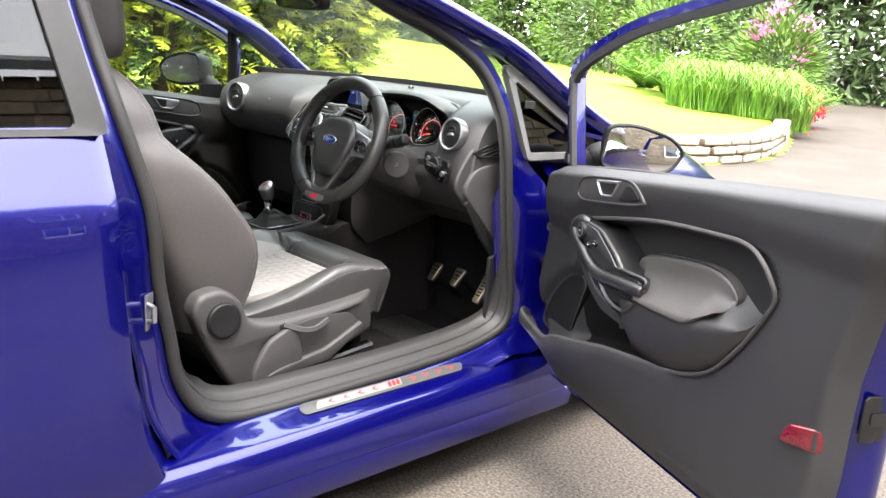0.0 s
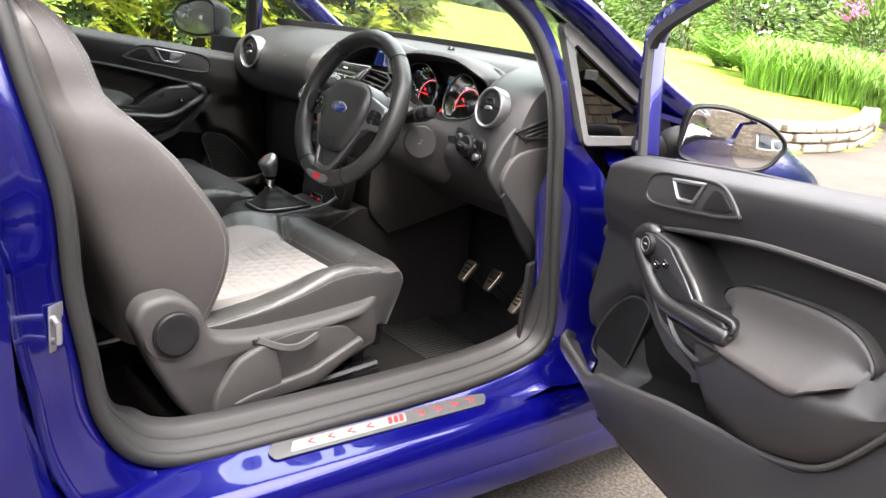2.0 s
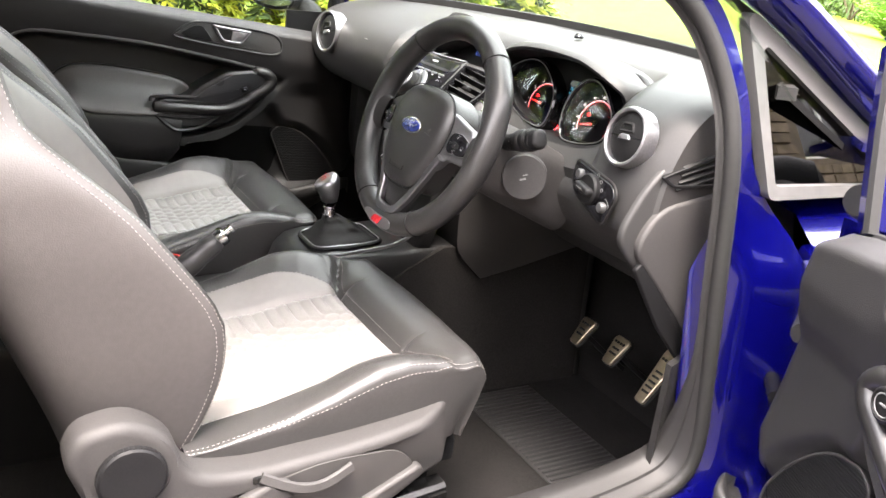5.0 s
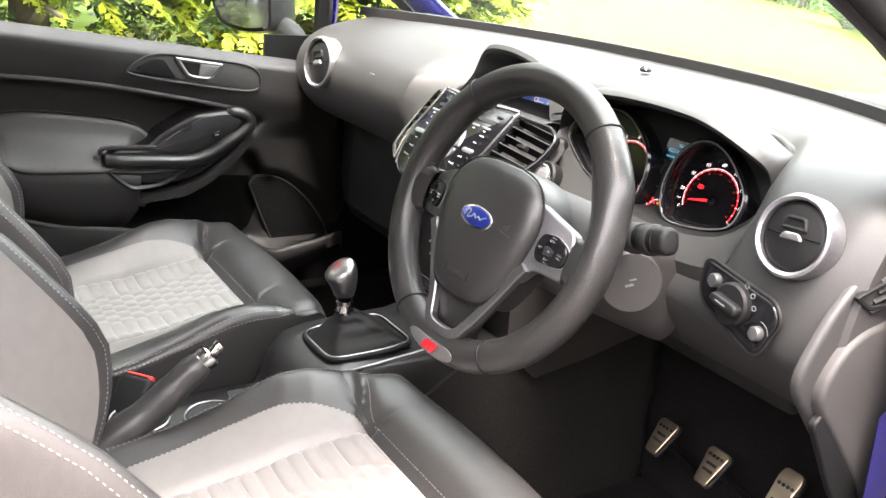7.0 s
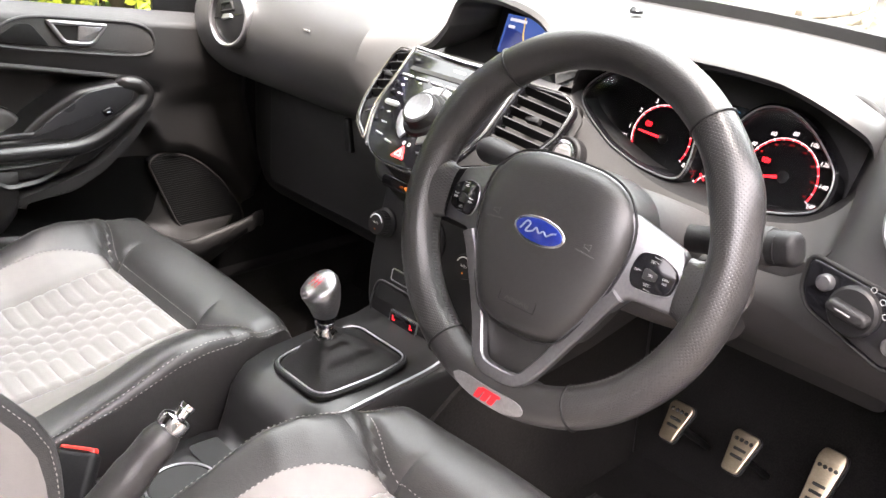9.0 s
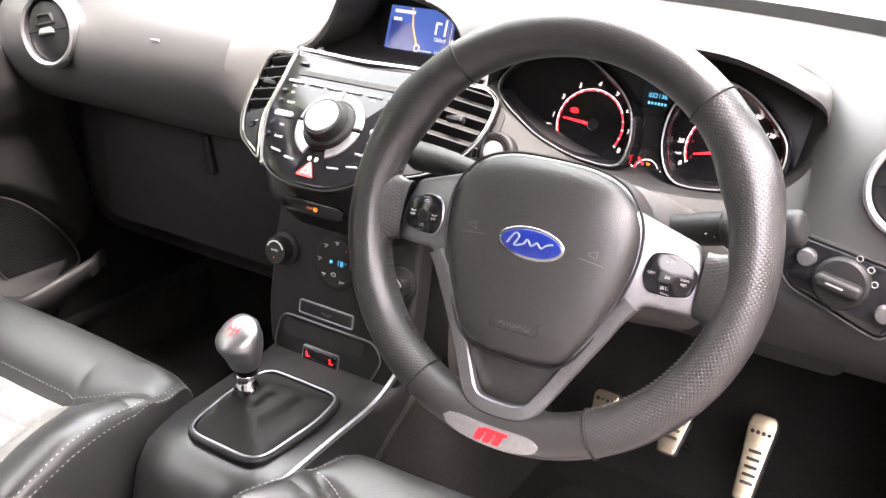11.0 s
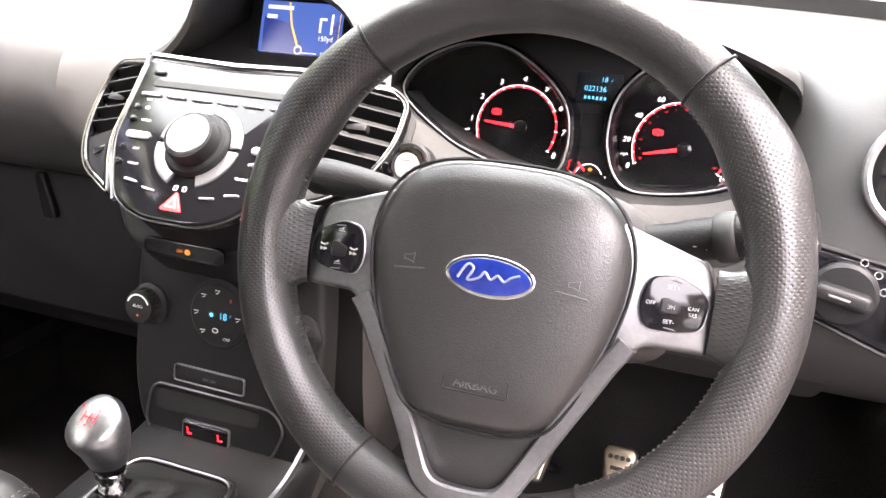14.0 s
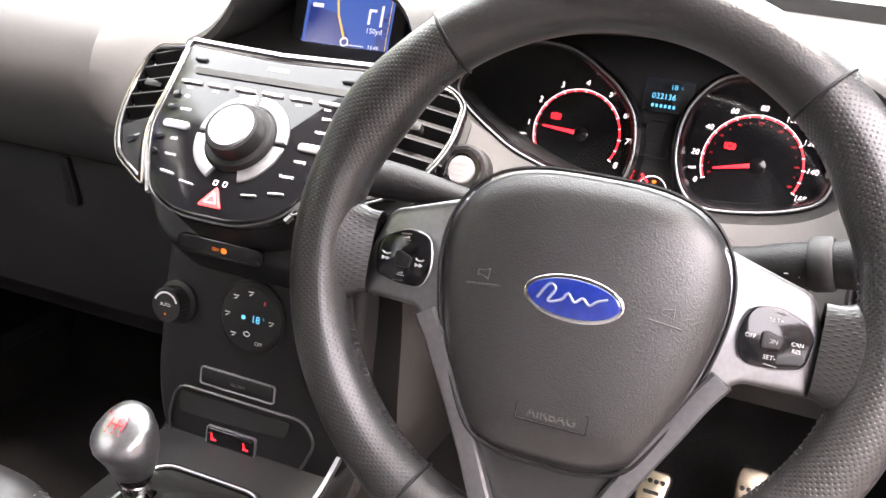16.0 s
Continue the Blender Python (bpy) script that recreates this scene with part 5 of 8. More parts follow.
# ---- light switch panel ----
LM = basis((.540, .202, .782), (-.10, -.985, .10), (1, 0, 0))
lo = rpoly([(-.056, .036), (.045, .022), (.058, .006), (.040, -.040), (-.045, -.012), (-.056, .004)], [.010, .014, .012, .012, .02, .01], 4)
lpn = part("light_switch_panel", xf(prism(lo, .006, .003), LM @ Matrix.Translation((0, 0, -.001))), GLOSSY, dash, "black headlamp switch panel")
part("panel_edge", xf(tube([(x, y, .002) for x, y in offset(lo if area2(lo) > 0 else lo[::-1], -.002)], .0022, 8, closed=True), LM), DEEP, lpn)
part("light_knob", xf(lathe([(.0235, .004), (.0235, .012), (.021, .015), (.001, .0155)], 36), LM @ Matrix.Translation((-.002, .003, 0))), BLACK, lpn)
part("knob_bar", xf(prism(rrect(.040, .013, .006), .012, .004), LM @ Matrix.Translation((-.002, .003, .014)) @ Matrix.Rotation(-.15, 4, "Z")), BLACK, lpn)
part("knob_line", xf(box(.015, .0016, .0005, .0001), LM @ Matrix.Translation((-.004, .0035, .0263)) @ Matrix.Rotation(-.15, 4, "Z")), GREY_INK, lpn)
SPOKE_GREY = shader("satin_grey_knob", (.06, .06, .062), None, .4, .4)
for x, y in ((-.034, .018), (.037, -.014)):
    part("small_knob", xf(lathe([(.008, .004), (.008, .011), (.0065, .013), (.001, .0135)], 24), LM @ Matrix.Translation((x, y, 0))), SPOKE_GREY, lpn)
part("switch_marks", xf(join(*[xf(ring2(ell(.003, .003, 12), .0008, .0004, .0001), Matrix.Translation((.026 * math.cos(a) - .002, .026 * math.sin(a) + .003, .005))) for a in (.2, .7, 1.2)], xf(arc(.037, -.014, .0135, 90, 10, .001, 10, .0), Matrix.Translation((0, 0, .0056)))), LM), GREY_INK, lpn)

# ---- end of the dash at the door: side vent and cover ----
EM = basis((.6535, .285, .845), (1, -.10, 0), (0, 1, 0))
ev = part("side_window_vent", xf(ring2(rpoly([(-.065, -.010), (.050, .032), (.056, -.024), (-.042, -.026)], [.008, .008, .008, .01]), .005, .006), EM), BLACK, dash, "black demister vent at the dash end")
# flat black sheet paints the shade inside this vent
part("vent_shade", xf(prism(rpoly([(-.060, -.010), (.047, .028), (.052, -.022), (-.040, -.024)], .006), .001), EM), plain("vent_shade_black", (.003, .003, .003), .8), ev)
for i in range(4):
    part("vent_slat", xf(box(.085 - i * .004, .0025, .006, .0006), EM @ Matrix.Translation((.006, -.017 + i * .010, .003)) @ Matrix.Rotation(.28, 4, "Z") @ Matrix.Rotation(.5, 4, "X")), BLACK, ev)
cov = rpoly([(.19, .730), (.225, .79), (.36, .815), (.385, .80), (.385, .57), (.36, .55), (.315, .60)], [.03, .04, .02, .02, .02, .02, .05], 4)
part("dash_end_cover", ([(.642 + h, y, z) for y, z, h in prism(cov, .016, .006)[0]], prism(cov, .016, .006)[1]), TRIM, dash, "grey removable cover on the dash end")
rim_ = rpoly([(.165, .745), (.205, .82), (.29, .90), (.40, .95), (.42, .90), (.41, .56), (.37, .52), (.30, .60)], .03, 4)
part("dash_end_panel", ([(.636 + h, y, z) for y, z, h in prism(rim_, .010, .006)[0]], prism(rim_, .010, .006)[1]), DASH, dash)
bx = [(.20, .70), (.27, .60), (.33, .535), (.36, .53), (.31, .61), (.225, .72)]
part("cover_edge", ([(.648 + h, y, z) for y, z, h in prism(rpoly(bx, .01), .008, .003)[0]], prism(rpoly(bx, .01), .008, .003)[1]), BLACK, dash)
part("dash_sensor", xf(lathe([(.010, 0), (.010, .004), (.006, .009), (.001, .010)], 20), pose(.045, .52, .952)), GLOSSY, dash, "small round light sensor")
part("knee_panel", xf(prism(rpoly([(-.14, -.05), (.13, -.05), (.14, .06), (-.13, .06)], .02), .012, .006), basis((.42, .33, .655), (0, -.72, -.69), (1, 0, 0))), SILL_TRIM, dash, "dark grey knee panel")

# ---- steering wheel ----
wheel = thing("steering_wheel", "black leather three-spoke steering wheel with satin silver spokes", "steering wheel", at=(.329, .025, .834))
WM = basis((0, 0, 0), (.05, -.94, .342), (1, 0, 0))


def wpart(name, geo, mat, parent=wheel, label="", angle=38):
    return part(name, xf(geo, WM), mat, parent, label, angle)


def perforated():
    """Leather with rows of small punched holes, laid out by the mesh's own unwrapping in metres."""
    m = shader("perforated_rim_leather", (0.0185, 0.018, 0.018), (0.0155, 0.015, 0.015), 0.33, 0, 260, 4, rough_var=.05)
    N, L = m.node_tree.nodes, m.node_tree.links
    co = N.new("ShaderNodeTexCoord")

    def math_node(op, a, b=None):
        n = N.new("ShaderNodeVectorMath")
        n.operation = op
        L.new(a, n.inputs[0])
        if b is not None:
            n.inputs[1].default_value = b
        return n
    sets = []
    for shift in ((0, 0, 0), (.5, .5, 0)):
        k = math_node("MULTIPLY", co.outputs["UV"], (1 / .0037, 1 / .0037, 0))
        k = math_node("ADD", k.outputs[0], shift)
        k = math_node("FRACTION", k.outputs[0])
        k = math_node("DISTANCE", k.outputs[0], (.5, .5, 0))
        sets.append(k.outputs["Value"])
    mn = N.new("ShaderNodeMath")
    mn.operation = "MINIMUM"
    L.new(sets[0], mn.inputs[0])
    L.new(sets[1], mn.inputs[1])
    rp = N.new("ShaderNodeValToRGB")
    rp.color_ramp.elements[0].position, rp.color_ramp.elements[1].position = .13, .21
    L.new(mn.outputs[0], rp.inputs[0])
    mx = N.new("ShaderNodeMix")
    mx.data_type = "RGBA"
    mx.inputs[6].default_value = (.004, .004, .004, 1)
    base = N["Principled BSDF"].inputs["Base Color"]
    L.new(base.links[0].from_socket, mx.inputs[7])
    L.new(rp.outputs[0], mx.inputs[0])
    L.new(mx.outputs[2], base)
    bp = N.new("ShaderNodeBump")
    bp.inputs["Strength"].default_value, bp.inputs["Distance"].default_value = .42, .0006
    L.new(rp.outputs[0], bp.inputs["Height"])
    L.new(bp.outputs[0], N["Principled BSDF"].inputs["Normal"])
    return m


def unwrap_rim(ob):
    """Unwraps a rim part: along the rim and round its section."""
    me = ob.data
    inv = WM.to_3x3().inverted()
    uv = me.uv_layers.new(name="UVMap")
    P = [inv @ v.co for v in me.vertices]
    U = []
    for p in P:
        r = math.hypot(p.x, p.y)
        U.append((math.atan2(p.y, p.x) % (2 * math.pi), math.atan2(r - RC, p.z)))
    for poly in me.polygons:
        a0, b0 = U[poly.vertices[0]]
        for li, vi in zip(poly.loop_indices, poly.vertices):
            a, b = U[vi]
            a += 2 * math.pi * round((a0 - a) / (2 * math.pi))
            b += 2 * math.pi * round((b0 - b) / (2 * math.pi))
            uv.data[li].uv = (a * RC, b * RS)


PERF = perforated()
RC, RS = .1605, .0188


def rim_arc(a0, a1, n, r=RS, grip=True):
    rows = []
    for a in np.linspace(radians(a0), radians(a1), n):
        # thumb swellings at ten and two
        g = 1 + .16 * sum(math.exp(-((math.degrees(a) - c) / 9) ** 2) for c in (28, 152)) if grip else 1
        c = Vector((RC * math.cos(a), RC * math.sin(a), 0))
        o = Vector((math.cos(a), math.sin(a), 0))
        rows.append([c + o * (r * g * math.cos(b)) + Vector((0, 0, 1)) * (r * 1.05 * math.sin(b)) for b in np.linspace(0, 2 * math.pi, 21)[:-1]])
    return grid(rows, closed_u=True)


rim = wpart("rim_top", rim_arc(50, 130, 30), RIM_LEATHER, label="smooth black leather rim top", angle=180)
for a0, a1 in ((-62, 50), (130, 242)):
    unwrap_rim(wpart("rim_grip", rim_arc(a0, a1, 60, RS * 1.01), PERF, label="perforated black leather grip", angle=180))
wpart("rim_bottom", rim_arc(242, 298, 22), RIM_LEATHER, label="smooth black leather rim bottom", angle=180)
for a in (50, 130, 242, 298):
    c = radians(a)
    ringp = [(RC * math.cos(c) + math.cos(c) * RS * 1.04 * math.cos(b), RC * math.sin(c) + math.sin(c) * RS * 1.04 * math.cos(b), RS * 1.09 * math.sin(b)) for b in np.linspace(0, 2 * math.pi, 21)[:-1]]
    wpart("rim_seam", tube(ringp, .0011, 6, closed=True), BLACK)
# inner seam stitches along the grips
st = []
for a in list(np.arange(-60, 48, 1.6)) + list(np.arange(132, 240, 1.6)):
    c = radians(a)
    o = Vector((math.cos(c), math.sin(c), 0))
    st.append(tube([o * (RC - RS * .99) + Vector((0, 0, .004)), o * (RC - RS * 1.03) + Vector((0, 0, .001)), o * (RC - RS * 1.0) + Vector((0, 0, -.002))], .0007, 5))
wpart("rim_stitches", join(*st), LEATHER)["kind"] = "stuff"

PAD = [(0, .060), (.036, .058), (.060, .049), (.075, .031), (.0805, .008), (.0775, -.020), (.067, -.054), (.0525, -.083), (.041, -.096), (.021, -.102), (0, -.103)]
full = PAD + [(-x, y) for x, y in PAD[-2:0:-1]]
po = catmull(full, 4, True)
po = po if area2(po) > 0 else po[::-1]
rows = [[(x, y, -.035) for x, y in po], [(x, y, .004) for x, y in po]]
for d, z in ((.001, .010), (.004, .016), (.009, .0205), (.016, .0235), (.026, .0258), (.040, .0275), (.058, .0285)):
    rows.append([(x * (1 - d / .085), (y + .02) * (1 - d / .09) - .02, z) for x, y in po])
g = grid(rows, closed_u=True)
k = len(po)
g = (g[0], g[1] + [tuple((len(rows) - 1) * k + i for i in range(k))])
INK = plain("grey_switch_print", (.24, .24, .24), .5)
MOULD = plain("moulded_grey_mark", (.050, .049, .048), .5)
PADM = shader("grained_airbag_cover", (0.0180, 0.0174, 0.0172), (0.0150, 0.0145, 0.0143), 0.38, 0, 300, 3, 0.16, 1000, "voronoi", .05, .08, 9)
pad = wpart("airbag_pad", g, PADM, label="grained dark grey airbag cover", angle=60)
part("pad_gap", xf(tube([(x * 1.006, y * 1.006, .012) for x, y in po], .0012, 6, closed=True), WM), BLACK, pad)
bd = ell(.0275, .0128, 40, .001, -.008)
part("badge", xf(prism(bd, .0030, .0012), WM @ Matrix.Translation((0, 0, .0265))), CHROME, pad, "oval badge with a chrome rim")
part("badge_field", xf(prism(offset(bd, .0022), .0036, .0008), WM @ Matrix.Translation((0, 0, .0265))), BLUE_BADGE, pad, "blue enamel badge field")
sw = catmull([(-.019, .0065, 0), (-.014, .015, 0), (-.010, .013, 0), (-.013, .006, 0), (-.006, .008, 0), (-.003, .012, 0), (.001, .008, 0), (.005, .011, 0), (.009, .008, 0), (.013, .011, 0), (.018, .013, 0)], 4)
part("badge_script", xf(tube(sw, .0008, 6), WM @ Matrix.Translation((.001, -.0175, .0303))), plain("pale_badge_metal", (.20, .22, .27), .35, .5), pad, "plain silver flourish")
part("airbag_frame", xf(ring2(rrect(.040, .011, .0012), .0008, .0008, .0002), WM @ Matrix.Translation((.002, -.0725, .0262))), BLACK, pad)
part("airbag_word", text_geo("AIRBAG", .0078, WM @ Matrix.Translation((.002, -.0728, .0266)), .0002), shader("moulded_letters", (.050, .048, .047), None, .5), pad)
for s in (-1, 1):
    part("horn_mark", xf(join(box(.022, .0010, .0006, .0002, (s * .048, -.0105, .0276), (0, 0, -6 * s)), xf(ring2(rpoly([(-.006, -.003), (0, -.003), (.006, -.006), (.006, .006), (0, .003), (-.006, .003)], .001), .0008, .0005, .0001), Matrix.Translation((s * .050, -.0045, .0276)) @ Matrix.Diagonal((.55, .55, 1, 1)))), WM), MOULD, pad)

SPOKE = shader("satin_grey_spoke_paint", (.17, .17, .175), (.15, .15, .155), .34, .85, 300, 3, rough_var=.06, stain=.06, stain_scale=14)
# silver side spokes with their switch pads
SP = [(.050, .043), (.0726, .0345), (.1207, .0195), (.130, -.0068), (.130, -.034), (.0905, -.0335), (.078, -.052), (.062, -.060), (.056, -.02)]
LEG = [(.0835, -.034), (.0745, -.048), (.065, -.066), (.054, -.086), (.044, -.105), (.0335, -.125), (.0265, -.1365), (.017, -.1425), (.0, -.1440)]
leg = catmull(LEG + [(-x, y) for x, y in LEG[-2::-1]], 5)
legz = lambda y: float(np.interp(y, (-.15, -.138, -.11, -.07, -.03), (.0150, .0125, .0085, .0095, .0125)))
prof_u = [(-.0062, -.006), (.0062, -.006), (.0062, .0015), (.0048, .0032), (.0, .0036), (-.0048, .0032), (-.0062, .0015)]
wpart("lower_spoke_trim", sweep([(x, y, legz(y)) for x, y in leg], prof_u, (0, 0, 1)), SPOKE, label="satin silver V-shaped lower spoke trim")
for s in (-1, 1):
    o = rpoly([(s * x, y) for x, y in SP], .006, 3)
    gg = prism(o, .012, .004, 3)
    gg = ([(x, y, z + .004 - .020 * max(0, abs(x) - .06) / .08 - .012 * max(0, -y - .04) / .1) for x, y, z in gg[0]], gg[1])
    sp = wpart("spoke_trim", gg, SPOKE, label="satin silver spoke trim")
    so = rpoly([(s * .090, .008), (s * .104, .0105), (s * .119, .004), (s * .1245, -.003), (s * .122, -.0195), (s * .108, -.0225), (s * .0905, -.0225), (s * .086, -.0125), (s * .0865, -.002)], .005, 4)
    gg = prism(so, .005, .0018, 2)
    tilt = lambda p: (p[0], p[1], p[2] + .0155 - .020 * max(0, abs(p[0]) - .06) / .08)
    part("switch_pad", xf(([tilt(p) for p in gg[0]], gg[1]), WM), GLOSSY, sp, "black switch pad")
    part("switch_rim", xf(tube([tilt((x, y, .001)) for x, y in so], .0006, 6, closed=True), WM), SATIN, sp)
    c = prism(rpoly([(s * .1035 - .006, -.013), (s * .1035 + .005, -.0125), (s * .1035 + .006, -.006), (s * .1035 - .003, -.003), (s * .1035 - .006, -.004)], .002), .0065, .0012)
    part("switch_button", xf(([tilt(p) for p in c[0]], c[1]), WM), BLACK, sp)

    def sw_word(t, x, y, size):
        q = tilt((x, y, .0056))
        part("switch_word", text_geo(t, size, WM @ Matrix.Translation(q) @ Matrix.Rotation(s * .14, 4, "Y"), 0), INK, sp)
    if s > 0:
        sw_word("SET+", .1035, .0030, .0034), sw_word("SET-", .1035, -.0168, .0034), sw_word("OFF", .0922, -.0072, .0032), sw_word("CAN", .1160, -.0075, .0029), sw_word("RES", .1160, -.0110, .0029)
        part("switch_word", text_geo("ON", .0034, WM @ Matrix.Translation(tilt((.1035, -.0082, .0069))), 0), INK, sp)
    else:
        for x, y in ((-.1035, .0035), (-.1035, -.0175)):
            q = tilt((x, y, .0056))
            part("switch_mark", xf(join(box(.008, .0008, .0004, .0001), xf(prism([(-.004, .0015), (.002, .0015), (.002, .004)], .0003), Matrix.Identity(4))), WM @ Matrix.Translation(q) @ Matrix.Diagonal((.62, .62, 1, 1))), INK, sp)
        for x in (-.1155, -.0925):
            q = tilt((x, -.0095, .0056))
            part("switch_mark", xf(join(prism([(-.004, -.002), (-.004, .002), (0, 0)], .0003), prism([(0, -.002), (0, .002), (.004, 0)], .0003), xf(tube(catmull([(-.004, .006, 0), (-.002, .0045, 0), (.002, .0045, 0), (.004, .006, 0)], 3), .0008, 5), Matrix.Identity(4))), WM @ Matrix.Translation(q) @ Matrix.Diagonal((.62, .62, 1, 1))), INK, sp)
    for y in (.0072, -.0205):
        part("switch_line", xf(box(.010, .0007, .0005, .0002), WM @ Matrix.Translation(tilt((s * .103, y, .0054))) @ Matrix.Rotation(-.1 * s, 4, "Z")), GREY_INK, sp)
# leather between rim and spokes, and the lower panel inside the V
for s in (-1, 1):
    rows = []
    for k in np.linspace(0, 1, 10):
        hy, cy, hz, zc = .0255 + .034 * k ** 2.4, -.0085 - .004 * k, .010 + .0085 * k, -.004 + .004 * k
        row = []
        for b in np.linspace(0, 2 * math.pi, 33)[:-1]:
            c, d = math.cos(b), math.sin(b)
            y = cy + hy * math.copysign(abs(c) ** .7, c)
            x = .1265 * (1 - k) + math.sqrt(RC * RC - y * y) * k
            row.append((s * x, y, zc + hz * math.copysign(abs(d) ** .8, d)))
        rows.append(row)
    unwrap_rim(wpart("spoke_leather", grid(rows, closed_u=True), PERF, label="leather flare between rim and spoke", angle=180))
wpart("lower_panel", xf(prism(rpoly([(-.074, -.040), (.074, -.040), (.058, -.085), (.046, -.108), (.026, -.146), (-.026, -.146), (-.046, -.108), (-.058, -.085)], .006), .009, .002), Matrix.Translation((0, 0, -.0055))), PADM, label="grained lower spoke panel")
wpart("lower_leather", xf(prism(rpoly([(-.036, -.140), (.036, -.140), (.060, -.156), (-.060, -.156)], .008), .014, .005), Matrix.Translation((0, 0, -.016))), LEATHER)
A = np.linspace(radians(255.5), radians(284.5), 25)
pl = [[((.1665 + q * w) * math.cos(a), (.1665 + q * w) * math.sin(a), math.sqrt((RS * 1.05) ** 2 - ((.006 + q * w)) ** 2) + h) for a, w in zip(A, [.0092 * (1 - abs(u) ** 3.2) ** .5 + .0004 for u in np.linspace(-1, 1, 25)])] for q, h in ((1.0, -.003), (.96, .0010), (0, .0016), (-.96, .0010), (-1.0, -.003))]
ep = wpart("emblem_plate", grid(pl), shader("dark_satin_plate", (.30, .30, .305), (.26, .26, .265), .4, .8, 300, 3), label="satin grey plate on the lower rim")
part("emblem", xf(join(*[prism(rpoly([(x, -.171), (x + .006, -.171), (x + .010, -.161), (x + .003, -.161)], .0012), .0012) for x in (-.012, -.004, .004)] + [prism(rpoly([(-.006, -.1625), (.016, -.1625), (.0165, -.1595), (-.0055, -.1595)], .001), .0012)]), WM @ Matrix.Translation((0, 0, .0200))), RED, ep, "red slanted emblem bars")

# ---- steering column ----
column = thing("steering_column", "dark grey steering column cover with stalks", "steering column")
ax = Vector((0, .94, -.342))
rows = []
for k, w, h, r in ((.030, .075, .075, .03), (.045, .105, .10, .035), (.085, .135, .115, .035), (.14, .150, .120, .035), (.20, .160, .12, .03), (.26, .165, .12, .03)):
    c = Vector((.336, .025, .834)) + ax * k + Vector((0, 0, .006 - .10 * k))
    m = basis(c, -ax, (1, 0, 0))
    rows.append([m @ Vector((x, y, 0)) for x, y in rrect(w, h, r, 5)])
part("column_shroud", grid(rows, closed_u=True, cap=True), TRIM, column, "dark grey column shroud")
dm = basis((.432, .150, .775), (.80, -.58, .12), (0, 0, 1))
part("ignition_blank", xf(lathe([(.036, -.05), (.036, -.002), (.034, .0), (.001, .001)], 40), dm), TRIM, column, "round blanking disc on the column")
part("blank_mark", xf(join(box(.003, .010, .0004, .0001, (-.003, .002, .0012), (0, 0, 20)), box(.002, .008, .0004, .0001, (.004, -.001, .0012), (0, 0, 20))), dm), GREY_INK, column)
stalk = tube(catmull([(.395, .130, .822), (.430, .125, .832), (.462, .120, .842), (.492, .116, .850)], 4), [.013] * 4 + [.0145] * 5 + [.0155] * 4, 16)
sk = part("wiper_stalk", stalk, BLACK, column, "black wiper stalk")
for q in (.455, .478):
    part("stalk_ring", xf(lathe([(.0158, -.007), (.0172, -.005), (.0172, .005), (.0158, .007)], 28), basis((q, .121 - (q - .455) * .13, .840 + (q - .455) * .27), (.95, -.13, .28), (0, 0, 1))), RUBBER, sk)
part("stalk_end", xf(prism(rrect(.030, .025, .011), .019, .006), basis((.490, .116, .8495), (.95, -.13, .28), (0, 0, 1))), BLACK, sk, "black push button at the stalk's end")
part("stalk_marks", xf(join(box(.006, .0008, .0004, .0001, (0, .003, 0)), box(.006, .0008, .0004, .0001, (0, -.003, 0)), prism([(.005, .001), (.009, .001), (.007, .005)], .0003), prism([(.005, -.006), (.009, -.006), (.007, -.002)], .0003)), basis((.436, .1105, .837), (0, -.95, .3), (.96, 0, .26))), WHITE_INK, sk)
part("indicator_stalk", tube(catmull([(.275, .122, .826), (.225, .124, .834), (.178, .126, .838), (.135, .128, .838)], 4), [.009] * 5 + [.0095, .0105, .0115, .0125, .0135, .0145, .0145, .011], 14), BLACK, column, "black indicator stalk")

# ---- centre console ----
GLOSS_CONSOLE = shader("satin_black_console", (0.0105, 0.0103, 0.0105), (0.0085, 0.0083, 0.0086), 0.36, 0, 400, 3, 0.08, 900, "voronoi", 0.06, 0.1, 8)
console = thing("centre_console", "black centre console with gear lever and handbrake", "centre console")
KX = .010
# climate face, leaning slightly
FM = basis((KX, .172, .645), (0, -.985, .17), (1, 0, 0))
face = rpoly([(-.098, .115), (.098, .115), (.106, .05), (.108, -.06), (.095, -.115), (-.095, -.115), (-.108, -.06), (-.106, .05)], [.02, .02, .05, .04, .02, .02, .04, .05], 4)
fp = part("climate_panel", xf(prism(face, .03, .008), FM @ Matrix.Translation((0, 0, -.03))), DEEP, console, "black climate control panel")
part("climate_dial", xf(lathe([(.0315, 0), (.0315, .005), (.029, .007), (.001, .0072)], 48), FM @ Matrix.Translation((-.004, .024, 0))), DEEP, fp, "round climate display")
part("dial_ring", xf(lathe([(.035, -.001), (.035, .0035), (.0318, .0045)], 48), FM @ Matrix.Translation((-.004, .024, 0))), BLACK, fp)
part("climate_text", join(text_geo("18", .0095, FM @ Matrix.Translation((.003, .024, .0076)), 0), text_geo("c", .005, FM @ Matrix.Translation((.0115, .0265, .0076)), 0), xf(([(px, py, .0076) for px, py in ell(.0022, .0022, 12, -.010, .024)], [tuple(range(12))]), FM)), GLOW_CYAN, fp, "cyan temperature digits")
part("climate_word", text_geo("OFF", .0046, FM @ Matrix.Translation((.008, .002, .0076)), 0), WHITE_INK, fp)
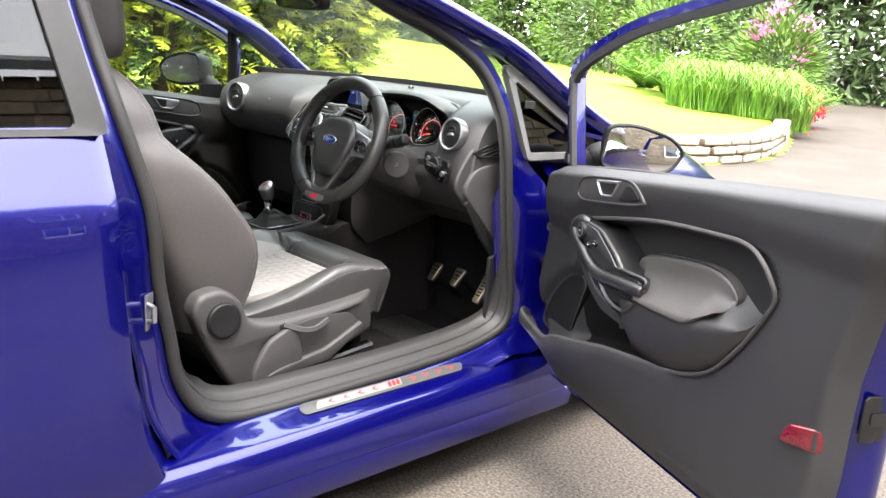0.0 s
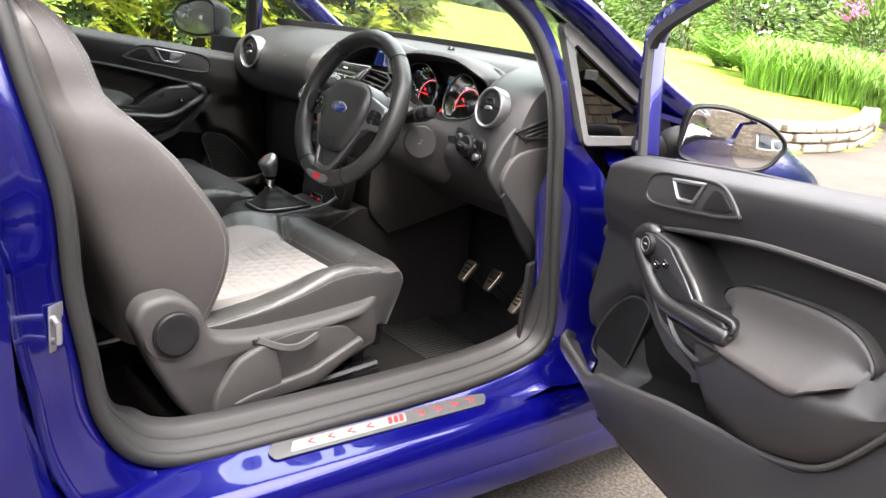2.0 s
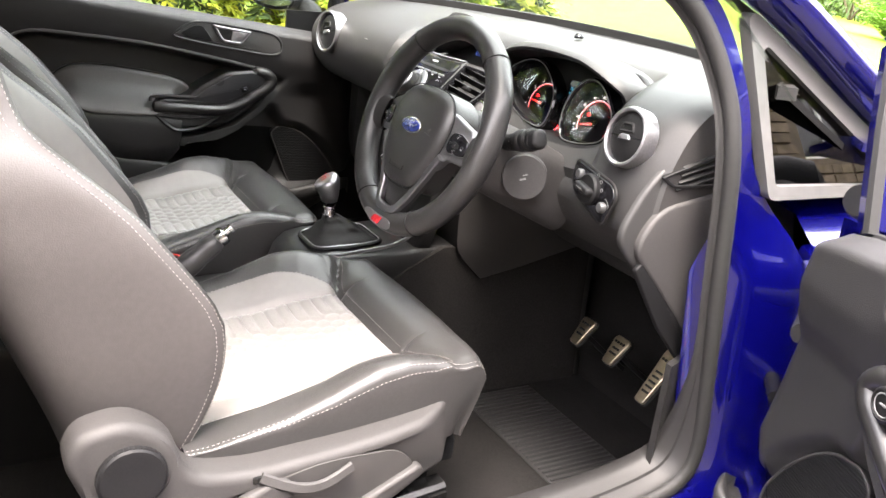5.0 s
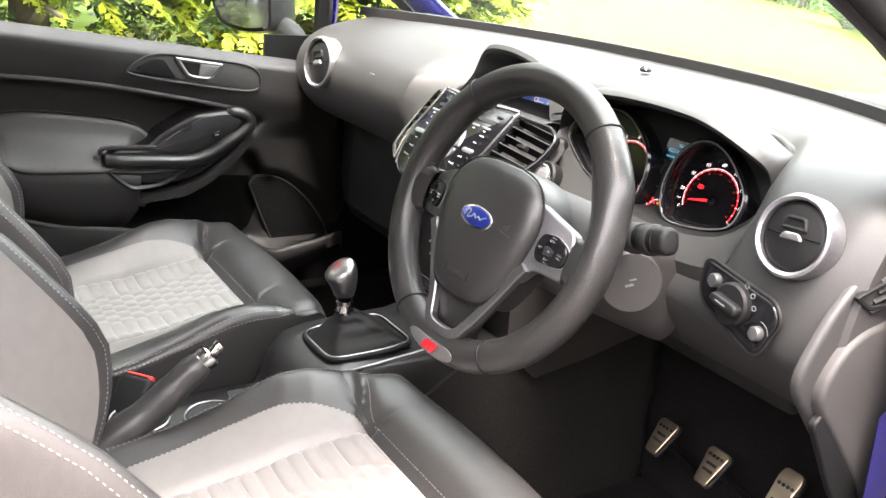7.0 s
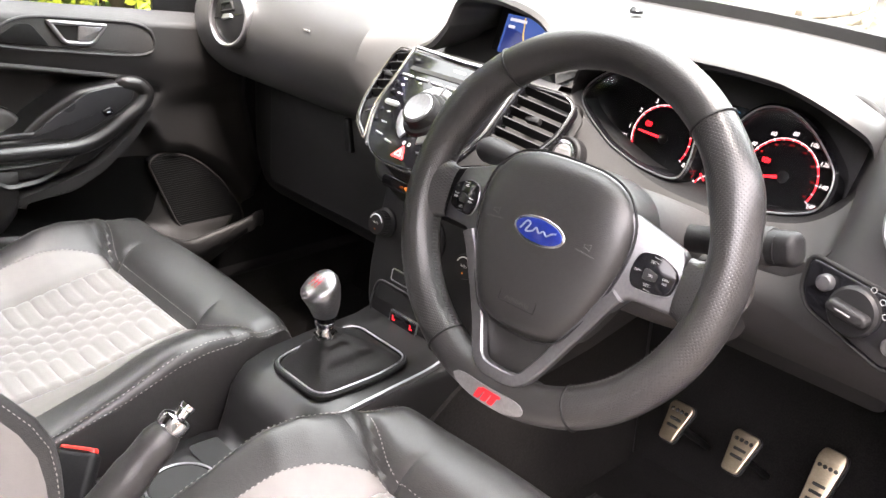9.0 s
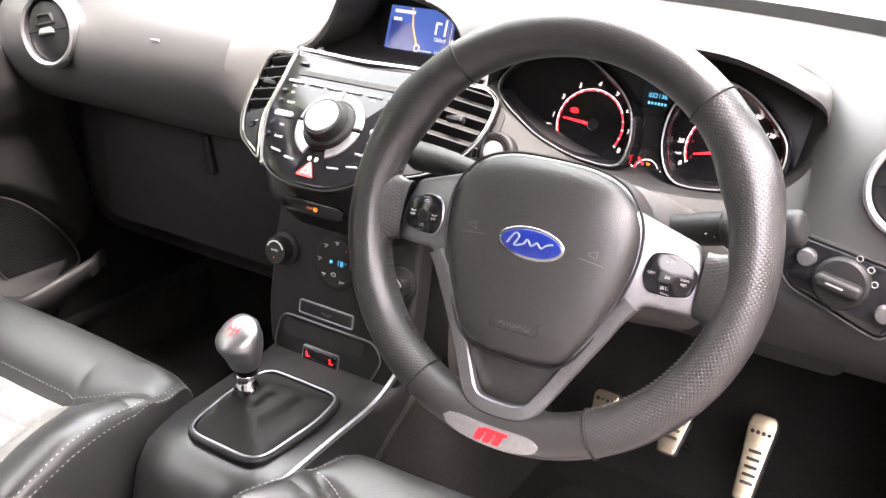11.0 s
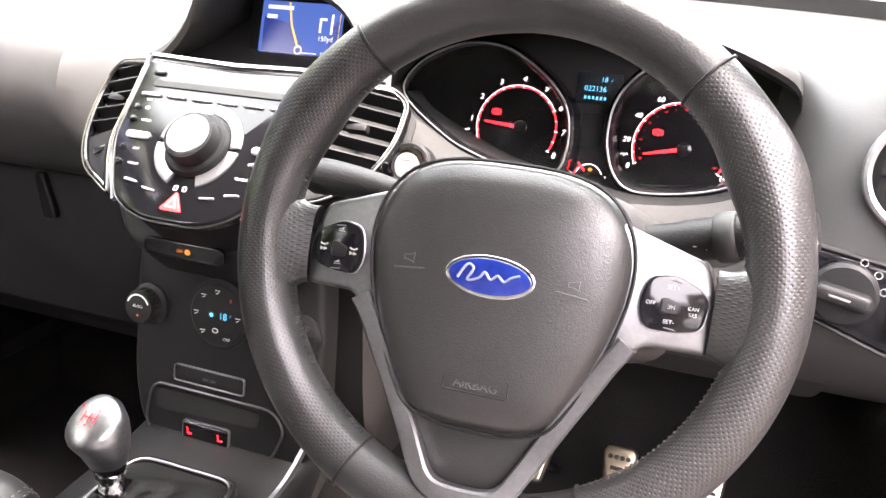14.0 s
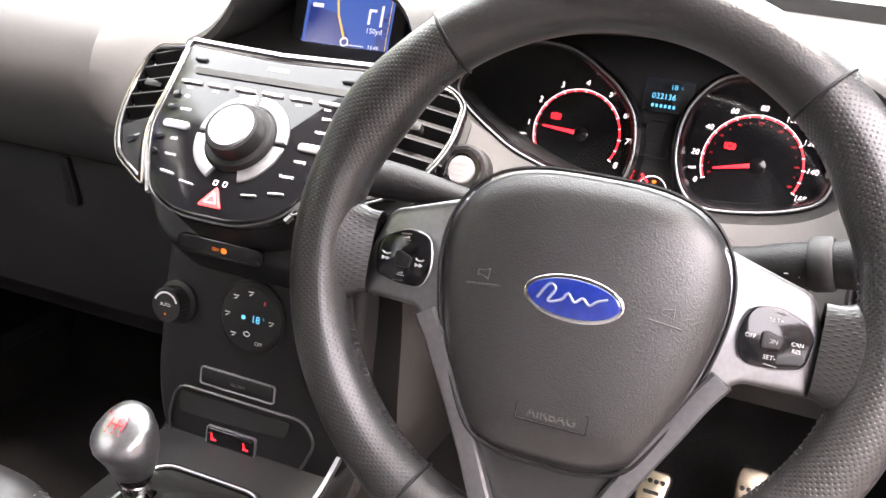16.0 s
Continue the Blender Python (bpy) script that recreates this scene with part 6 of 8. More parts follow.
part("climate_marks", xf(join(*[xf(join(box(.006, .0009, .0003, .0001, (0, .0012, 0)), box(.004, .0009, .0003, .0001, (0, -.0012, 0), (0, 0, 30))), Matrix.Translation((-.004 + .0235 * math.cos(a), .024 + .0235 * math.sin(a), .0075))) for a in (.0, 1.57, 2.3, 3.14, 4.0)], xf(ring2(ell(.0035, .0025, 12), .0008, .0003, .0001), Matrix.Translation((-.005, .009, .0075)))), FM), WHITE_INK, fp)
part("climate_red_mark", xf(box(.0022, .0036, .0003, .0001), FM @ Matrix.Translation((.011, .041, .0076))), RED, fp)
for s in (-1, 1):
    km = FM @ Matrix.Translation((s * .086, .020, 0))
    kb = part("rotary_knob", xf(lathe([(.021, 0), (.021, .004), (.0165, .006), (.0165, .018), (.0155, .020), (.001, .0205)], 36), km), DEEP, fp, "black rotary knob")
    part("knob_arc", xf(arc(0, 0, .0135, 20, 160, .0018, 14, .0206), km), WHITE_INK, kb)
    part("knob_word", text_geo("AUTO", .0042, km @ Matrix.Translation((0, .001, .0208)), 0), WHITE_INK, kb)
    part("knob_lamp", xf(([(px, py, .0208) for px, py in ell(.0012, .0012, 10, 0, -.008)], [tuple(range(10))]), km), GLOW_ORANGE, kb)
    part("knob_teeth", xf(join(*[xf(box(.0012, .002, .010, .0004, (.0166, 0, .012)), Matrix.Rotation(2 * math.pi * i / 24, 4, "Z")) for i in range(24)]), km), BLACK, kb)
bt = part("stability_button", xf(prism(rrect(.078, .014, .002), .003, .001), FM @ Matrix.Translation((-.014, -.0445, 0))), DEEP, fp, "wide black stability control button")
part("button_edge", xf(ring2(rrect(.082, .018, .003), .0011, .0028, .0003), FM @ Matrix.Translation((-.014, -.0445, 0))), SATIN, bt)
part("button_word", text_geo("ESC OFF", .0042, FM @ Matrix.Translation((-.012, -.0455, .0034)), 0), GREY_INK, bt)
# tray opening with heated seat switches
# rim in brighter metal, standing in for the highlight along the tray edge
part("tray_rim_glint", xf(tube([(x, y, .002) for x, y in rpoly([(-.080, -.060), (.060, -.060), (.074, -.078), (.060, -.112), (.030, -.128), (-.050, -.132), (-.078, -.120), (-.088, -.100)], .014, 4)], .0014, 6, closed=True), FM), DIM_EDGE, fp)
# no hollow here: a flat black sheet paints the shade of the tray
part("tray_shade", xf(prism(rpoly([(-.076, -.066), (.046, -.066), (.042, -.083), (-.076, -.088)], .006), .0012), FM @ Matrix.Translation((0, 0, .0002))), plain("tray_shade_black", (.002, .002, .002), .8), fp, "tray opening, a flat black sheet painting its shade")
hb = part("heated_seat_switch", xf(prism(rrect(.052, .0165, .002), .004, .0012), FM @ Matrix.Translation((-.015, -.1015, 0))), GLOSSY, fp, "heated seat switches with red marks")
part("switch_rim", xf(ring2(rrect(.055, .0195, .003), .0009, .0032, .0002), FM @ Matrix.Translation((-.015, -.1015, 0))), SATIN, hb)
for s in (-1, 1):
    part("seat_mark", xf(join(box(.0016, .006, .0003, .0001, (-.002, 0, 0), (0, 0, 15)), box(.006, .0016, .0003, .0001, (0, -.003, 0))), FM @ Matrix.Translation((-.015 + s * .018, -.1015, .0042))), GLOW_RED, hb)
# passenger airbag lamp strip above the dials
AM = basis((.002, .136, .7475), (0, -.92, .1), (1, 0, 0))
al = part("airbag_lamp_strip", xf(prism(rrect(.085, .016, .006), .004, .0015), AM), GLOSSY, fp)
part("airbag_lamp", join(text_geo("ON", .0042, AM @ Matrix.Translation((-.003, 0, .0044)), 0), xf(([(px, py, .0044) for px, py in ell(.0032, .0026, 12, .0055, 0)], [tuple(range(12))]), AM)), GLOW_ORANGE, al, "orange airbag lamp")
part("stack_neck", xf(prism(rrect(.19, .05, .01), .04, .006), basis((KX, .225, .752), (0, -1, -.1), (1, 0, 0))), DEEP, console)


# tunnel body: sections from the bulkhead to the rear
def tunnel_row(y):
    top = float(np.interp(y, (-.62, -.40, -.27, -.125, -.108, -.094, -.078, -.055, -.02, .13, .16, .30), (.42, .43, .445, .452, .457, .480, .510, .527, .533, .534, .54, .54)))
    w = float(np.interp(y, (-.62, -.13, -.108, -.094, -.075, -.05, .0, .05, .15, .30), (.085, .085, .068, .074, .084, .091, .096, .100, .104, .108)))
    return [(KX + a * w, y, z) for a, z in ((-1.15, .19), (-1.08, .32), (-1.02, top - .03), (-.97, top - .010), (-.88, top), (-.4, top), (0, top), (.4, top), (.88, top), (.97, top - .010), (1.02, top - .03), (1.08, .32), (1.15, .19))]


part("tunnel_cover", grid([tunnel_row(y) for y in (-.62, -.5, -.4, -.3, -.2, -.125, -.116, -.108, -.101, -.094, -.086, -.078, -.066, -.055, -.04, -.02, 0, .05, .10, .13, .15, .18, .30, .45, .60)]), GLOSS_CONSOLE, console, "black moulded tunnel cover", 75)
for s in (-1, 1):
    sidep = [[(KX + s * (.116 + .016 * k * (1 - j) - .004 * j), .06 + .52 * k, .20 + (.25 + .09 * min(1, k * 4)) * j) for j in np.linspace(0, 1, 6)] for k in np.linspace(0, 1, 8)]
    # carpet colour raised above the floor's, standing in for light from the door
    part("console_side", sheet(sidep, .012, (-s, 0, 0)), shader("door_lit_tunnel_carpet", (.022, .0204, .0195), (.013, .012, .0115), .95, 0, 300, 4, .6, 700, "noise", .03, .2, 9, spec=.1), console, "carpeted console side, lightened as if lit from the door")
    if s < 0:
        continue
    edge = catmull([(KX + s * .092, -.055, .530), (KX + s * .098, .03, .541), (KX + s * .105, .10, .553), (KX + s * .108, .140, .575)], 5)
    part("console_edge", sweep(edge, [(-.002, -.003), (.002, -.003), (.002, .003), (-.002, .003)], (0, -.3, 1)), SATIN, console, "thin silver edge strip")
# gear surround and gaiter
gr = rpoly([(-.056, -.075), (.056, -.075), (.066, .02), (.058, .072), (-.058, .072), (-.066, .02)], [.03, .03, .04, .03, .03, .04], 5)
GM = basis((KX + .006, .030, .537), (0, -.06, 1), (1, 0, 0))
part("gaiter_frame", xf(ring2(gr, .007, .006, .002), GM), BLACK, console)
part("gaiter_trim", xf(tube([(x, y, .006) for x, y in offset(gr if area2(gr) > 0 else gr[::-1], .006)], .0013, 6, closed=True), GM), SATIN, console, "thin silver ring round the gaiter")
gi = offset(gr if area2(gr) > 0 else gr[::-1], .008)
rows = []
for k in np.linspace(0, 1, 16):
    s = (1 - k) ** 2.1
    fold = .0035 * math.sin(k * 22) * (1 - k)
    rows.append([((x * (.20 + .80 * s)) * (1 + .08 * math.sin(6 * math.atan2(y, x) + 9 * k) * k * (1 - k) * 4) + fold * (1 if x > 0 else -1), (y * (.20 + .80 * s)) * (1 + .06 * math.cos(5 * math.atan2(y, x)) * k * (1 - k) * 4) - .022 * k, .003 + .050 * k + .010 * math.sin(math.pi * k)) for x, y in gi])
part("gear_gaiter", xf(grid(rows, closed_u=True), GM), shader("thin_black_gaiter_leather", (.010, .0095, .0095), (.007, .007, .007), .55, bump=.3, bump_scale=600, bump_kind="voronoi", spec=.22), console, "creased black leather gear gaiter", 70)
part("gear_collar", xf(lathe([(.0115, .045), (.0125, .050), (.0115, .056), (.010, .058), (.010, .064), (.0125, .066), (.0125, .070), (.009, .074), (.007, .10)], 24), GM @ Matrix.Translation((0, -.022, 0))), CHROME, console, "chrome gear lever collar")
kn = []
for z, rx, ry, dy in ((.070, .008, .008, 0), (.075, .014, .013, 0), (.085, .0185, .017, -.001), (.098, .0235, .021, -.002), (.110, .0275, .0245, -.004), (.120, .029, .0265, -.006), (.128, .0275, .026, -.008), (.134, .022, .022, -.010), (.1365, .013, .013, -.011), (.137, .002, .002, -.011)):
    kn.append([(rx * math.cos(a), ry * math.sin(a) + dy, z) for a in np.linspace(0, 2 * math.pi, 25)[:-1]])
kn = [[(x, y, z + .5 * (y + .011) * max(0, min(1, (z - .104) / .030))) for x, y, z in r] for r in kn]
KM = GM @ Matrix.Translation((0.001, -.022, .066)) @ Matrix.Diagonal((.84, .88, .92, 1)) @ Matrix.Translation((0, 0, -.070))
gk = part("gear_knob", xf(grid(kn[:3], closed_u=True), KM), GLOSSY, console, "black and polished metal gear knob")
part("knob_cap", xf(grid(kn[2:], closed_u=True, cap=True), KM), shader("brushed_knob_metal", (.27, .27, .28), (.23, .23, .24), .33, .95, 300, 3, rough_var=.06), gk, "polished metal knob top", 80)
gp = KM @ Matrix.Translation((0, -.0125, .1376)) @ Matrix.Rotation(.46, 4, "X") @ Matrix.Diagonal((1.15, 1.0, 1, 1))
part("shift_pattern", xf(join(*[box(.0012, .010, .0006, .0002, (x, 0, .0002)) for x in (-.006, 0, .006)], box(.013, .0012, .0006, .0002, (0, 0, .0002)), *[text_geo(c, .0042, Matrix.Translation((x, y, .0004)), .0002) for c, x, y in (("1", -.006, .008), ("3", 0, .008), ("5", .006, .008), ("2", -.006, -.008), ("4", 0, -.008), ("6", .006, -.008), ("R", -.011, .008))]), gp), RED, gk, "red shift pattern")
# cup holders behind the lever, side rims
for x, y in ((KX + .012, -.195), (KX - .02, -.29)):
    part("cup_holder", join(xf(lathe([(.042, .002), (.0385, .0035), (.0365, .0), (.036, -.05)], 36), pose(x, y, .455)), xf(([(px, py, .0) for px, py in ell(.036, .036, 24)], [tuple(range(24))]), pose(x, y, .458))), BLACK, console, "round black cup holder")
    part("cup_rim", xf(tube([(px, py, .0) for px, py in ell(.0400, .0400, 36)], .0016, 6, closed=True), pose(x, y, .4588)), SATIN, console, "thin satin cup holder rim")
    # black disc across the top, in place of the shaded hollow
    part("cup_shade", xf(([(px, py, .0) for px, py in ell(.0362, .0362, 24)], [tuple(range(24))]), pose(x, y, .4592)), plain("well_shade_black", (.003, .003, .003), .7), console)
part("console_tray", xf(prism(rpoly([(-.055, -.05), (.05, -.05), (.055, .035), (-.045, .035)], .012), .001), pose(KX, -.105, .4535)), plain("tray_floor", (.004, .004, .004), .8), console)
for s in (1,):
    part("console_strip", sweep([(KX + s * .083, -.40, .437), (KX + s * .083, -.25, .452), (KX + s * .088, -.07, .466)], [(-.004, -.002), (.004, -.002), (.004, .003), (-.004, .003)], (0, 0, 1)), BLACK, console)
# handbrake
hl = catmull([(.052, -.42, .435), (.052, -.36, .462), (.052, -.30, .497), (.0515, -.255, .535), (.051, -.222, .563)], 5)
hbk = part("handbrake", tube(hl, [.026] * 5 + [.024] * 5 + [.022] * 5 + [.020] * 4 + [.018, .0155], 16), LEATHER, console, "black leather handbrake lever")
dir_ = Vector((0, .76, .65)).normalized()
m = basis((.051, -.218, .566), dir_, (1, 0, 0))
part("handbrake_tip", xf(lathe([(.0160, -.004), (.0175, .003), (.0168, .010), (.0130, .013), (.0075, .014), (.0075, .021), (.0090, .0225), (.0090, .028), (.001, .029)], 24), m), CHROME, hbk, "chrome handbrake release button")
part("handbrake_boot", grid([[Vector((.052, -.385, .44)) + Vector((a, b, k * .035)) * 1 for a, b in rrect(.075 - .035 * k, .11 - .06 * k, .015, 4)] for k in (0, .3, .6, 1)], closed_u=True), LEATHER, console)

# belt buckles between the seats
def buckle(x, y, z, rz):
    b = thing("belt_buckle", "black seat belt buckle with a red release button", "belt buckle", "belt buckles")
    m = pose(x, y, z, -42, 0, rz)
    part("buckle_body", xf(prism(rrect(.052, .024, .008), .085, .007), m @ Matrix.Translation((0, 0, -.065))), BLACK, b)
    part("release_button", xf(prism(rrect(.042, .014, .004), .007, .003), m @ Matrix.Translation((0, .002, .018))), RED_PLASTIC, b, "red release button")
    part("buckle_slot", xf(prism(rrect(.034, .003, .001), .001), m @ Matrix.Translation((0, -.008, .0198))), DEEP, b)
    part("buckle_stem", tube([m @ Vector((0, 0, -.06)), m @ Vector((0, -.02, -.10)), Vector((x, y - .08, z - .15))], .010, 8), BLACK, b)


buckle(-.055, -.285, .478, 40)
buckle(.105, -.365, .455, 40)

# ---- pedals and mat ----
def pedal(x, y, z, w, h, label):
    p = thing("pedal", label, "pedal", "foot pedals")
    m = basis((x, y, z), (0, -.80, .60), (1, 0, 0))
    o = rpoly([(-w * .36, -h * .50), (w * .30, -h * .50), (w * .46, h * .10), (w * .54, h * .40), (w * .42, h * .50), (-w * .42, h * .50), (-w * .54, h * .38), (-w * .46, h * .05)], .006, 3)
    part("pedal_face", xf(prism(o, .007, .0025), m), ALLOY, p, "brushed alloy pedal face")
    n = max(2, int(h / .020))
    for i in range(4):
        part("pedal_stud", xf(prism(ell(.0030, .0030, 10, i * .0075 - .0112, h * .28), .009, .001), m), RUBBER, p)
    for j in range(n - 1):
        part("pedal_bar", xf(prism(rrect(w * .50, .0045, .0015, cy=h * .06 - j * .011), .0085, .001), m), RUBBER, p)
    part("pedal_back", xf(prism(offset(o if area2(o) > 0 else o[::-1], -.002), .006, .002), m @ Matrix.Translation((0, 0, -.006))), RUBBER, p)
    part("pedal_arm", tube([tuple(m @ Vector((0, .0, -.006))), (x, y + .06, z - .050), (x, y + .13, z - .105)], .006, 8), DEEP, p)


pedal(.252, .49, .380, .036, .062, "brushed alloy clutch pedal on a black arm")
pedal(.357, .49, .386, .038, .062, "brushed alloy brake pedal on a black arm")
pedal(.468, .50, .385, .036, .120, "long brushed alloy accelerator pedal")
mat_ = thing("floor_mat", "black carpet floor mat with a ribbed rubber heel pad", "floor mat")
part("mat_carpet", xf(prism(rpoly([(-.19, -.24), (.24, -.24), (.25, .30), (-.15, .32)], .05, 5), .010, .004), pose(.345, .20, .205)), CARPET, mat_)
part("heel_pad", xf(prism(rpoly([(-.16, -.09), (.17, -.09), (.15, .085), (-.16, .085)], .02), .004, .002), pose(.325, .355, .214)), RUBBER, mat_, "ribbed rubber heel pad")
for i in range(25):
    part("heel_rib", box(.0066, .165, .007, .002, (.172 + i * .0128, .353, .220)), RUBBER, mat_)

# ---- doors ----
def fit_map(O, d, n, ks=1.0):
    O, d, n = Vector(O), Vector(d), Vector(n)

    def f(s, nn, z):
        return tuple(O + d * (s * ks) + n * nn + Vector((0, 0, z)))
    return f


# the dished insert inside the shoulder line of the door card, and the open space of its map pocket
INSERT = [(.395, .722), (.47, .745), (.60, .772), (.763, .800), (.924, .814), (1.005, .816), (1.050, .797), (1.076, .764), (1.080, .742), (1.068, .715), (1.021, .644), (.963, .578), (.915, .546), (.844, .521), (.74, .50), (.70, .54), (.60, .59), (.50, .63), (.43, .68)]
POCKET = [(.20, .46), (.25, .535), (.34, .600), (.395, .615), (.43, .66), (.50, .63), (.60, .59), (.70, .55), (.745, .51), (.66, .47), (.54, .44), (.40, .41), (.29, .385), (.20, .395)]


def inside_by(o, x, y):
    """How deep a point lies inside an outline; negative outside."""
    P = np.array(o)
    Q = np.roll(P, -1, 0)
    d = Q - P
    t = np.clip(((x - P[:, 0]) * d[:, 0] + (y - P[:, 1]) * d[:, 1]) / (d ** 2).sum(1), 0, 1)
    r = float(np.min(np.hypot(x - P[:, 0] - t * d[:, 0], y - P[:, 1] - t * d[:, 1])))
    hit = ((P[:, 1] > y) != (Q[:, 1] > y)) & (x < P[:, 0] + (y - P[:, 1]) * d[:, 0] / np.where(d[:, 1] == 0, 1e-9, d[:, 1]))
    return r if int(hit.sum()) % 2 else -r


def door_card(f, door, opened):
    """The inner side of a front door: f maps (along, inwards, up)."""
    def flat(o, n0, h, b=.003, seg=3, dish=0.0):
        g = prism(o, h, b, seg, dish)
        return ([f(x, n0 + z, y) for x, y, z in g[0]], g[1])

    def band(o, w, n0, h, b):
        g = ring2(o, w, h, b)
        return ([f(x, n0 + z, y) for x, y, z in g[0]], g[1])

    def bead(pts, n0, r, closed=False):
        return tube([f(s, n0, z) for s, z in pts], r, 8, closed=closed)

    ccw = lambda o: o if area2(o) > 0 else o[::-1]
    ease = lambda k: (lambda t: t * t * (3 - 2 * t))(max(0.0, min(1.0, k)))
    ins, pkt = catmull(INSERT, 3, True), catmull(POCKET, 3, True)
    front = lambda z: float(np.interp(z, (.31, .40, .47, .53, .60, .68, .832), (.40, .27, .20, .178, .196, .213, .252)))
    rear = lambda z: float(np.interp(z, (.31, .50, .57, .66, .754, .935), (1.215, 1.236, 1.236, 1.240, 1.258, 1.310)))
    top = lambda s: float(np.interp(s, (.20, .26, .32, .90, 1.30), (.800, .829, .842, .905, .942)))
    nu, nv = 132, 84
    grid_pts, inside = [], []
    for j in range(nv + 1):
        row, deep = [], []
        for i in range(nu + 1):
            k = j / nv
            s = .25 + 1.0 * i / nu
            z = .312 + (top(s) - .312) * k
            s = front(z) + (rear(z) - front(z)) * i / nu
            z = .312 + (top(s) - .312) * k
            di, dp_ = inside_by(ins, s, z), inside_by(pkt, s, z)
            shoulder = .016 * ease((z - (.70 + .10 * ease((s - .3) / .6))) / .07)
            nn = .100 + shoulder - (.040 + shoulder) * ease(di / .020) * ease((s - .38) / .12) - .055 * ease(dp_ / .03) * (.38 + .62 * ease((s - .38) / .07)) - .018 * ease((.72 - z) / .05) * ease((.46 - s) / .12) * ease((z - .42) / .04)
            nn -= .040 * ease((k - .955) / .045) ** 2 + .035 * ease((i - nu + 5) / 5) ** 2 + .020 * ease((4 - i) / 4) ** 2 + .018 * ease((.05 - k) / .05)
            row.append(f(s, nn, z))
            deep.append(di)
        grid_pts.append(row)
        inside.append(deep)
    whole = grid(grid_pts)
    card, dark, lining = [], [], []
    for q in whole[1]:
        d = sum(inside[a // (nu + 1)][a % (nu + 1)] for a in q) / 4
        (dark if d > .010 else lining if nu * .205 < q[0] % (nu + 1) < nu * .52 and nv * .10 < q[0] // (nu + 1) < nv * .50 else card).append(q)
    part("door_card", (whole[0], card), DOOR_TRIM, door, "charcoal moulded door card", 60)
    part("insert_panel", (whole[0], dark), INSERT_BLACK, door, "black dished door insert", 60)
    # faces inside the pocket blackened to stand in for the shade there
    part("pocket_shade_lining", (whole[0], lining), POCKET_SHADE, door, "inside of the map pocket, blackened in place of shade", 60)
    line = catmull(INSERT[1:15], 5)
    part("insert_bead", tube([f(s, .104 + .012 * ease((z - .72) / .08), z) for s, z in line], .0045, 8), TRIM, door, "raised edge round the insert")
    # handle in its surround
    hz = [(.423, .797), (.430, .824), (.462, .840), (.530, .849), (.600, .857), (.640, .857), (.668, .846), (.693, .826), (.689, .819), (.640, .808), (.560, .796), (.470, .784), (.436, .785)]
    ho = ccw(catmull(hz, 4, True))
    part("handle_surround", flat(ho, .107, .010, .004), TRIM, door, "grey handle surround")
    part("surround_bead", bead(offset(ho, .001), .117, .0030, True), DOOR_TRIM, door)
    po_ = ccw(rpoly([(.503, .8395), (.604, .8525), (.577, .811), (.530, .806)], [.006, .006, .010, .010], 4))
    # flat black sheet paints the shade of the finger hole
    part("handle_pocket_shade", flat(offset(po_, .004), .1170, .0016, .0005), plain("handle_shade_black", (.004, .004, .004), .6), door)
    part("pull_handle_rim", band(po_, .0065, .1165, .0065, .0022), SATIN, door, "satin silver inner door handle")
    lev = rpoly([(.511, .835), (.552, .840), (.556, .814), (.532, .811)], .004, 3)
    if not opened:
        part("release_lever", flat(lev, .1180, .0035, .0015), SATIN, door, "satin release lever")
    part("handle_grip_pad", flat(rpoly([(.625, .848), (.645, .848), (.678, .828), (.665, .820), (.598, .810)], .008), .1170, .0028, .0012), BLACK, door, "ribbed black grip pad")
    # armrest moulding below the pad, its rim sweeping up along the insert
    zt_ = lambda q: float(np.interp(q, (.675, .74, .89, .915, .95, 1.0, 1.03, 1.06, 1.085), (.618, .628, .636, .650, .656, .662, .674, .700, .742)))
    zb_ = lambda q: float(np.interp(q, (.675, .70, .75, .80, .844, .915, .963, 1.021, 1.07, 1.085), (.535, .505, .502, .510, .523, .548, .580, .646, .716, .742)))
    low = []
    for q in np.linspace(.675, 1.085, 46):
        zt, zb = zt_(q), zb_(q)
        h = zt - zb
        nn = .134 - .030 * ease((q - .90) / .17)
        low.append([f(q, .055, zt + min(.07, h * .8)), f(q, .066, zt + min(.05, h * .6)), f(q, nn - .028, zt + min(.022, h * .3)), f(q, nn - .008, zt + min(.006, h * .1)), f(q, nn, zt - min(.003, h * .1)), f(q, nn - .002, zt - h * .2), f(q, nn * .7 + .100 * .3, zt - h * .6), f(q, .1045, zb + min(.004, h * .1)), f(q, .090, zb)])
    low.insert(0, [f(.672, .060, z_) for z_ in (.66, .65, .64, .625, .615, .60, .57, .54, .535)])
    part("armrest_lower", grid(low), DOOR_TRIM, door, "charcoal moulding below the armrest", 70)
    # leather pad: steep against the insert, then sloping out to the rim
    tp = catmull([(.640, .672), (.652, .700), (.684, .716), (.724, .7245), (.79, .734), (.863, .741), (.915, .738), (.945, .726), (.965, .705), (.960, .682)], 6)
    bt_ = catmull([(.715, .650), (.722, .638), (.745, .631), (.790, .632), (.840, .634), (.880, .637), (.905, .645), (.925, .658), (.945, .670), (.956, .678)], 6)
    arm = []
    for (s0, z0), (s1, z1) in zip(tp, bt_):
        row = []
        for k, nn in ((0, .060), (.0, .073), (.03, .080), (.12, .083), (.30, .086), (.45, .094), (.60, .106), (.75, .120), (.88, .133), (.96, .1395), (1.0, .1385), (1.03, .132)):
            e = min(1.0, (s1 - .70) / .03, max(.15, (.985 - s1) / .08))
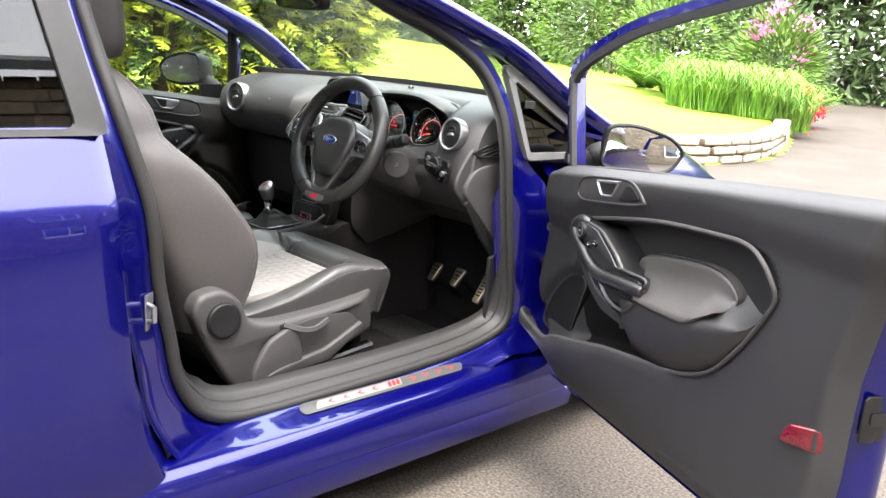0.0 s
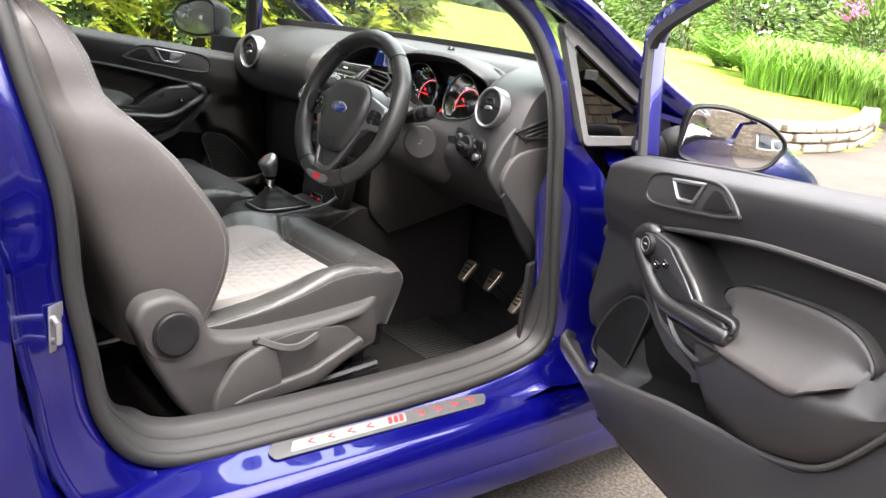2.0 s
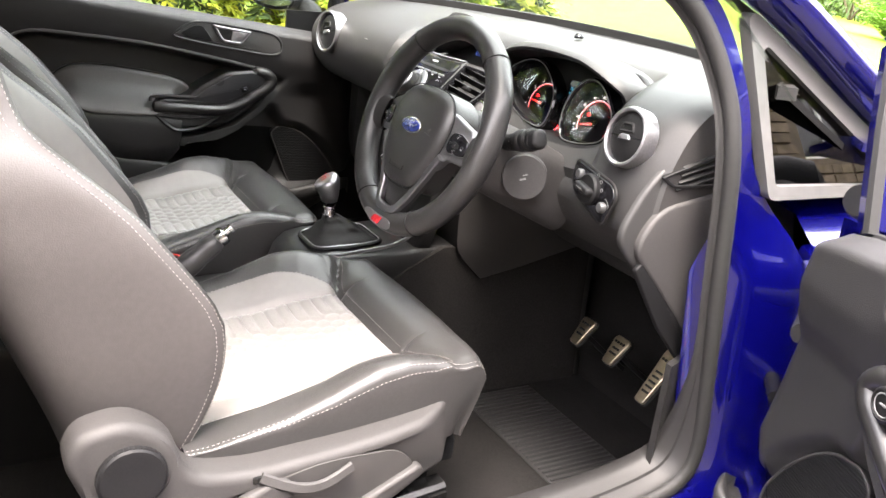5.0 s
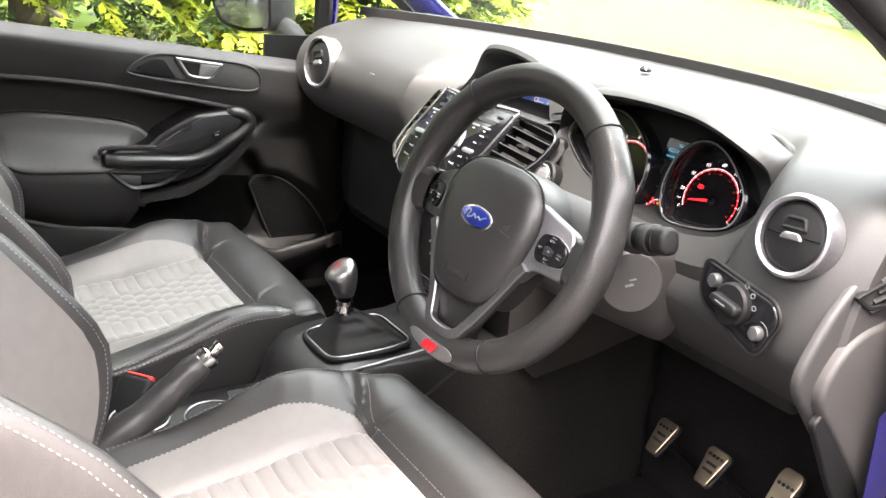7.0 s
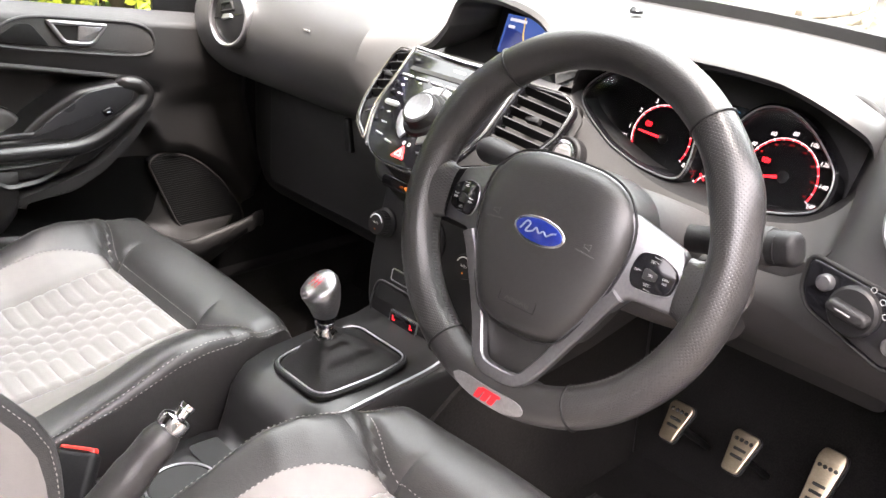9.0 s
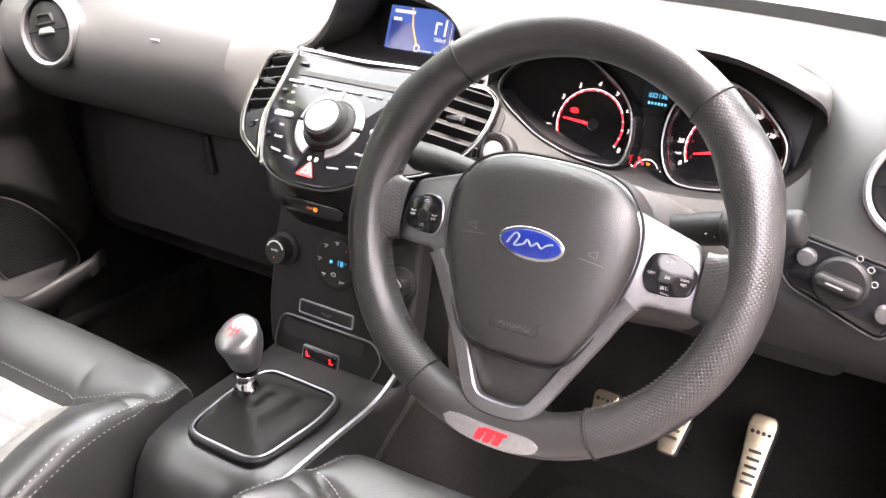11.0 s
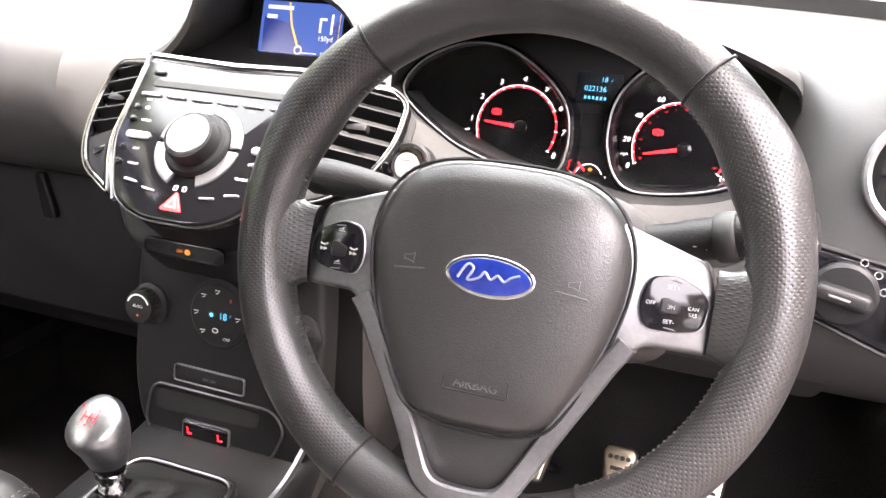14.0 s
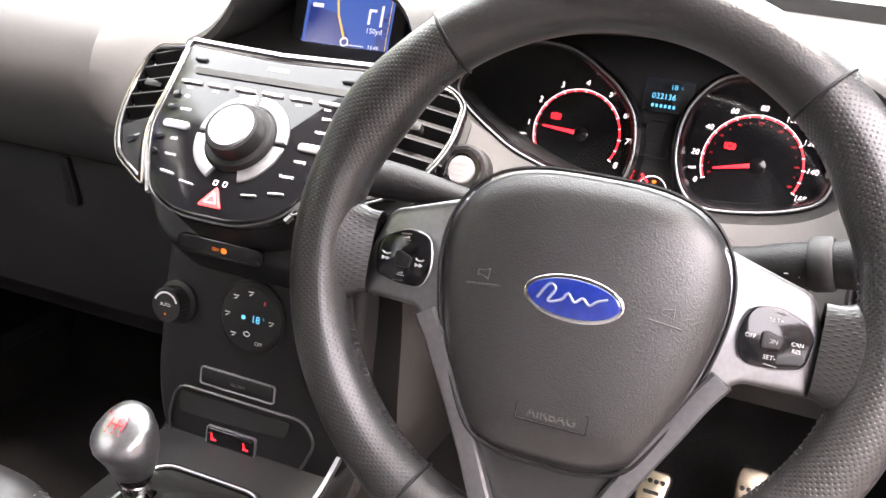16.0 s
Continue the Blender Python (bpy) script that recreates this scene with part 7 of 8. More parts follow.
            row.append(f(s0 + (s1 - s0) * k, nn - (0 if k < .3 else .020 * (1 - e)), z0 + (z1 - z0) * k))
        arm.append(row)
    part("armrest", grid(arm), ARM, door, "padded grey-brown leather armrest", 70)
    part("armrest_seam", tube([f(s, .080, z) for s, z in tp], .0012, 5), BLACK, door)
    # pod with its switches, bin, bar and grab loop
    pod_o = rpoly([(.437, .716), (.452, .738), (.500, .746), (.566, .739), (.628, .704), (.668, .672), (.722, .674), (.748, .655), (.735, .632), (.672, .600), (.600, .602), (.560, .612), (.505, .648), (.455, .690)], .010, 3)
    part("switch_pod", flat(pod_o, .060, .071, .008, 4), POD_BLACK, door, "black armrest pod with switches")
    side_o = rpoly([(.440, .716), (.480, .660), (.540, .610), (.590, .585), (.675, .578), (.690, .545), (.620, .560), (.530, .585), (.462, .640), (.430, .690)], .012, 3)
    part("pod_flank", flat(side_o, .060, .062, .020, 4), DOOR_TRIM, door, "charcoal flank under the pod")
    bl = catmull([(.500, .120, .741), (.468, .126, .739), (.450, .128, .722), (.463, .130, .702), (.497, .131, .680), (.537, .132, .656), (.580, .132, .645), (.650, .132, .648), (.715, .131, .651), (.742, .126, .652)], 5)
    part("pod_bar", tube([f(*p) for p in bl], [.007, .010] + [.0138] * (len(bl) - 4) + [.0138, .011], 16), POD_BLACK, door, "black handle bar along the pod")
    plate_o = rpoly([(.470, .735), (.505, .741), (.552, .735), (.612, .700), (.652, .671), (.585, .661), (.540, .677), (.478, .712)], .008, 3)
    part("switch_plate", flat(plate_o, .129, .005, .002), SWITCH_BLACK, door, "satin black switch plate")
    # bin's depth is only a flat black sheet painted as shade
    part("pod_bin_shade", flat(rpoly([(.600, .676), (.640, .664), (.722, .668), (.700, .658), (.600, .658)], .006), .1305, .001, .0003), plain("bin_shade_black", (.003, .003, .003), .7), door)
    part("bin_rim", tube([f(*p) for p in catmull([(.610, .118, .694), (.630, .128, .676), (.680, .129, .676), (.742, .126, .677), (.748, .128, .664)], 5)], .005, 8), POD_BLACK, door)
    if opened:
        part("mirror_switch", flat(ell(.0205, .0190, 36, .492, .722), .132, .011, .004, 3, .002), BLACK, door, "round mirror adjuster")
        part("mirror_switch_mark", band(ell(.0135, .0125, 28, .492, .722), .0012, .1418, .0008, .0002), GREY_INK, door)
        part("mirror_switch_pip", flat(rrect(.010, .0022, .0008, cx=.492, cy=.722), .1410, .0014, .0003), GREY_INK, door)
    for x, y in ((.526, .697), (.553, .706)) if opened else ((.522, .699),):
        part("window_switch", flat(rpoly([(x - .010, y - .003), (x - .004, y + .008), (x + .011, y + .003), (x + .005, y - .008)], .002), .132, .006, .002), GLOSSY, door, "window switch")
        part("switch_mark", flat(rrect(.006, .0022, .0008, cx=x, cy=y), .1380, .0006, .0001), INK_PALE, door)
    go_ = ccw(rpoly([(.576, .634), (.606, .606), (.640, .592), (.692, .588), (.716, .604), (.748, .636), (.66, .630)], .014, 4))
    part("pull_grip", band(go_, .009, .112, .026, .005), POD_BLACK, door, "black grab handle")
    part("pull_cup", flat(offset(go_, .008), .105, .006, .001), ARM, door, "grey inside of the grab handle")
    # outer wall of the map pocket, with a rolled lip
    pk = []
    for s in list(np.linspace(.205, .30, 14)) + list(np.linspace(.315, 1.0, 40)):
        zt = float(np.interp(s, (.205, .22, .25, .30, .39, .415, .43, .52, .635, .765, .86, 1.0), (.440, .458, .464, .454, .440, .444, .458, .477, .502, .515, .520, .545)))
        zb = float(np.interp(s, (.20, .25, .34, .42, 1.3), (.425, .400, .345, .314, .316)))
        nl = float(np.interp(s, (.205, .22, .26, .46, .60, .74, .86, 1.0), (.100, .130, .157, .160, .146, .118, .103, .098)))
        q = nl - .100
        pk.append([f(s, .100 + q * .55, zt - .035), f(s, .100 + q * .80, zt - .008), f(s, .100 + q * .90, zt), f(s, nl, zt - .001), f(s, nl + .004 * min(1, q / .02), zt - .007), f(s, nl + .002 * min(1, q / .02), zt - .03), f(s, .100 + q * .80, zt * .55 + zb * .45), f(s, .100 + q * .35, zt * .2 + zb * .8), f(s, .092, zb)])
    part("map_pocket", grid(pk), DOOR_TRIM, door, "charcoal door map pocket", 70)
    # speaker grille
    go = ccw(rpoly([(.228, .418), (.236, .452), (.272, .508), (.318, .555), (.356, .580), (.405, .590), (.430, .575), (.372, .432), (.330, .418), (.275, .408)], [.02, .03, .04, .04, .03, .02, .02, .03, .03, .02], 4))
    part("speaker_grille", flat(go, .052, .020, .003), BLACK, door, "black ribbed speaker grille")
    part("grille_bead", bead(go, .0720, .0022, True), TRIM, door)
    zmin, zmax = min(p[1] for p in go), max(p[1] for p in go)
    for i in range(38):
        z = zmin + .005 + (zmax - zmin - .010) * i / 37
        xs = [a[0] + (b[0] - a[0]) * (z - a[1]) / (b[1] - a[1]) for a, b in zip(go, go[1:] + go[:1]) if (a[1] - z) * (b[1] - z) < 0]
        if len(xs) >= 2 and max(xs) - min(xs) > .012:
            g = box(max(xs) - min(xs) - .006, .0022, .0024, .0005, ((min(xs) + max(xs)) / 2, z, 0))
            part("grille_rib", ([f(a, .0724 + c, b) for a, b, c in g[0]], g[1]), BLACK, door)


# open driver's door
a_ = radians(67)
fr = fit_map((.671, .481, 0), (math.sin(a_), -math.cos(a_), 0), (-math.cos(a_), -math.sin(a_), 0))
fl = fit_map((-.805, .42, 0), (0, -1, 0), (1, 0, 0), .93)
fl_card = fit_map((-.765, .55, .008), (0, -1, 0), (1, 0, 0))


def door_shell(f, opened):
    topz = lambda s: float(np.interp(s, (.0, .19, .58, .93, 1.2), (.800, .815, .862, .890, .908)))
    zlow = .275 if opened else .235
    rows = []
    for z in np.linspace(0, 1, 16):
        row = []
        for s in np.linspace(.12 if opened else .035, 1.24 if opened else 1.18, 24):
            zz = zlow + (topz(s) - zlow) * z
            s = s + max(0, (s - .80) / .38) ** 1.5 * (-.035 + (zz - .375) * .22) * (.7 if opened else 1)
            row.append(f(s, -.012 + .03 * (zz - .55) ** 2 - .0 + .02 * max(0, zz - .8), zz))
        rows.append(row)
    d = part("driver_door" if opened else "passenger_door", grid(rows), PAINT, car, "blue driver's door standing wide open" if opened else "blue passenger door, shut")
    # painted edges all round: front, bottom, rear
    edges = ([(1.315, .925), (1.262, .76), (1.242, .60), (1.235, .275)], [(1.235, .275), (.30, .275)], [(.30, .275), (.16, .50), (.20, .82)]) if opened else ([(1.262, .905), (1.112, .235)], [(1.112, .235), (.035, .235)], [(.035, .235), (.035, .845)])
    for line in edges:
        P = resample([(s, 0, z) for s, z in line], .05)
        er = [[f(p.x - dx * (1 if p.x > .6 else -1) * (abs(line[0][0] - line[1][0]) < .2), nn, p.z + (dz if p.z < .3 else 0)) for p in P] for nn, dx, dz in ((-.012, 0, 0), (.0, -.006, -.004), (.02, -.004, 0), (.045, .012, .012), (.062, .035, .02), (.075, .05, .02))]
        part("door_edge", grid(er), PAINT, d)
    # window frame: front upright and sloping top
    fo = [(.272, .045, .835), (.222, .032, .95), (.176, .015, 1.045)] if opened else [(.098, .030, .83), (.085, .027, .95), (.080, .022, 1.045)]
    top_ = catmull([(.176, .015, 1.045), (.196, .012, 1.078), (.272, .0, 1.122), (.41, -.02, 1.176), (.64, -.05, 1.226), (.90, -.08, 1.27), (1.13, -.09, 1.28), (1.26, -.085, 1.22), (1.30, -.04, 1.10), (1.31, .0, .95)], 6) if opened else catmull([(.080, .022, 1.045), (.12, .015, 1.075), (.30, -.008, 1.155), (.56, -.045, 1.228), (.82, -.078, 1.272), (1.05, -.09, 1.28), (1.17, -.085, 1.22), (1.19, -.04, 1.10), (1.185, .0, .94)], 6)
    pr = [(-.018, -.016), (.006, -.022), (.014, -.012), (.014, .012), (.004, .018), (-.018, .014)]
    part("window_frame", sweep([f(*p) for p in resample(fo, .02)], [(a * .9, b * 1.1) for a, b in pr], Vector(f(0, 1, 0)) - Vector(f(0, 0, 0))), PAINT, d, "blue door window frame")
    part("window_frame_top", sweep([f(*p) for p in top_], pr, Vector(f(0, 1, 0)) - Vector(f(0, 0, 0))), PAINT, d)
    part("window_seal", sweep([f(p[0] + .012, p[1] + .012, p[2] - .012) for p in top_], [(-.010, -.010), (.008, -.010), (.010, .008), (-.008, .010)], Vector(f(0, 1, 0)) - Vector(f(0, 0, 0))), RUBBER, d)
    part("window_seal", sweep([f(p.x + .010, p.y + .014, p.z) for p in resample(fo, .02)], [(-.005, -.008), (.004, -.008), (.005, .006), (-.004, .008)], Vector(f(0, 1, 0)) - Vector(f(0, 0, 0))), RUBBER, d)
    part("belt_seal", tube([f(s, .052, topz(s) + .006) for s in np.linspace(.26 if opened else .10, 1.29 if opened else 1.17, 12)], .006, 8), RUBBER, d)
    return d


dr = door_shell(fr, True)
door_card(fr, dr, True)
# latch, reflector, hinge check on the open door
refl = rpoly([(1.142, .527), (1.160, .562), (1.214, .571), (1.216, .530)], .010, 4)
g = prism(refl, .010, .003)
part("door_reflector", ([fr(x, .104 + z - .022 * max(0, (x - 1.16) / .06) ** 1.5, y) for x, y, z in g[0]], g[1]), RED_LENS, dr, "red door edge reflector")
part("latch_plate", ([fr(1.243 + z, .032 + x, .60 + y) for x, y, z in prism(rrect(.05, .075, .008), .004, .001)[0]], prism(rrect(.05, .075, .008), .004, .001)[1]), STEEL, dr, "dark steel door latch plate")
part("latch_slot", ([fr(1.2485 + z, .028 + x, .60 + y) for x, y, z in prism(rrect(.030, .022, .004), .001)[0]], prism(rrect(.030, .022, .004), .001)[1]), plain("latch_black", (.004, .004, .004), .6), dr)
part("check_strap", tube([(.745, .43, .55), fr(.17, .05, .55)], .012, 8), STEEL, dr)
for z in (.38, .74):
    part("hinge", tube([(.745, .445, z), fr(.19, .035, z)], .016, 8), PAINT, dr)
part("wiring_boot", tube([(.74, .42, .66), (.77, .45, .665), fr(.19, .05, .66)], .016, 10), RUBBER, dr)
# door mirror
MC = Vector((.925, .575, .868))
mn = Vector((.68, -.73, .08)).normalized()
MB = basis(MC, mn, (.74, .67, 0))
mo = rpoly([(-.112, -.052), (-.095, .060), (-.02, .066), (.075, .040), (.118, .0), (.080, -.060), (-.02, -.070)], [.03, .03, .05, .05, .03, .05, .05], 6)
mo = mo if area2(mo) > 0 else mo[::-1]
rows = [[(x, y, .004) for x, y in offset(mo, .010)], [(x, y, .010) for x, y in offset(mo, .004)], [(x, y, .006) for x, y in mo], [(x, y, -.02) for x, y in offset(mo, -.003)], [(x * .96, y * .96, -.06) for x, y in mo], [(x * .75, y * .75, -.10) for x, y in mo], [(x * .3, y * .3, -.118) for x, y in mo]]
dm_ = part("door_mirror", xf((lambda q: (q[0], q[1][:-2] + q[1][-1:]))(grid(rows[2:], closed_u=True, cap=True)), MB), BLACK, dr, "black door mirror housing")
part("mirror_surround", xf(grid(rows[:4], closed_u=True), MB), BLACK, dm_)
part("mirror_glass", xf(prism(offset(mo, .009), .002, .0005), MB @ Matrix.Translation((0, 0, .003))), MIRROR, dm_, "silvered mirror glass")
part("mirror_foot", tube(catmull([tuple(MB @ Vector((-.05, -.01, -.05))), tuple(MB @ Vector((-.10, -.02, -.035))), tuple(MB @ Vector((-.14, -.04, -.03))), fr(.14, -.01, .84)], 4), [.01, .02, .028, .032, .034, .034, .032, .030, .028, .027, .026, .025, .022], 20), BLACK, dm_)

# shut passenger door with its card, window and mirror
dl_ = door_shell(fl, False)
door_card(fl_card, dl_, False)
LMB = basis((-.93, .19, .945), (.35, -.93, .05), (1, .4, 0))
lm = part("door_mirror", xf((lambda q: (q[0], q[1][:-2] + q[1][-1:]))(grid(rows[2:], closed_u=True, cap=True)), LMB @ Matrix.Diagonal((-.95, .95, .95, 1))), BLACK, dl_, "dark blue door mirror seen through the window")
part("mirror_glass", xf(prism(offset(mo, .009), .002, .0005), LMB @ Matrix.Diagonal((-.95, .95, .95, 1)) @ Matrix.Translation((0, 0, .003))), MIRROR_DARK, lm)
part("mirror_foot", tube([(-.90, .25, .91), (-.82, .27, .885), (-.78, .27, .87)], [.03, .028, .025], 10), BLACK, lm)

# ---- garden, drive and house ----
ASPHALT = shader("worn_asphalt_drive", (.120, .104, .088), (.042, .037, .032), .9, 0, 120, 8, 1.0, 160, "voronoi", .05, .22, 1.6, spec=.15)
GRASS = shader("mown_lawn", (.19, .30, .028), (.26, .36, .042), .8, 0, 6, 6, .8, 60, "noise", .05, .18, .7, spec=.15)
SOIL = shader("dark_soil", (.05, .04, .03), (.03, .024, .018), .95, 0, 12, 6, .8, 40)
STONE = shader("pale_walling_stone", (.36, .31, .24), (.24, .205, .16), .85, 0, 9, 6, .9, 60, "noise", .05, .3, 3, pick=.25)
HOUSE_STONE = shader("dark_gritstone_wall", (.16, .125, .09), (.09, .07, .052), .9, 0, 7, 6, .9, 40, "noise", .05, .3, 2)


def leafmat(name, a, b, pick=.35):
    m = shader(name, a, b, .6, 0, 3, 3, pick=pick, rough_var=.05, spec=.3)
    p = m.node_tree.nodes["Principled BSDF"]
    p.inputs["Subsurface Weight"].default_value = 0
    return m


GOLD = leafmat("golden_conifer_leaf", (.24, .30, .022), (.36, .39, .03))
GREEN = leafmat("mid_green_leaf", (.08, .15, .025), (.13, .21, .04))
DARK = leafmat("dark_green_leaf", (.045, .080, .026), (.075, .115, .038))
FERN = leafmat("fresh_fern_leaf", (.10, .22, .026), (.17, .31, .042))
PINK = leafmat("pink_petal", (.62, .12, .38), (.75, .30, .55), .2)
CRIMSON = leafmat("crimson_petal", (.65, .02, .06), (.75, .05, .10), .2)
BARK = shader("brown_bark", (.10, .075, .05), (.05, .038, .026), .95, 0, 10, 6, .9, 30)

gx = np.concatenate([np.linspace(-160, -24, 18), np.linspace(-22, 14, 60), np.linspace(18, 160, 18)])
gy = np.concatenate([np.linspace(-160, -14, 16), np.linspace(-12, 34, 70), np.linspace(40, 160, 14)])


def lawn_height(x, y):
    """0 on the drive; up to the lawn behind the curved stone wall."""
    d = edge_distance(x, y)
    if d <= 0:
        return -.02
    return min(.28, .28 * min(1, d / .15)) + .085 * max(0, d - .3) * (1 if d < 26 else 26 / d)


# the wall curves round the corner of the lawn; drive to the right of it and in front
WALL = catmull([(-6.6, 5.2), (-4.9, 5.25), (-3.6, 5.7), (-2.75, 6.6), (-2.55, 7.8), (-3.0, 9.4), (-3.8, 11.2), (-4.9, 13.4), (-6.4, 15.8)], 8)
POLY = WALL + [(-16, 26), (-60, 60), (-150, 150), (-150, -80), (-12, -20), (-3.2, -8), (-2.5, 0), (-2.9, 3.0), (-4.6, 4.6)]
PX, PY = np.array([p[0] for p in POLY]), np.array([p[1] for p in POLY])


def edge_distance(x, y):
    """Distance inside the lawn from its edge; negative on the drive."""
    x2, y2 = np.roll(PX, -1), np.roll(PY, -1)
    dx, dy = x2 - PX, y2 - PY
    t = np.clip(((x - PX) * dx + (y - PY) * dy) / (dx * dx + dy * dy), 0, 1)
    d = np.min(np.hypot(x - PX - t * dx, y - PY - t * dy))
    cross = ((PY > y) != (y2 > y)) & (x < PX + (y - PY) * dx / np.where(dy == 0, 1e-9, dy))
    return d if np.sum(cross) % 2 else -d


rows = [[(x, y, 0.0 + .012 * max(0, math.hypot(x, y) - 20) * 0) for x in gx] for y in gy]
tagged(part("ground", grid(rows), ASPHALT), "worn grey-brown asphalt drive", "drive", kind="structure")
lx, ly = np.concatenate([np.linspace(-90, -24, 14), np.linspace(-22, -2, 90)]), np.concatenate([np.linspace(-18, 0, 16), np.linspace(.5, 30, 110), np.linspace(33, 90, 12)])
rows = [[(x, y, max(-.03, lawn_height(x, y))) for x in lx] for y in ly]
tagged(part("lawn", grid(rows), GRASS), "bright mown lawn rising behind a low stone wall", "lawn", kind="structure")

# low retaining wall of separate stones
wall = thing("garden_wall", "low curved retaining wall of pale rough stones", "stone wall")
rng = random.Random(5)
blocks = []
for v in range(6):
    o = rrect(1, 1, .10 + .05 * rng.random(), 2)
    g = prism([(x * (1 + rng.uniform(-.05, .05)), y * (1 + rng.uniform(-.06, .06))) for x, y in o], 1, .12, 2)
    blocks.append(mesh_of("stone", ([(x, y, z - .5) for x, y, z in g[0]], g[1])))
    blocks[-1].materials.append(STONE)
for course in range(3):
    i, acc = 0, 0.0
    P = [Vector(p) for p in resample([(x, y, 0) for x, y in WALL], .05)]
    i = rng.randrange(3)
    while i < len(P) - 4:
        n = rng.randrange(4, 10)
        j = min(i + n, len(P) - 1)
        a, b = P[i], P[j]
        ob = new("stone", blocks[rng.randrange(6)])
        t = b - a
        h = .098
        ob.matrix_world = Matrix.Translation((a + b) / 2 + Vector((0, 0, .05 + course * .099))) @ Matrix.Rotation(math.atan2(t.y, t.x), 4, "Z") @ Matrix.Rotation(radians(90), 4, "X") @ Matrix.Diagonal((t.length * .97, h * rng.uniform(.88, .99), .22 * rng.uniform(.85, 1.1), 1))
        ob.parent = wall
        i = j


def leaves(points, size, rng_, spread=.6, shape="leaf", droop=.0):
    """Many small folded leaves at points, as one geo built with numpy."""
    n = len(points)
    P = np.array(points)
    r = np.random.RandomState(rng_)
    d = r.normal(size=(n, 3))
    d[:, 2] = d[:, 2] * spread - droop
    d /= np.linalg.norm(d, axis=1)[:, None]
    s = np.cross(d, r.normal(size=(n, 3)))
    s /= np.linalg.norm(s, axis=1)[:, None]
    L = size * r.uniform(.6, 1.4, (n, 1))
    w = L * (.42 if shape == "leaf" else .10)
    up = np.cross(d, s) * w * .35
    q = np.stack([P, P + d * L * .5 + s * w * .5 + up, P + d * L, P + d * L * .5 - s * w * .5 + up], 1).reshape(-1, 3)
    f = [(4 * i, 4 * i + 1, 4 * i + 2, 4 * i + 3) for i in range(n)]
    return [tuple(p) for p in q], f


def raw_part(name, geo, material, parent=None, label=""):
    me = bpy.data.meshes.new(name)
    me.from_pydata(geo[0], [], geo[1])
    me.materials.append(material)
    ob = new(name, me)
    if parent:
        ob.parent = parent
    if label:
        ob["label"] = label
    return ob


def sprays(center, radii, n, seed, size=.13, lobes=9):
    """Conifer foliage: flat fans of scale leaves hung over an uneven outline."""
    r = np.random.RandomState(seed)
    cx, cy, cz = center
    bumps = r.normal(size=(lobes, 3))
    bumps /= np.linalg.norm(bumps, axis=1)[:, None]
    amp = r.uniform(.05, .32, lobes)
    unit = lambda q: q / np.linalg.norm(q, axis=-1, keepdims=True)
    d = r.normal(size=(n, 3))
    d[:, 2] = np.abs(d[:, 2]) * 1.3 - .75
    d = unit(d)
    k = r.uniform(.72, 1.0, n) * (1 + (amp * np.clip(d @ bumps.T, 0, 1) ** 6).sum(1) - .12)
    p = np.array(center) + d * np.array(radii) * k[:, None]
    out = unit(np.stack([d[:, 0], d[:, 1], d[:, 2] * .3 - r.uniform(0, .55, n)], 1))
    sd = unit(np.cross(out, [0, 0, 1.0]) + r.normal(size=(n, 3)) * .35)
    L = (size * r.uniform(.7, 1.6, n))[:, None]
    quads = [np.stack([p, p + out * L * .7 + sd * .008, p + out * L * 1.25, p + out * L * .7 - sd * .008], 1)]
    for j in range(5):
        for s in (-1, 1):
            b = p + out * L * (.12 + .20 * j)
            t = unit(out * .62 + sd * s * .78 + r.normal(size=(n, 3)) * .12)
            l = L * (.48 - .06 * j)
            w = np.cross(t, np.cross(out, sd)) * l * .20
            quads.append(np.stack([b, b + t * l * .55 + w, b + t * l, b + t * l * .55 - w], 1))
    q = np.concatenate(quads).reshape(-1, 3)
    return [tuple(x) for x in q.tolist()], [(4 * i, 4 * i + 1, 4 * i + 2, 4 * i + 3) for i in range(len(q) // 4)]


def conifer(x, y, h, r, n, seed):
    t = thing("conifer", "golden-green conifer with drooping feathery sprays", "tree", "conifers beside the car", (x, y, 0))
    z0 = lawn_height(x, y)
    trunk = tube([(0, 0, z0 - .1), (.03, .02, h * .4), (0, 0, h * .85)], [.10, .07, .02], 8)
    part("trunk", trunk, BARK, t)
    for i in range(7):
        a = i * 2.4
        part("limb", tube([(0, 0, h * (.15 + .09 * i)), (math.cos(a) * r * .5, math.sin(a) * r * .5, h * (.2 + .09 * i)), (math.cos(a) * r * .85, math.sin(a) * r * .85, h * (.2 + .09 * i))], [.03, .02, .008], 6), BARK, t)
    raw_part("crown", sprays((0, 0, z0 + h * .42), (r, r, h * .60), n, seed), GOLD, t, "golden feathery foliage")
    # inner sprays in the dark leaf colour, painting the shade inside the crown
    raw_part("shade_crown", sprays((0, 0, z0 + h * .42), (r * .82, r * .82, h * .55), n // 2, seed + 50, .16), DARK, t, "inner foliage in a darker leaf colour painting its shade")
    return t


for i, (x, y, h, r) in enumerate(((-3.5, -2.6, 3.6, 1.1), (-3.5, -1.2, 3.4, 1.0), (-3.6, .1, 3.5, 1.05), (-3.7, 1.4, 3.3, 1.0), (-4.1, 2.6, 2.9, .95), (-4.9, -.5, 4.2, 1.2), (-5.0, 1.6, 4.2, 1.2))):
    conifer(x, y, h, r, 3200 if i < 5 else 1500, 10 + i)


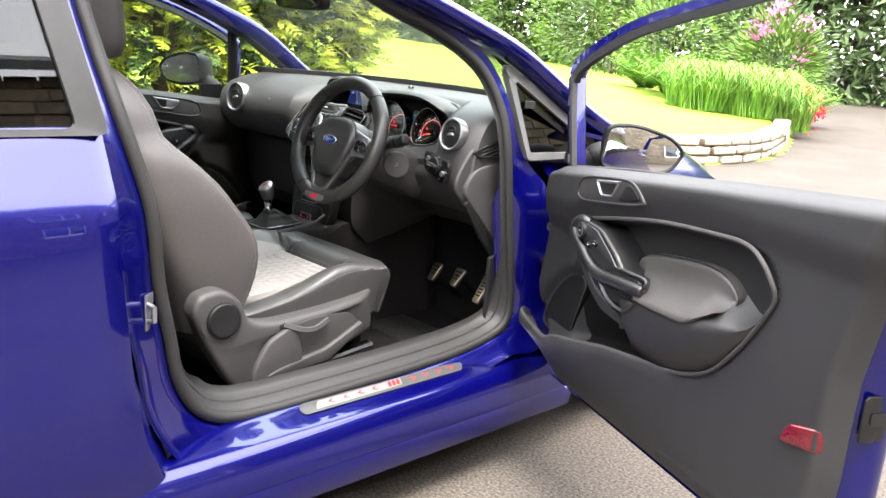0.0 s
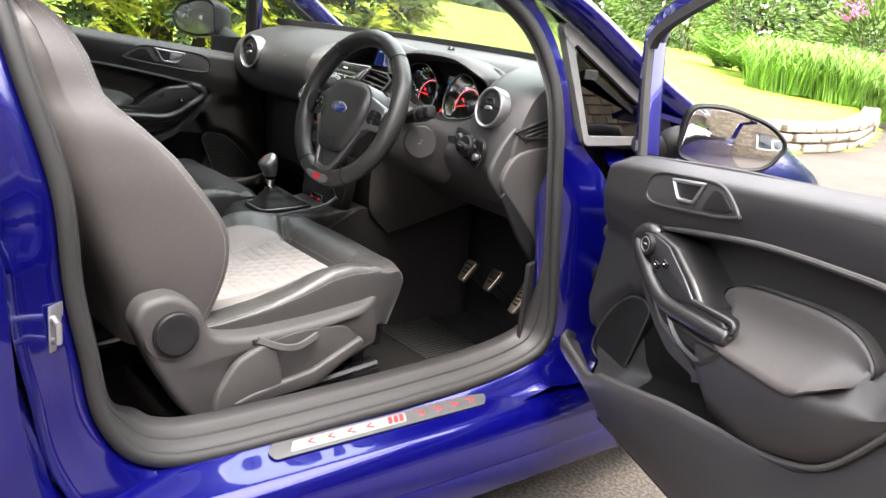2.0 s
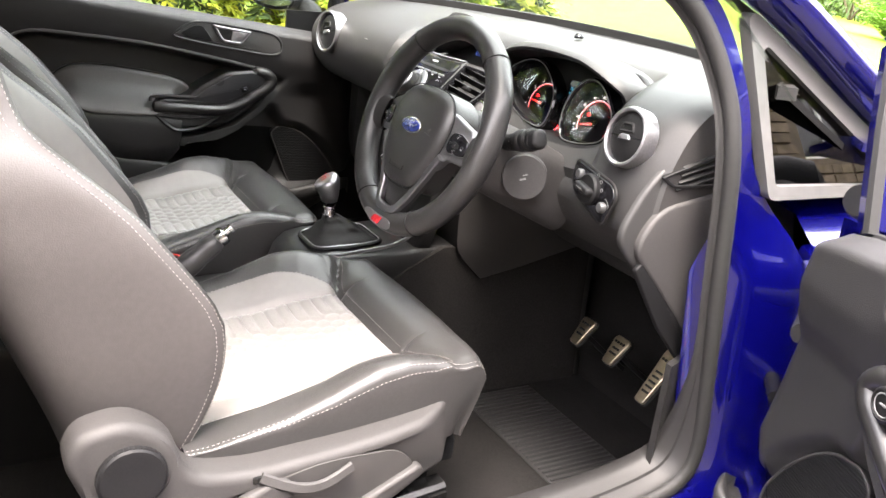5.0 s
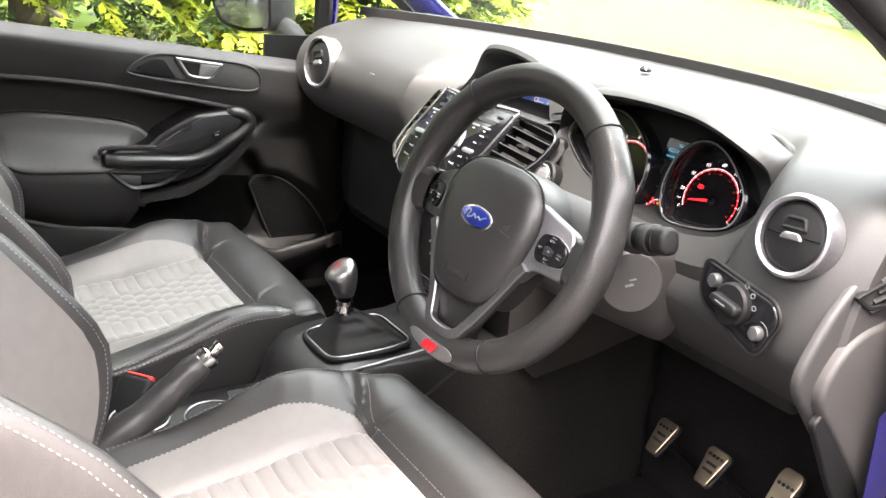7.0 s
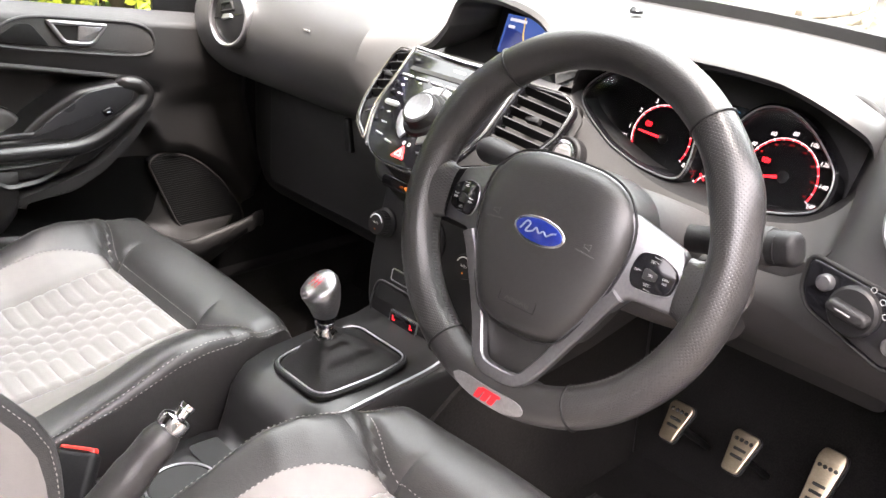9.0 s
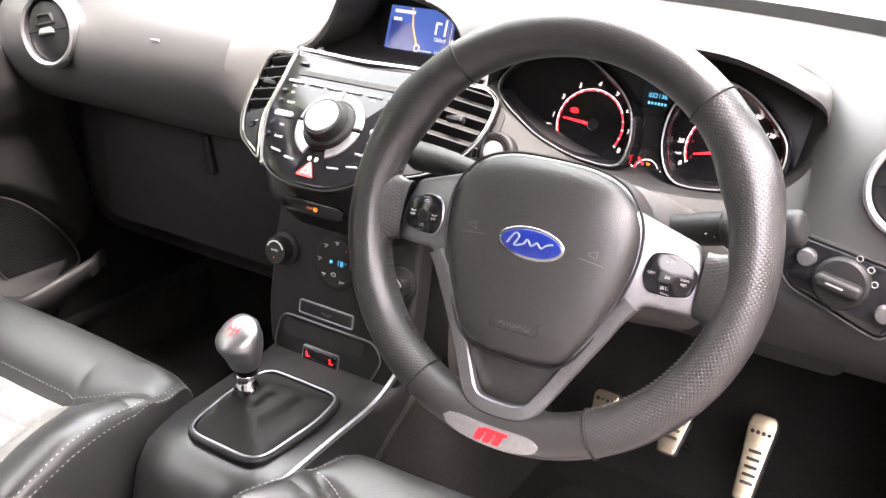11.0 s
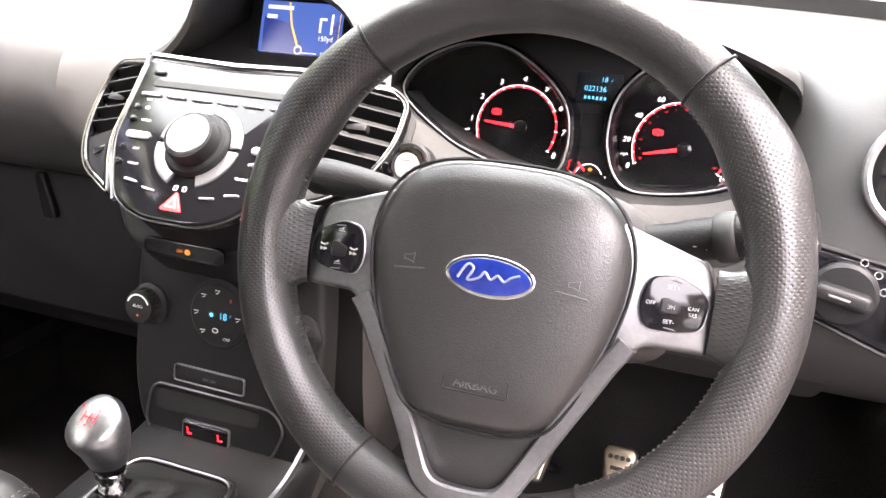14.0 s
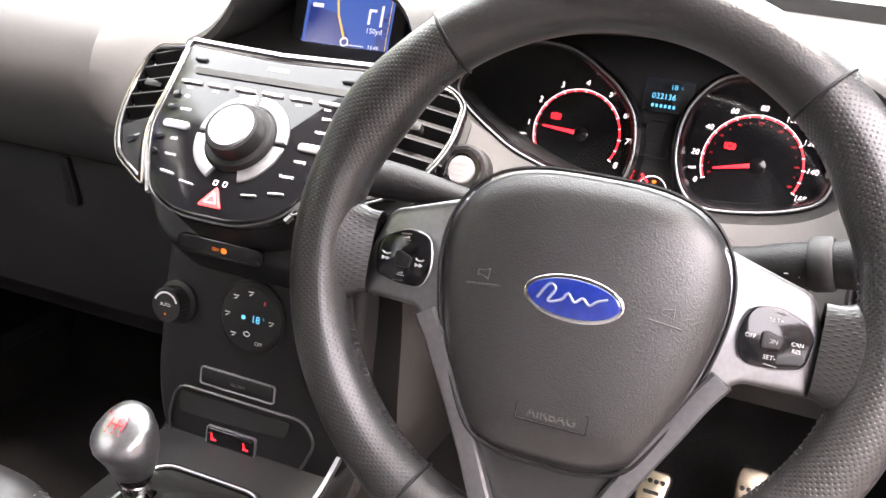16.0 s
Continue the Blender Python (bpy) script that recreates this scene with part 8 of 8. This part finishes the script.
def cloud(center, radii, n, seed, k0=.55):
    r = np.random.RandomState(seed)
    d = r.normal(size=(n, 3))
    d /= np.linalg.norm(d, axis=1)[:, None]
    L = np.random.RandomState(seed + 1).normal(size=(8, 3))
    L /= np.linalg.norm(L, axis=1)[:, None]
    g = 1 + (np.clip(d @ L.T, 0, 1) ** 5).sum(1) * .28 - .15
    return np.array(center) + d * np.array(radii) * (r.uniform(k0, 1, (n, 1)) * g[:, None])


def shrub(x, y, radii, n, seed, material, label, size=.10, name="shrub", group="garden shrubs", shape="leaf"):
    t = thing(name, label, "shrub", group, (x, y, 0))
    z0 = max(0, lawn_height(x, y))
    for i in range(4):
        a = i * 1.6 + seed
        part("stem", tube([(0, 0, z0 - .05), (math.cos(a) * radii[0] * .3, math.sin(a) * radii[1] * .3, z0 + radii[2] * .7), (math.cos(a) * radii[0] * .5, math.sin(a) * radii[1] * .5, z0 + radii[2] * 1.2)], [.03, .02, .008], 6), BARK, t)
    raw_part("foliage", leaves(cloud((0, 0, z0 + radii[2] * .85), radii, n, seed), size, seed, .7, shape), material, t)
    return t


def ferns(x, y, n, size, seed):
    """Arching fronds of leaflets."""
    r = np.random.RandomState(seed)
    t = thing("fern_clump", "bright green arching fern clump in the bed", "fern", "ferns in the bed", (x, y, 0))
    z0 = max(0, lawn_height(x, y))
    v, f = [], []
    for i in range(n):
        a = r.uniform(0, 6.28)
        L, up = size * r.uniform(.7, 1.15), r.uniform(.7, 1.2)
        o = np.array([math.cos(a), math.sin(a), 0])
        s = np.array([-o[1], o[0], 0])
        for j in range(1, 15):
            k = j / 15
            p = o * L * k * .75 + np.array([0, 0, z0 + L * up * (k - .42 * k * k)])
            w = size * .22 * math.sin(math.pi * (.15 + .85 * k)) + .01
            for sg in (-1, 1):
                q = s * sg
                k0 = len(v)
                fwd = o * .035
                v += [tuple(p), tuple(p + q * w * .5 + fwd * .3), tuple(p + q * w + fwd - np.array([0, 0, .02])), tuple(p + q * w * .5 + fwd * 1.3)]
                f.append((k0, k0 + 1, k0 + 2, k0 + 3))
    raw_part("fronds", (v, f), FERN, t)


def blades(x, y, radius, n, h, seed, name="grass_clump"):
    r = np.random.RandomState(seed)
    t = thing(name, "clump of long arching strap leaves", "plant", "strap-leaved plants in the bed", (x, y, 0))
    z0 = max(0, lawn_height(x, y))
    v, f = [], []
    for i in range(n):
        a, b = r.uniform(0, 6.28), r.uniform(0, 6.28)
        p = np.array([math.cos(b), math.sin(b), 0]) * radius * math.sqrt(r.uniform())
        o = np.array([math.cos(a), math.sin(a), 0])
        s = np.array([-o[1], o[0], 0]) * .0055
        L = h * r.uniform(.6, 1.2)
        q = [p + np.array([0, 0, z0]), p + o * L * .18 + np.array([0, 0, z0 + L * .6]), p + o * L * .5 + np.array([0, 0, z0 + L * .82]), p + o * L * .85 + np.array([0, 0, z0 + L * .62])]
        for c, d, wa, wb in ((q[0], q[1], 1, 1), (q[1], q[2], 1, .8), (q[2], q[3], .8, .1)):
            k0 = len(v)
            v += [tuple(c + s * wa), tuple(c - s * wa), tuple(d - s * wb), tuple(d + s * wb)]
            f.append((k0, k0 + 1, k0 + 2, k0 + 3))
    raw_part("strap_leaves", (v, f), FERN, t)


# bed behind the wall
for i, (x, y, s) in enumerate(((-5.2, 12.4, 1.2), (-5.9, 11.5, 1.1), (-6.3, 13.2, 1.25), (-4.9, 13.9, 1.0), (-7.1, 12.4, 1.1))):
    ferns(x, y, 60, s, 30 + i)
for i, (x, y) in enumerate(((-4.2, 10.8), (-4.7, 10.2), (-4.4, 11.6), (-4.9, 11.3), (-4.0, 11.5), (-5.3, 11.9))):
    blades(x, y, .45, 760, .75, 60 + i)


def flowers(t, pts, size, material, seed, label):
    raw_part("blossom", leaves(pts, size, seed, 1.0), material, t, label)


rh = shrub(-5.5, 14.3, (.72, .72, 1.0), 1700, 80, GREEN, "rhododendron with pink flower heads", .16, "rhododendron", "flowering shrubs")
pts = np.concatenate([np.random.RandomState(90 + i).normal(size=(60, 3)) * .09 + c for i, c in enumerate(cloud((0, 0, lawn_height(-5.5, 14.3) + 1.55), (.55, .55, .5), 7, 81, .9))])
flowers(rh, pts, .10, PINK, 82, "pink flower heads")
az = shrub(-4.35, 12.6, (.40, .40, .55), 700, 84, GREEN, "crimson azalea at the end of the wall", .06, "azalea", "flowering shrubs")
pts = np.concatenate([np.random.RandomState(190 + i).normal(size=(40, 3)) * .05 + c for i, c in enumerate(cloud((0, 0, lawn_height(-4.35, 12.6) + .45), (.42, .42, .62), 26, 85, .8))])
flowers(az, pts, .07, CRIMSON, 86, "crimson blossom")
# shrubs and trees round the lawn
spots = [(-9.5, 16.5, 1.5, 1.3), (-11.6, 17.6, 1.7, 1.6), (-13.5, 18.4, 1.5, 1.4), (-16.0, 19.0, 1.8, 1.7), (-18.5, 18.2, 1.7, 1.5), (-20.5, 15.5, 1.8, 1.5), (-22.0, 12.5, 1.9, 1.7), (-8.2, 18.2, 1.6, 1.6), (-23, 9.5, 2.0, 1.8), (-23.5, 6.5, 2.0, 1.8), (-7.2, 17.2, 1.3, 1.2), (6.4, -5.6, .9, 1.1)]
for i, (x, y, r, h) in enumerate(spots):
    x, y = (x * 1.22 + .6, y * 1.22 - 1.4) if y > 0 else (x, y)
    shrub(x, y, (r, r, h), 1700, 100 + i, (GREEN, DARK, GREEN)[i % 3], "dense green garden shrub at the lawn's edge", .17)


def tree(x, y, h, r, seed, material):
    t = thing("tree", "tall broadleaf tree at the edge of the wood", "tree", "trees round the garden", (x, y, 0))
    z0 = max(0, lawn_height(x, y))
    rg = random.Random(seed)
    part("trunk", tube([(0, 0, z0 - .2), (rg.uniform(-.2, .2), rg.uniform(-.2, .2), h * .35), (rg.uniform(-.4, .4), rg.uniform(-.4, .4), h * .75)], [.24, .17, .05], 8), BARK, t)
    for i in range(6):
        a = i * 2.4 + seed
        part("limb", tube([(0, 0, h * (.28 + .07 * i)), (math.cos(a) * r * .5, math.sin(a) * r * .5, h * (.42 + .07 * i)), (math.cos(a) * r * .9, math.sin(a) * r * .9, h * (.46 + .08 * i))], [.08, .05, .015], 6), BARK, t)
    pts = np.concatenate([cloud((math.cos(i * 2.4 + seed) * r * .55, math.sin(i * 2.4 + seed) * r * .55, h * (.40 + .10 * (i % 6))), (r * .55, r * .55, h * .16), 420, seed * 7 + i, .3) for i in range(9)])
    raw_part("crown", leaves(pts, .34, seed, .8), material, t)


rg = random.Random(3)
for i in range(30):
    a = radians(-78 + 118 * i / 29)
    d = 30 + rg.uniform(-3, 6)
    tree(math.sin(a) * d - 4, math.cos(a) * d, rg.uniform(8, 12), rg.uniform(2.6, 3.8), 200 + i, (DARK, GREEN, DARK)[i % 3])
for i in range(12):
    a = radians(60 + 200 * i / 11)
    d = 26 + rg.uniform(-2, 4)
    tree(math.sin(a) * d, math.cos(a) * d, rg.uniform(6, 9), rg.uniform(2.6, 3.6), 300 + i, (DARK, GREEN)[i % 2])
# undergrowth, one sheet of leaves at the foot of the wood, and the bank by the drive
r_ = np.random.RandomState(9)
NU = 80000
A = np.radians(r_.uniform(-85, 45, NU))
D = r_.uniform(25, 36, NU)
ug = np.stack([np.sin(A) * D - 4, np.cos(A) * D, np.zeros(NU)], 1)
hz_ = np.array([max(0, lawn_height(p[0], p[1])) for p in ug])
ug[:, 2] = hz_ + r_.uniform(0, 1, NU) ** 1.3 * 9.0
tagged(raw_part("undergrowth", leaves(ug, .42, 11, .8), DARK), "dark green undergrowth below the wood", "undergrowth", kind="stuff")
bank = []
for k in np.linspace(0, 1, 30):
    x = -3.4 + 16 * k
    y = 19.5 - 3.0 * k + 1.2 * math.sin(k * 4)
    bank.append([(x, y, -.02), (x, y + .25, .25), (x, y + 1.2, .55), (x, y + 3.5, 1.3), (x, y + 9, 2.2)])
tagged(part("bank", grid(bank), SOIL), "earth bank beyond the drive", "bank", kind="structure")
bp_ = []
for i in range(9000):
    k, w = r_.uniform(), r_.uniform() ** .8
    bp_.append((-3.4 + 16 * k, 19.5 - 3.0 * k + 1.2 * math.sin(k * 4) + .3 + 6 * w, .25 + .9 * w * 1.3 + r_.uniform(0, .35)))
tagged(raw_part("ground_cover", leaves(bp_, .2, 12, .6), GREEN), "low green ground cover on the bank", "ground cover", kind="stuff")

# stone house and a parked white car beside the drive, seen in mirrors and paint
house = thing("house", "stone house with white-framed windows facing the drive", "house", at=(0, 0, 0))
house.matrix_world = pose(-.8, -5.0, 0, 0, 0, 90)
hw = []
hx0, hx1, hy = -3.0, 20.0, -8.6
HT, HW = 5.4, 2.75
cols = [(hx0, hx0 + 1.5), (hx0 + 2.7, hx0 + 5.4), (hx0 + 6.8, hx0 + 9.4), (hx0 + 10.8, hx0 + 13.6), (hx0 + 15.0, hx0 + 18.0), (hx0 + 19.4, hx1)]
for a, b in cols:
    hw.append(box(b - a, .35, HT, .01, ((a + b) / 2, hy, HT / 2)))
for (a, b), (c, d) in zip(cols, cols[1:]):
    for z0, z1 in ((0, .9), (2.1, 3.3), (4.4, HT)):
        hw.append(box(c - b, .348, z1 - z0, .01, ((b + c) / 2, hy, (z0 + z1) / 2)))
part("wall", join(*hw), HOUSE_STONE, house)
for (a, b), (c, d) in zip(cols, cols[1:]):
    for z0, z1 in ((.9, 2.1), (3.3, 4.4)):
        w = part("window", join(*[box(.06, .08, z1 - z0, .006, (x, hy + .04, (z0 + z1) / 2)) for x in (b + .03, (b + c) / 2, c - .03)], *[box(c - b - .06, .078, .06, .006, ((b + c) / 2, hy + .04, z)) for z in (z0 + .03, z1 - .03)]), plain("white_window_frame", (.8, .8, .78), .4), house, "white-framed window")
        part("pane", box(c - b - .06, .01, z1 - z0 - .06, .002, ((b + c) / 2, hy + .03, (z0 + z1) / 2)), TINT, w)
part("roof", sheet([[(x, hy + .35 - 4.4 * k, HT + 3.0 * k) for x in (hx0 - .3, hx1 + .3)] for k in (0, 1)], .12, (0, 0, 1)), shader("grey_slate", (.10, .10, .11), (.07, .07, .08), .8, scale=4), house)
# added wing of the house behind the car, keeps sky light off the door
part("shading_wing_wall", box(.35, 12.0, HW, .01, (-1.2, -2.9, HW / 2)), HOUSE_STONE, house)
part("shading_wing_roof", sheet([[(-.85 - 4.0 * k, y, HW + 1.6 * k) for y in (-8.6, 3.4)] for k in (0, 1)], .12, (0, 0, 1)), shader("grey_slate", (.10, .10, .11), (.07, .07, .08), .8, scale=4), house)
# courses of walling stone as real blocks on the house front
crs = []
for z in np.arange(.0, HT - .1, .16):
    x = hx0 + rng.uniform(0, .2)
    while x < hx1 - .3:
        l = rng.uniform(.22, .55)
        free = all(not (b - .02 < x + l and x < c + .02 and ((.86 < z + .15 and z < 2.12) or (3.26 < z + .15 and z < 4.42))) for (a, b), (c, d) in zip(cols, cols[1:]))
        if free and x + l < hx1:
            t = rng.uniform(.01, .035)
            crs.append(xf(([(-.5, 0, 0), (.5, 0, 0), (.5, 0, 1), (-.5, 0, 1), (-.47, 1, .06), (.47, 1, .06), (.47, 1, .94), (-.47, 1, .94)], [(0, 1, 5, 4), (1, 2, 6, 5), (2, 3, 7, 6), (3, 0, 4, 7), (4, 5, 6, 7)]), Matrix.Translation((x + l / 2, hy + .175, z + .005)) @ Matrix.Diagonal((l - .015, t, .145, 1))))
        x += l
raw_part("stone_courses", join(*crs), shader("gritstone_blocks", (.20, .155, .11), (.11, .085, .06), .9, 0, 7, 5, .8, 40, pick=.3), house, "coursed brown gritstone blocks")["kind"] = "stuff"

white = thing("parked_car", "white hatchback parked near the house", "car", at=(0, 0, 0))
WP = shader("white_car_paint", (.78, .78, .78), (.74, .74, .74), .2, 0, 50, 2, coat=1.0)
WX, WY = 4.9, -3.6


def wsec(y):
    top = float(np.interp(y, (-2.0, -1.8, -1.3, -.2, .6, 1.2, 1.9, 2.0), (.75, .95, 1.38, 1.46, 1.30, .98, .80, .55)))
    w = float(np.interp(y, (-2.0, -1.7, 0, 1.6, 2.0), (.70, .84, .86, .84, .66)))
    c = min(top, .93)
    return [(a * w, y, z) for a, z in ((-.95, .25), (-1, .45), (-.99, .75), (-.95, c - .02), (-.74, max(c, top - .06)), (-.4, top), (.4, top), (.74, max(c, top - .06)), (.95, c - .02), (.99, .75), (1, .45), (.95, .25))]


wm_ = pose(WX, WY, 0, 0, 0, 62)
part("body", xf(grid([wsec(y) for y in (-2.0, -1.9, -1.6, -1.3, -.8, -.2, .3, .7, 1.1, 1.5, 1.9, 2.0)], cap=True), wm_), WP, white)
for s in (-1, 1):
    for yw in (-1.25, 1.25):
        tw = part("wheel", xf(lathe([(.18, -.09), (.28, -.09), (.30, 0), (.28, .09), (.18, .09)], 28), wm_ @ basis((s * .80, yw, .30), (s, 0, 0), (0, 1, 0))), RUBBER, white)
        part("rim", xf(lathe([(.18, .06), (.17, .08), (.02, .085)], 20), wm_ @ basis((s * .80, yw, .30), (s, 0, 0), (0, 1, 0))), SATIN, tw)
    part("side_glass", xf(([(s * .868 - s * .055, -1.25, .97), (s * .813, .75, .97), (s * .70, .25, 1.30), (s * .70, -1.0, 1.30)], [(0, 1, 2, 3)]), wm_), plain("dark_glazing", (.01, .012, .014), .05), white)
part("windscreen", xf(([(-.68, 1.16, 1.02), (.68, 1.16, 1.02), (.60, .55, 1.345), (-.60, .55, 1.345)], [(0, 1, 2, 3)]), wm_), plain("dark_glazing", (.01, .012, .014), .05), white)
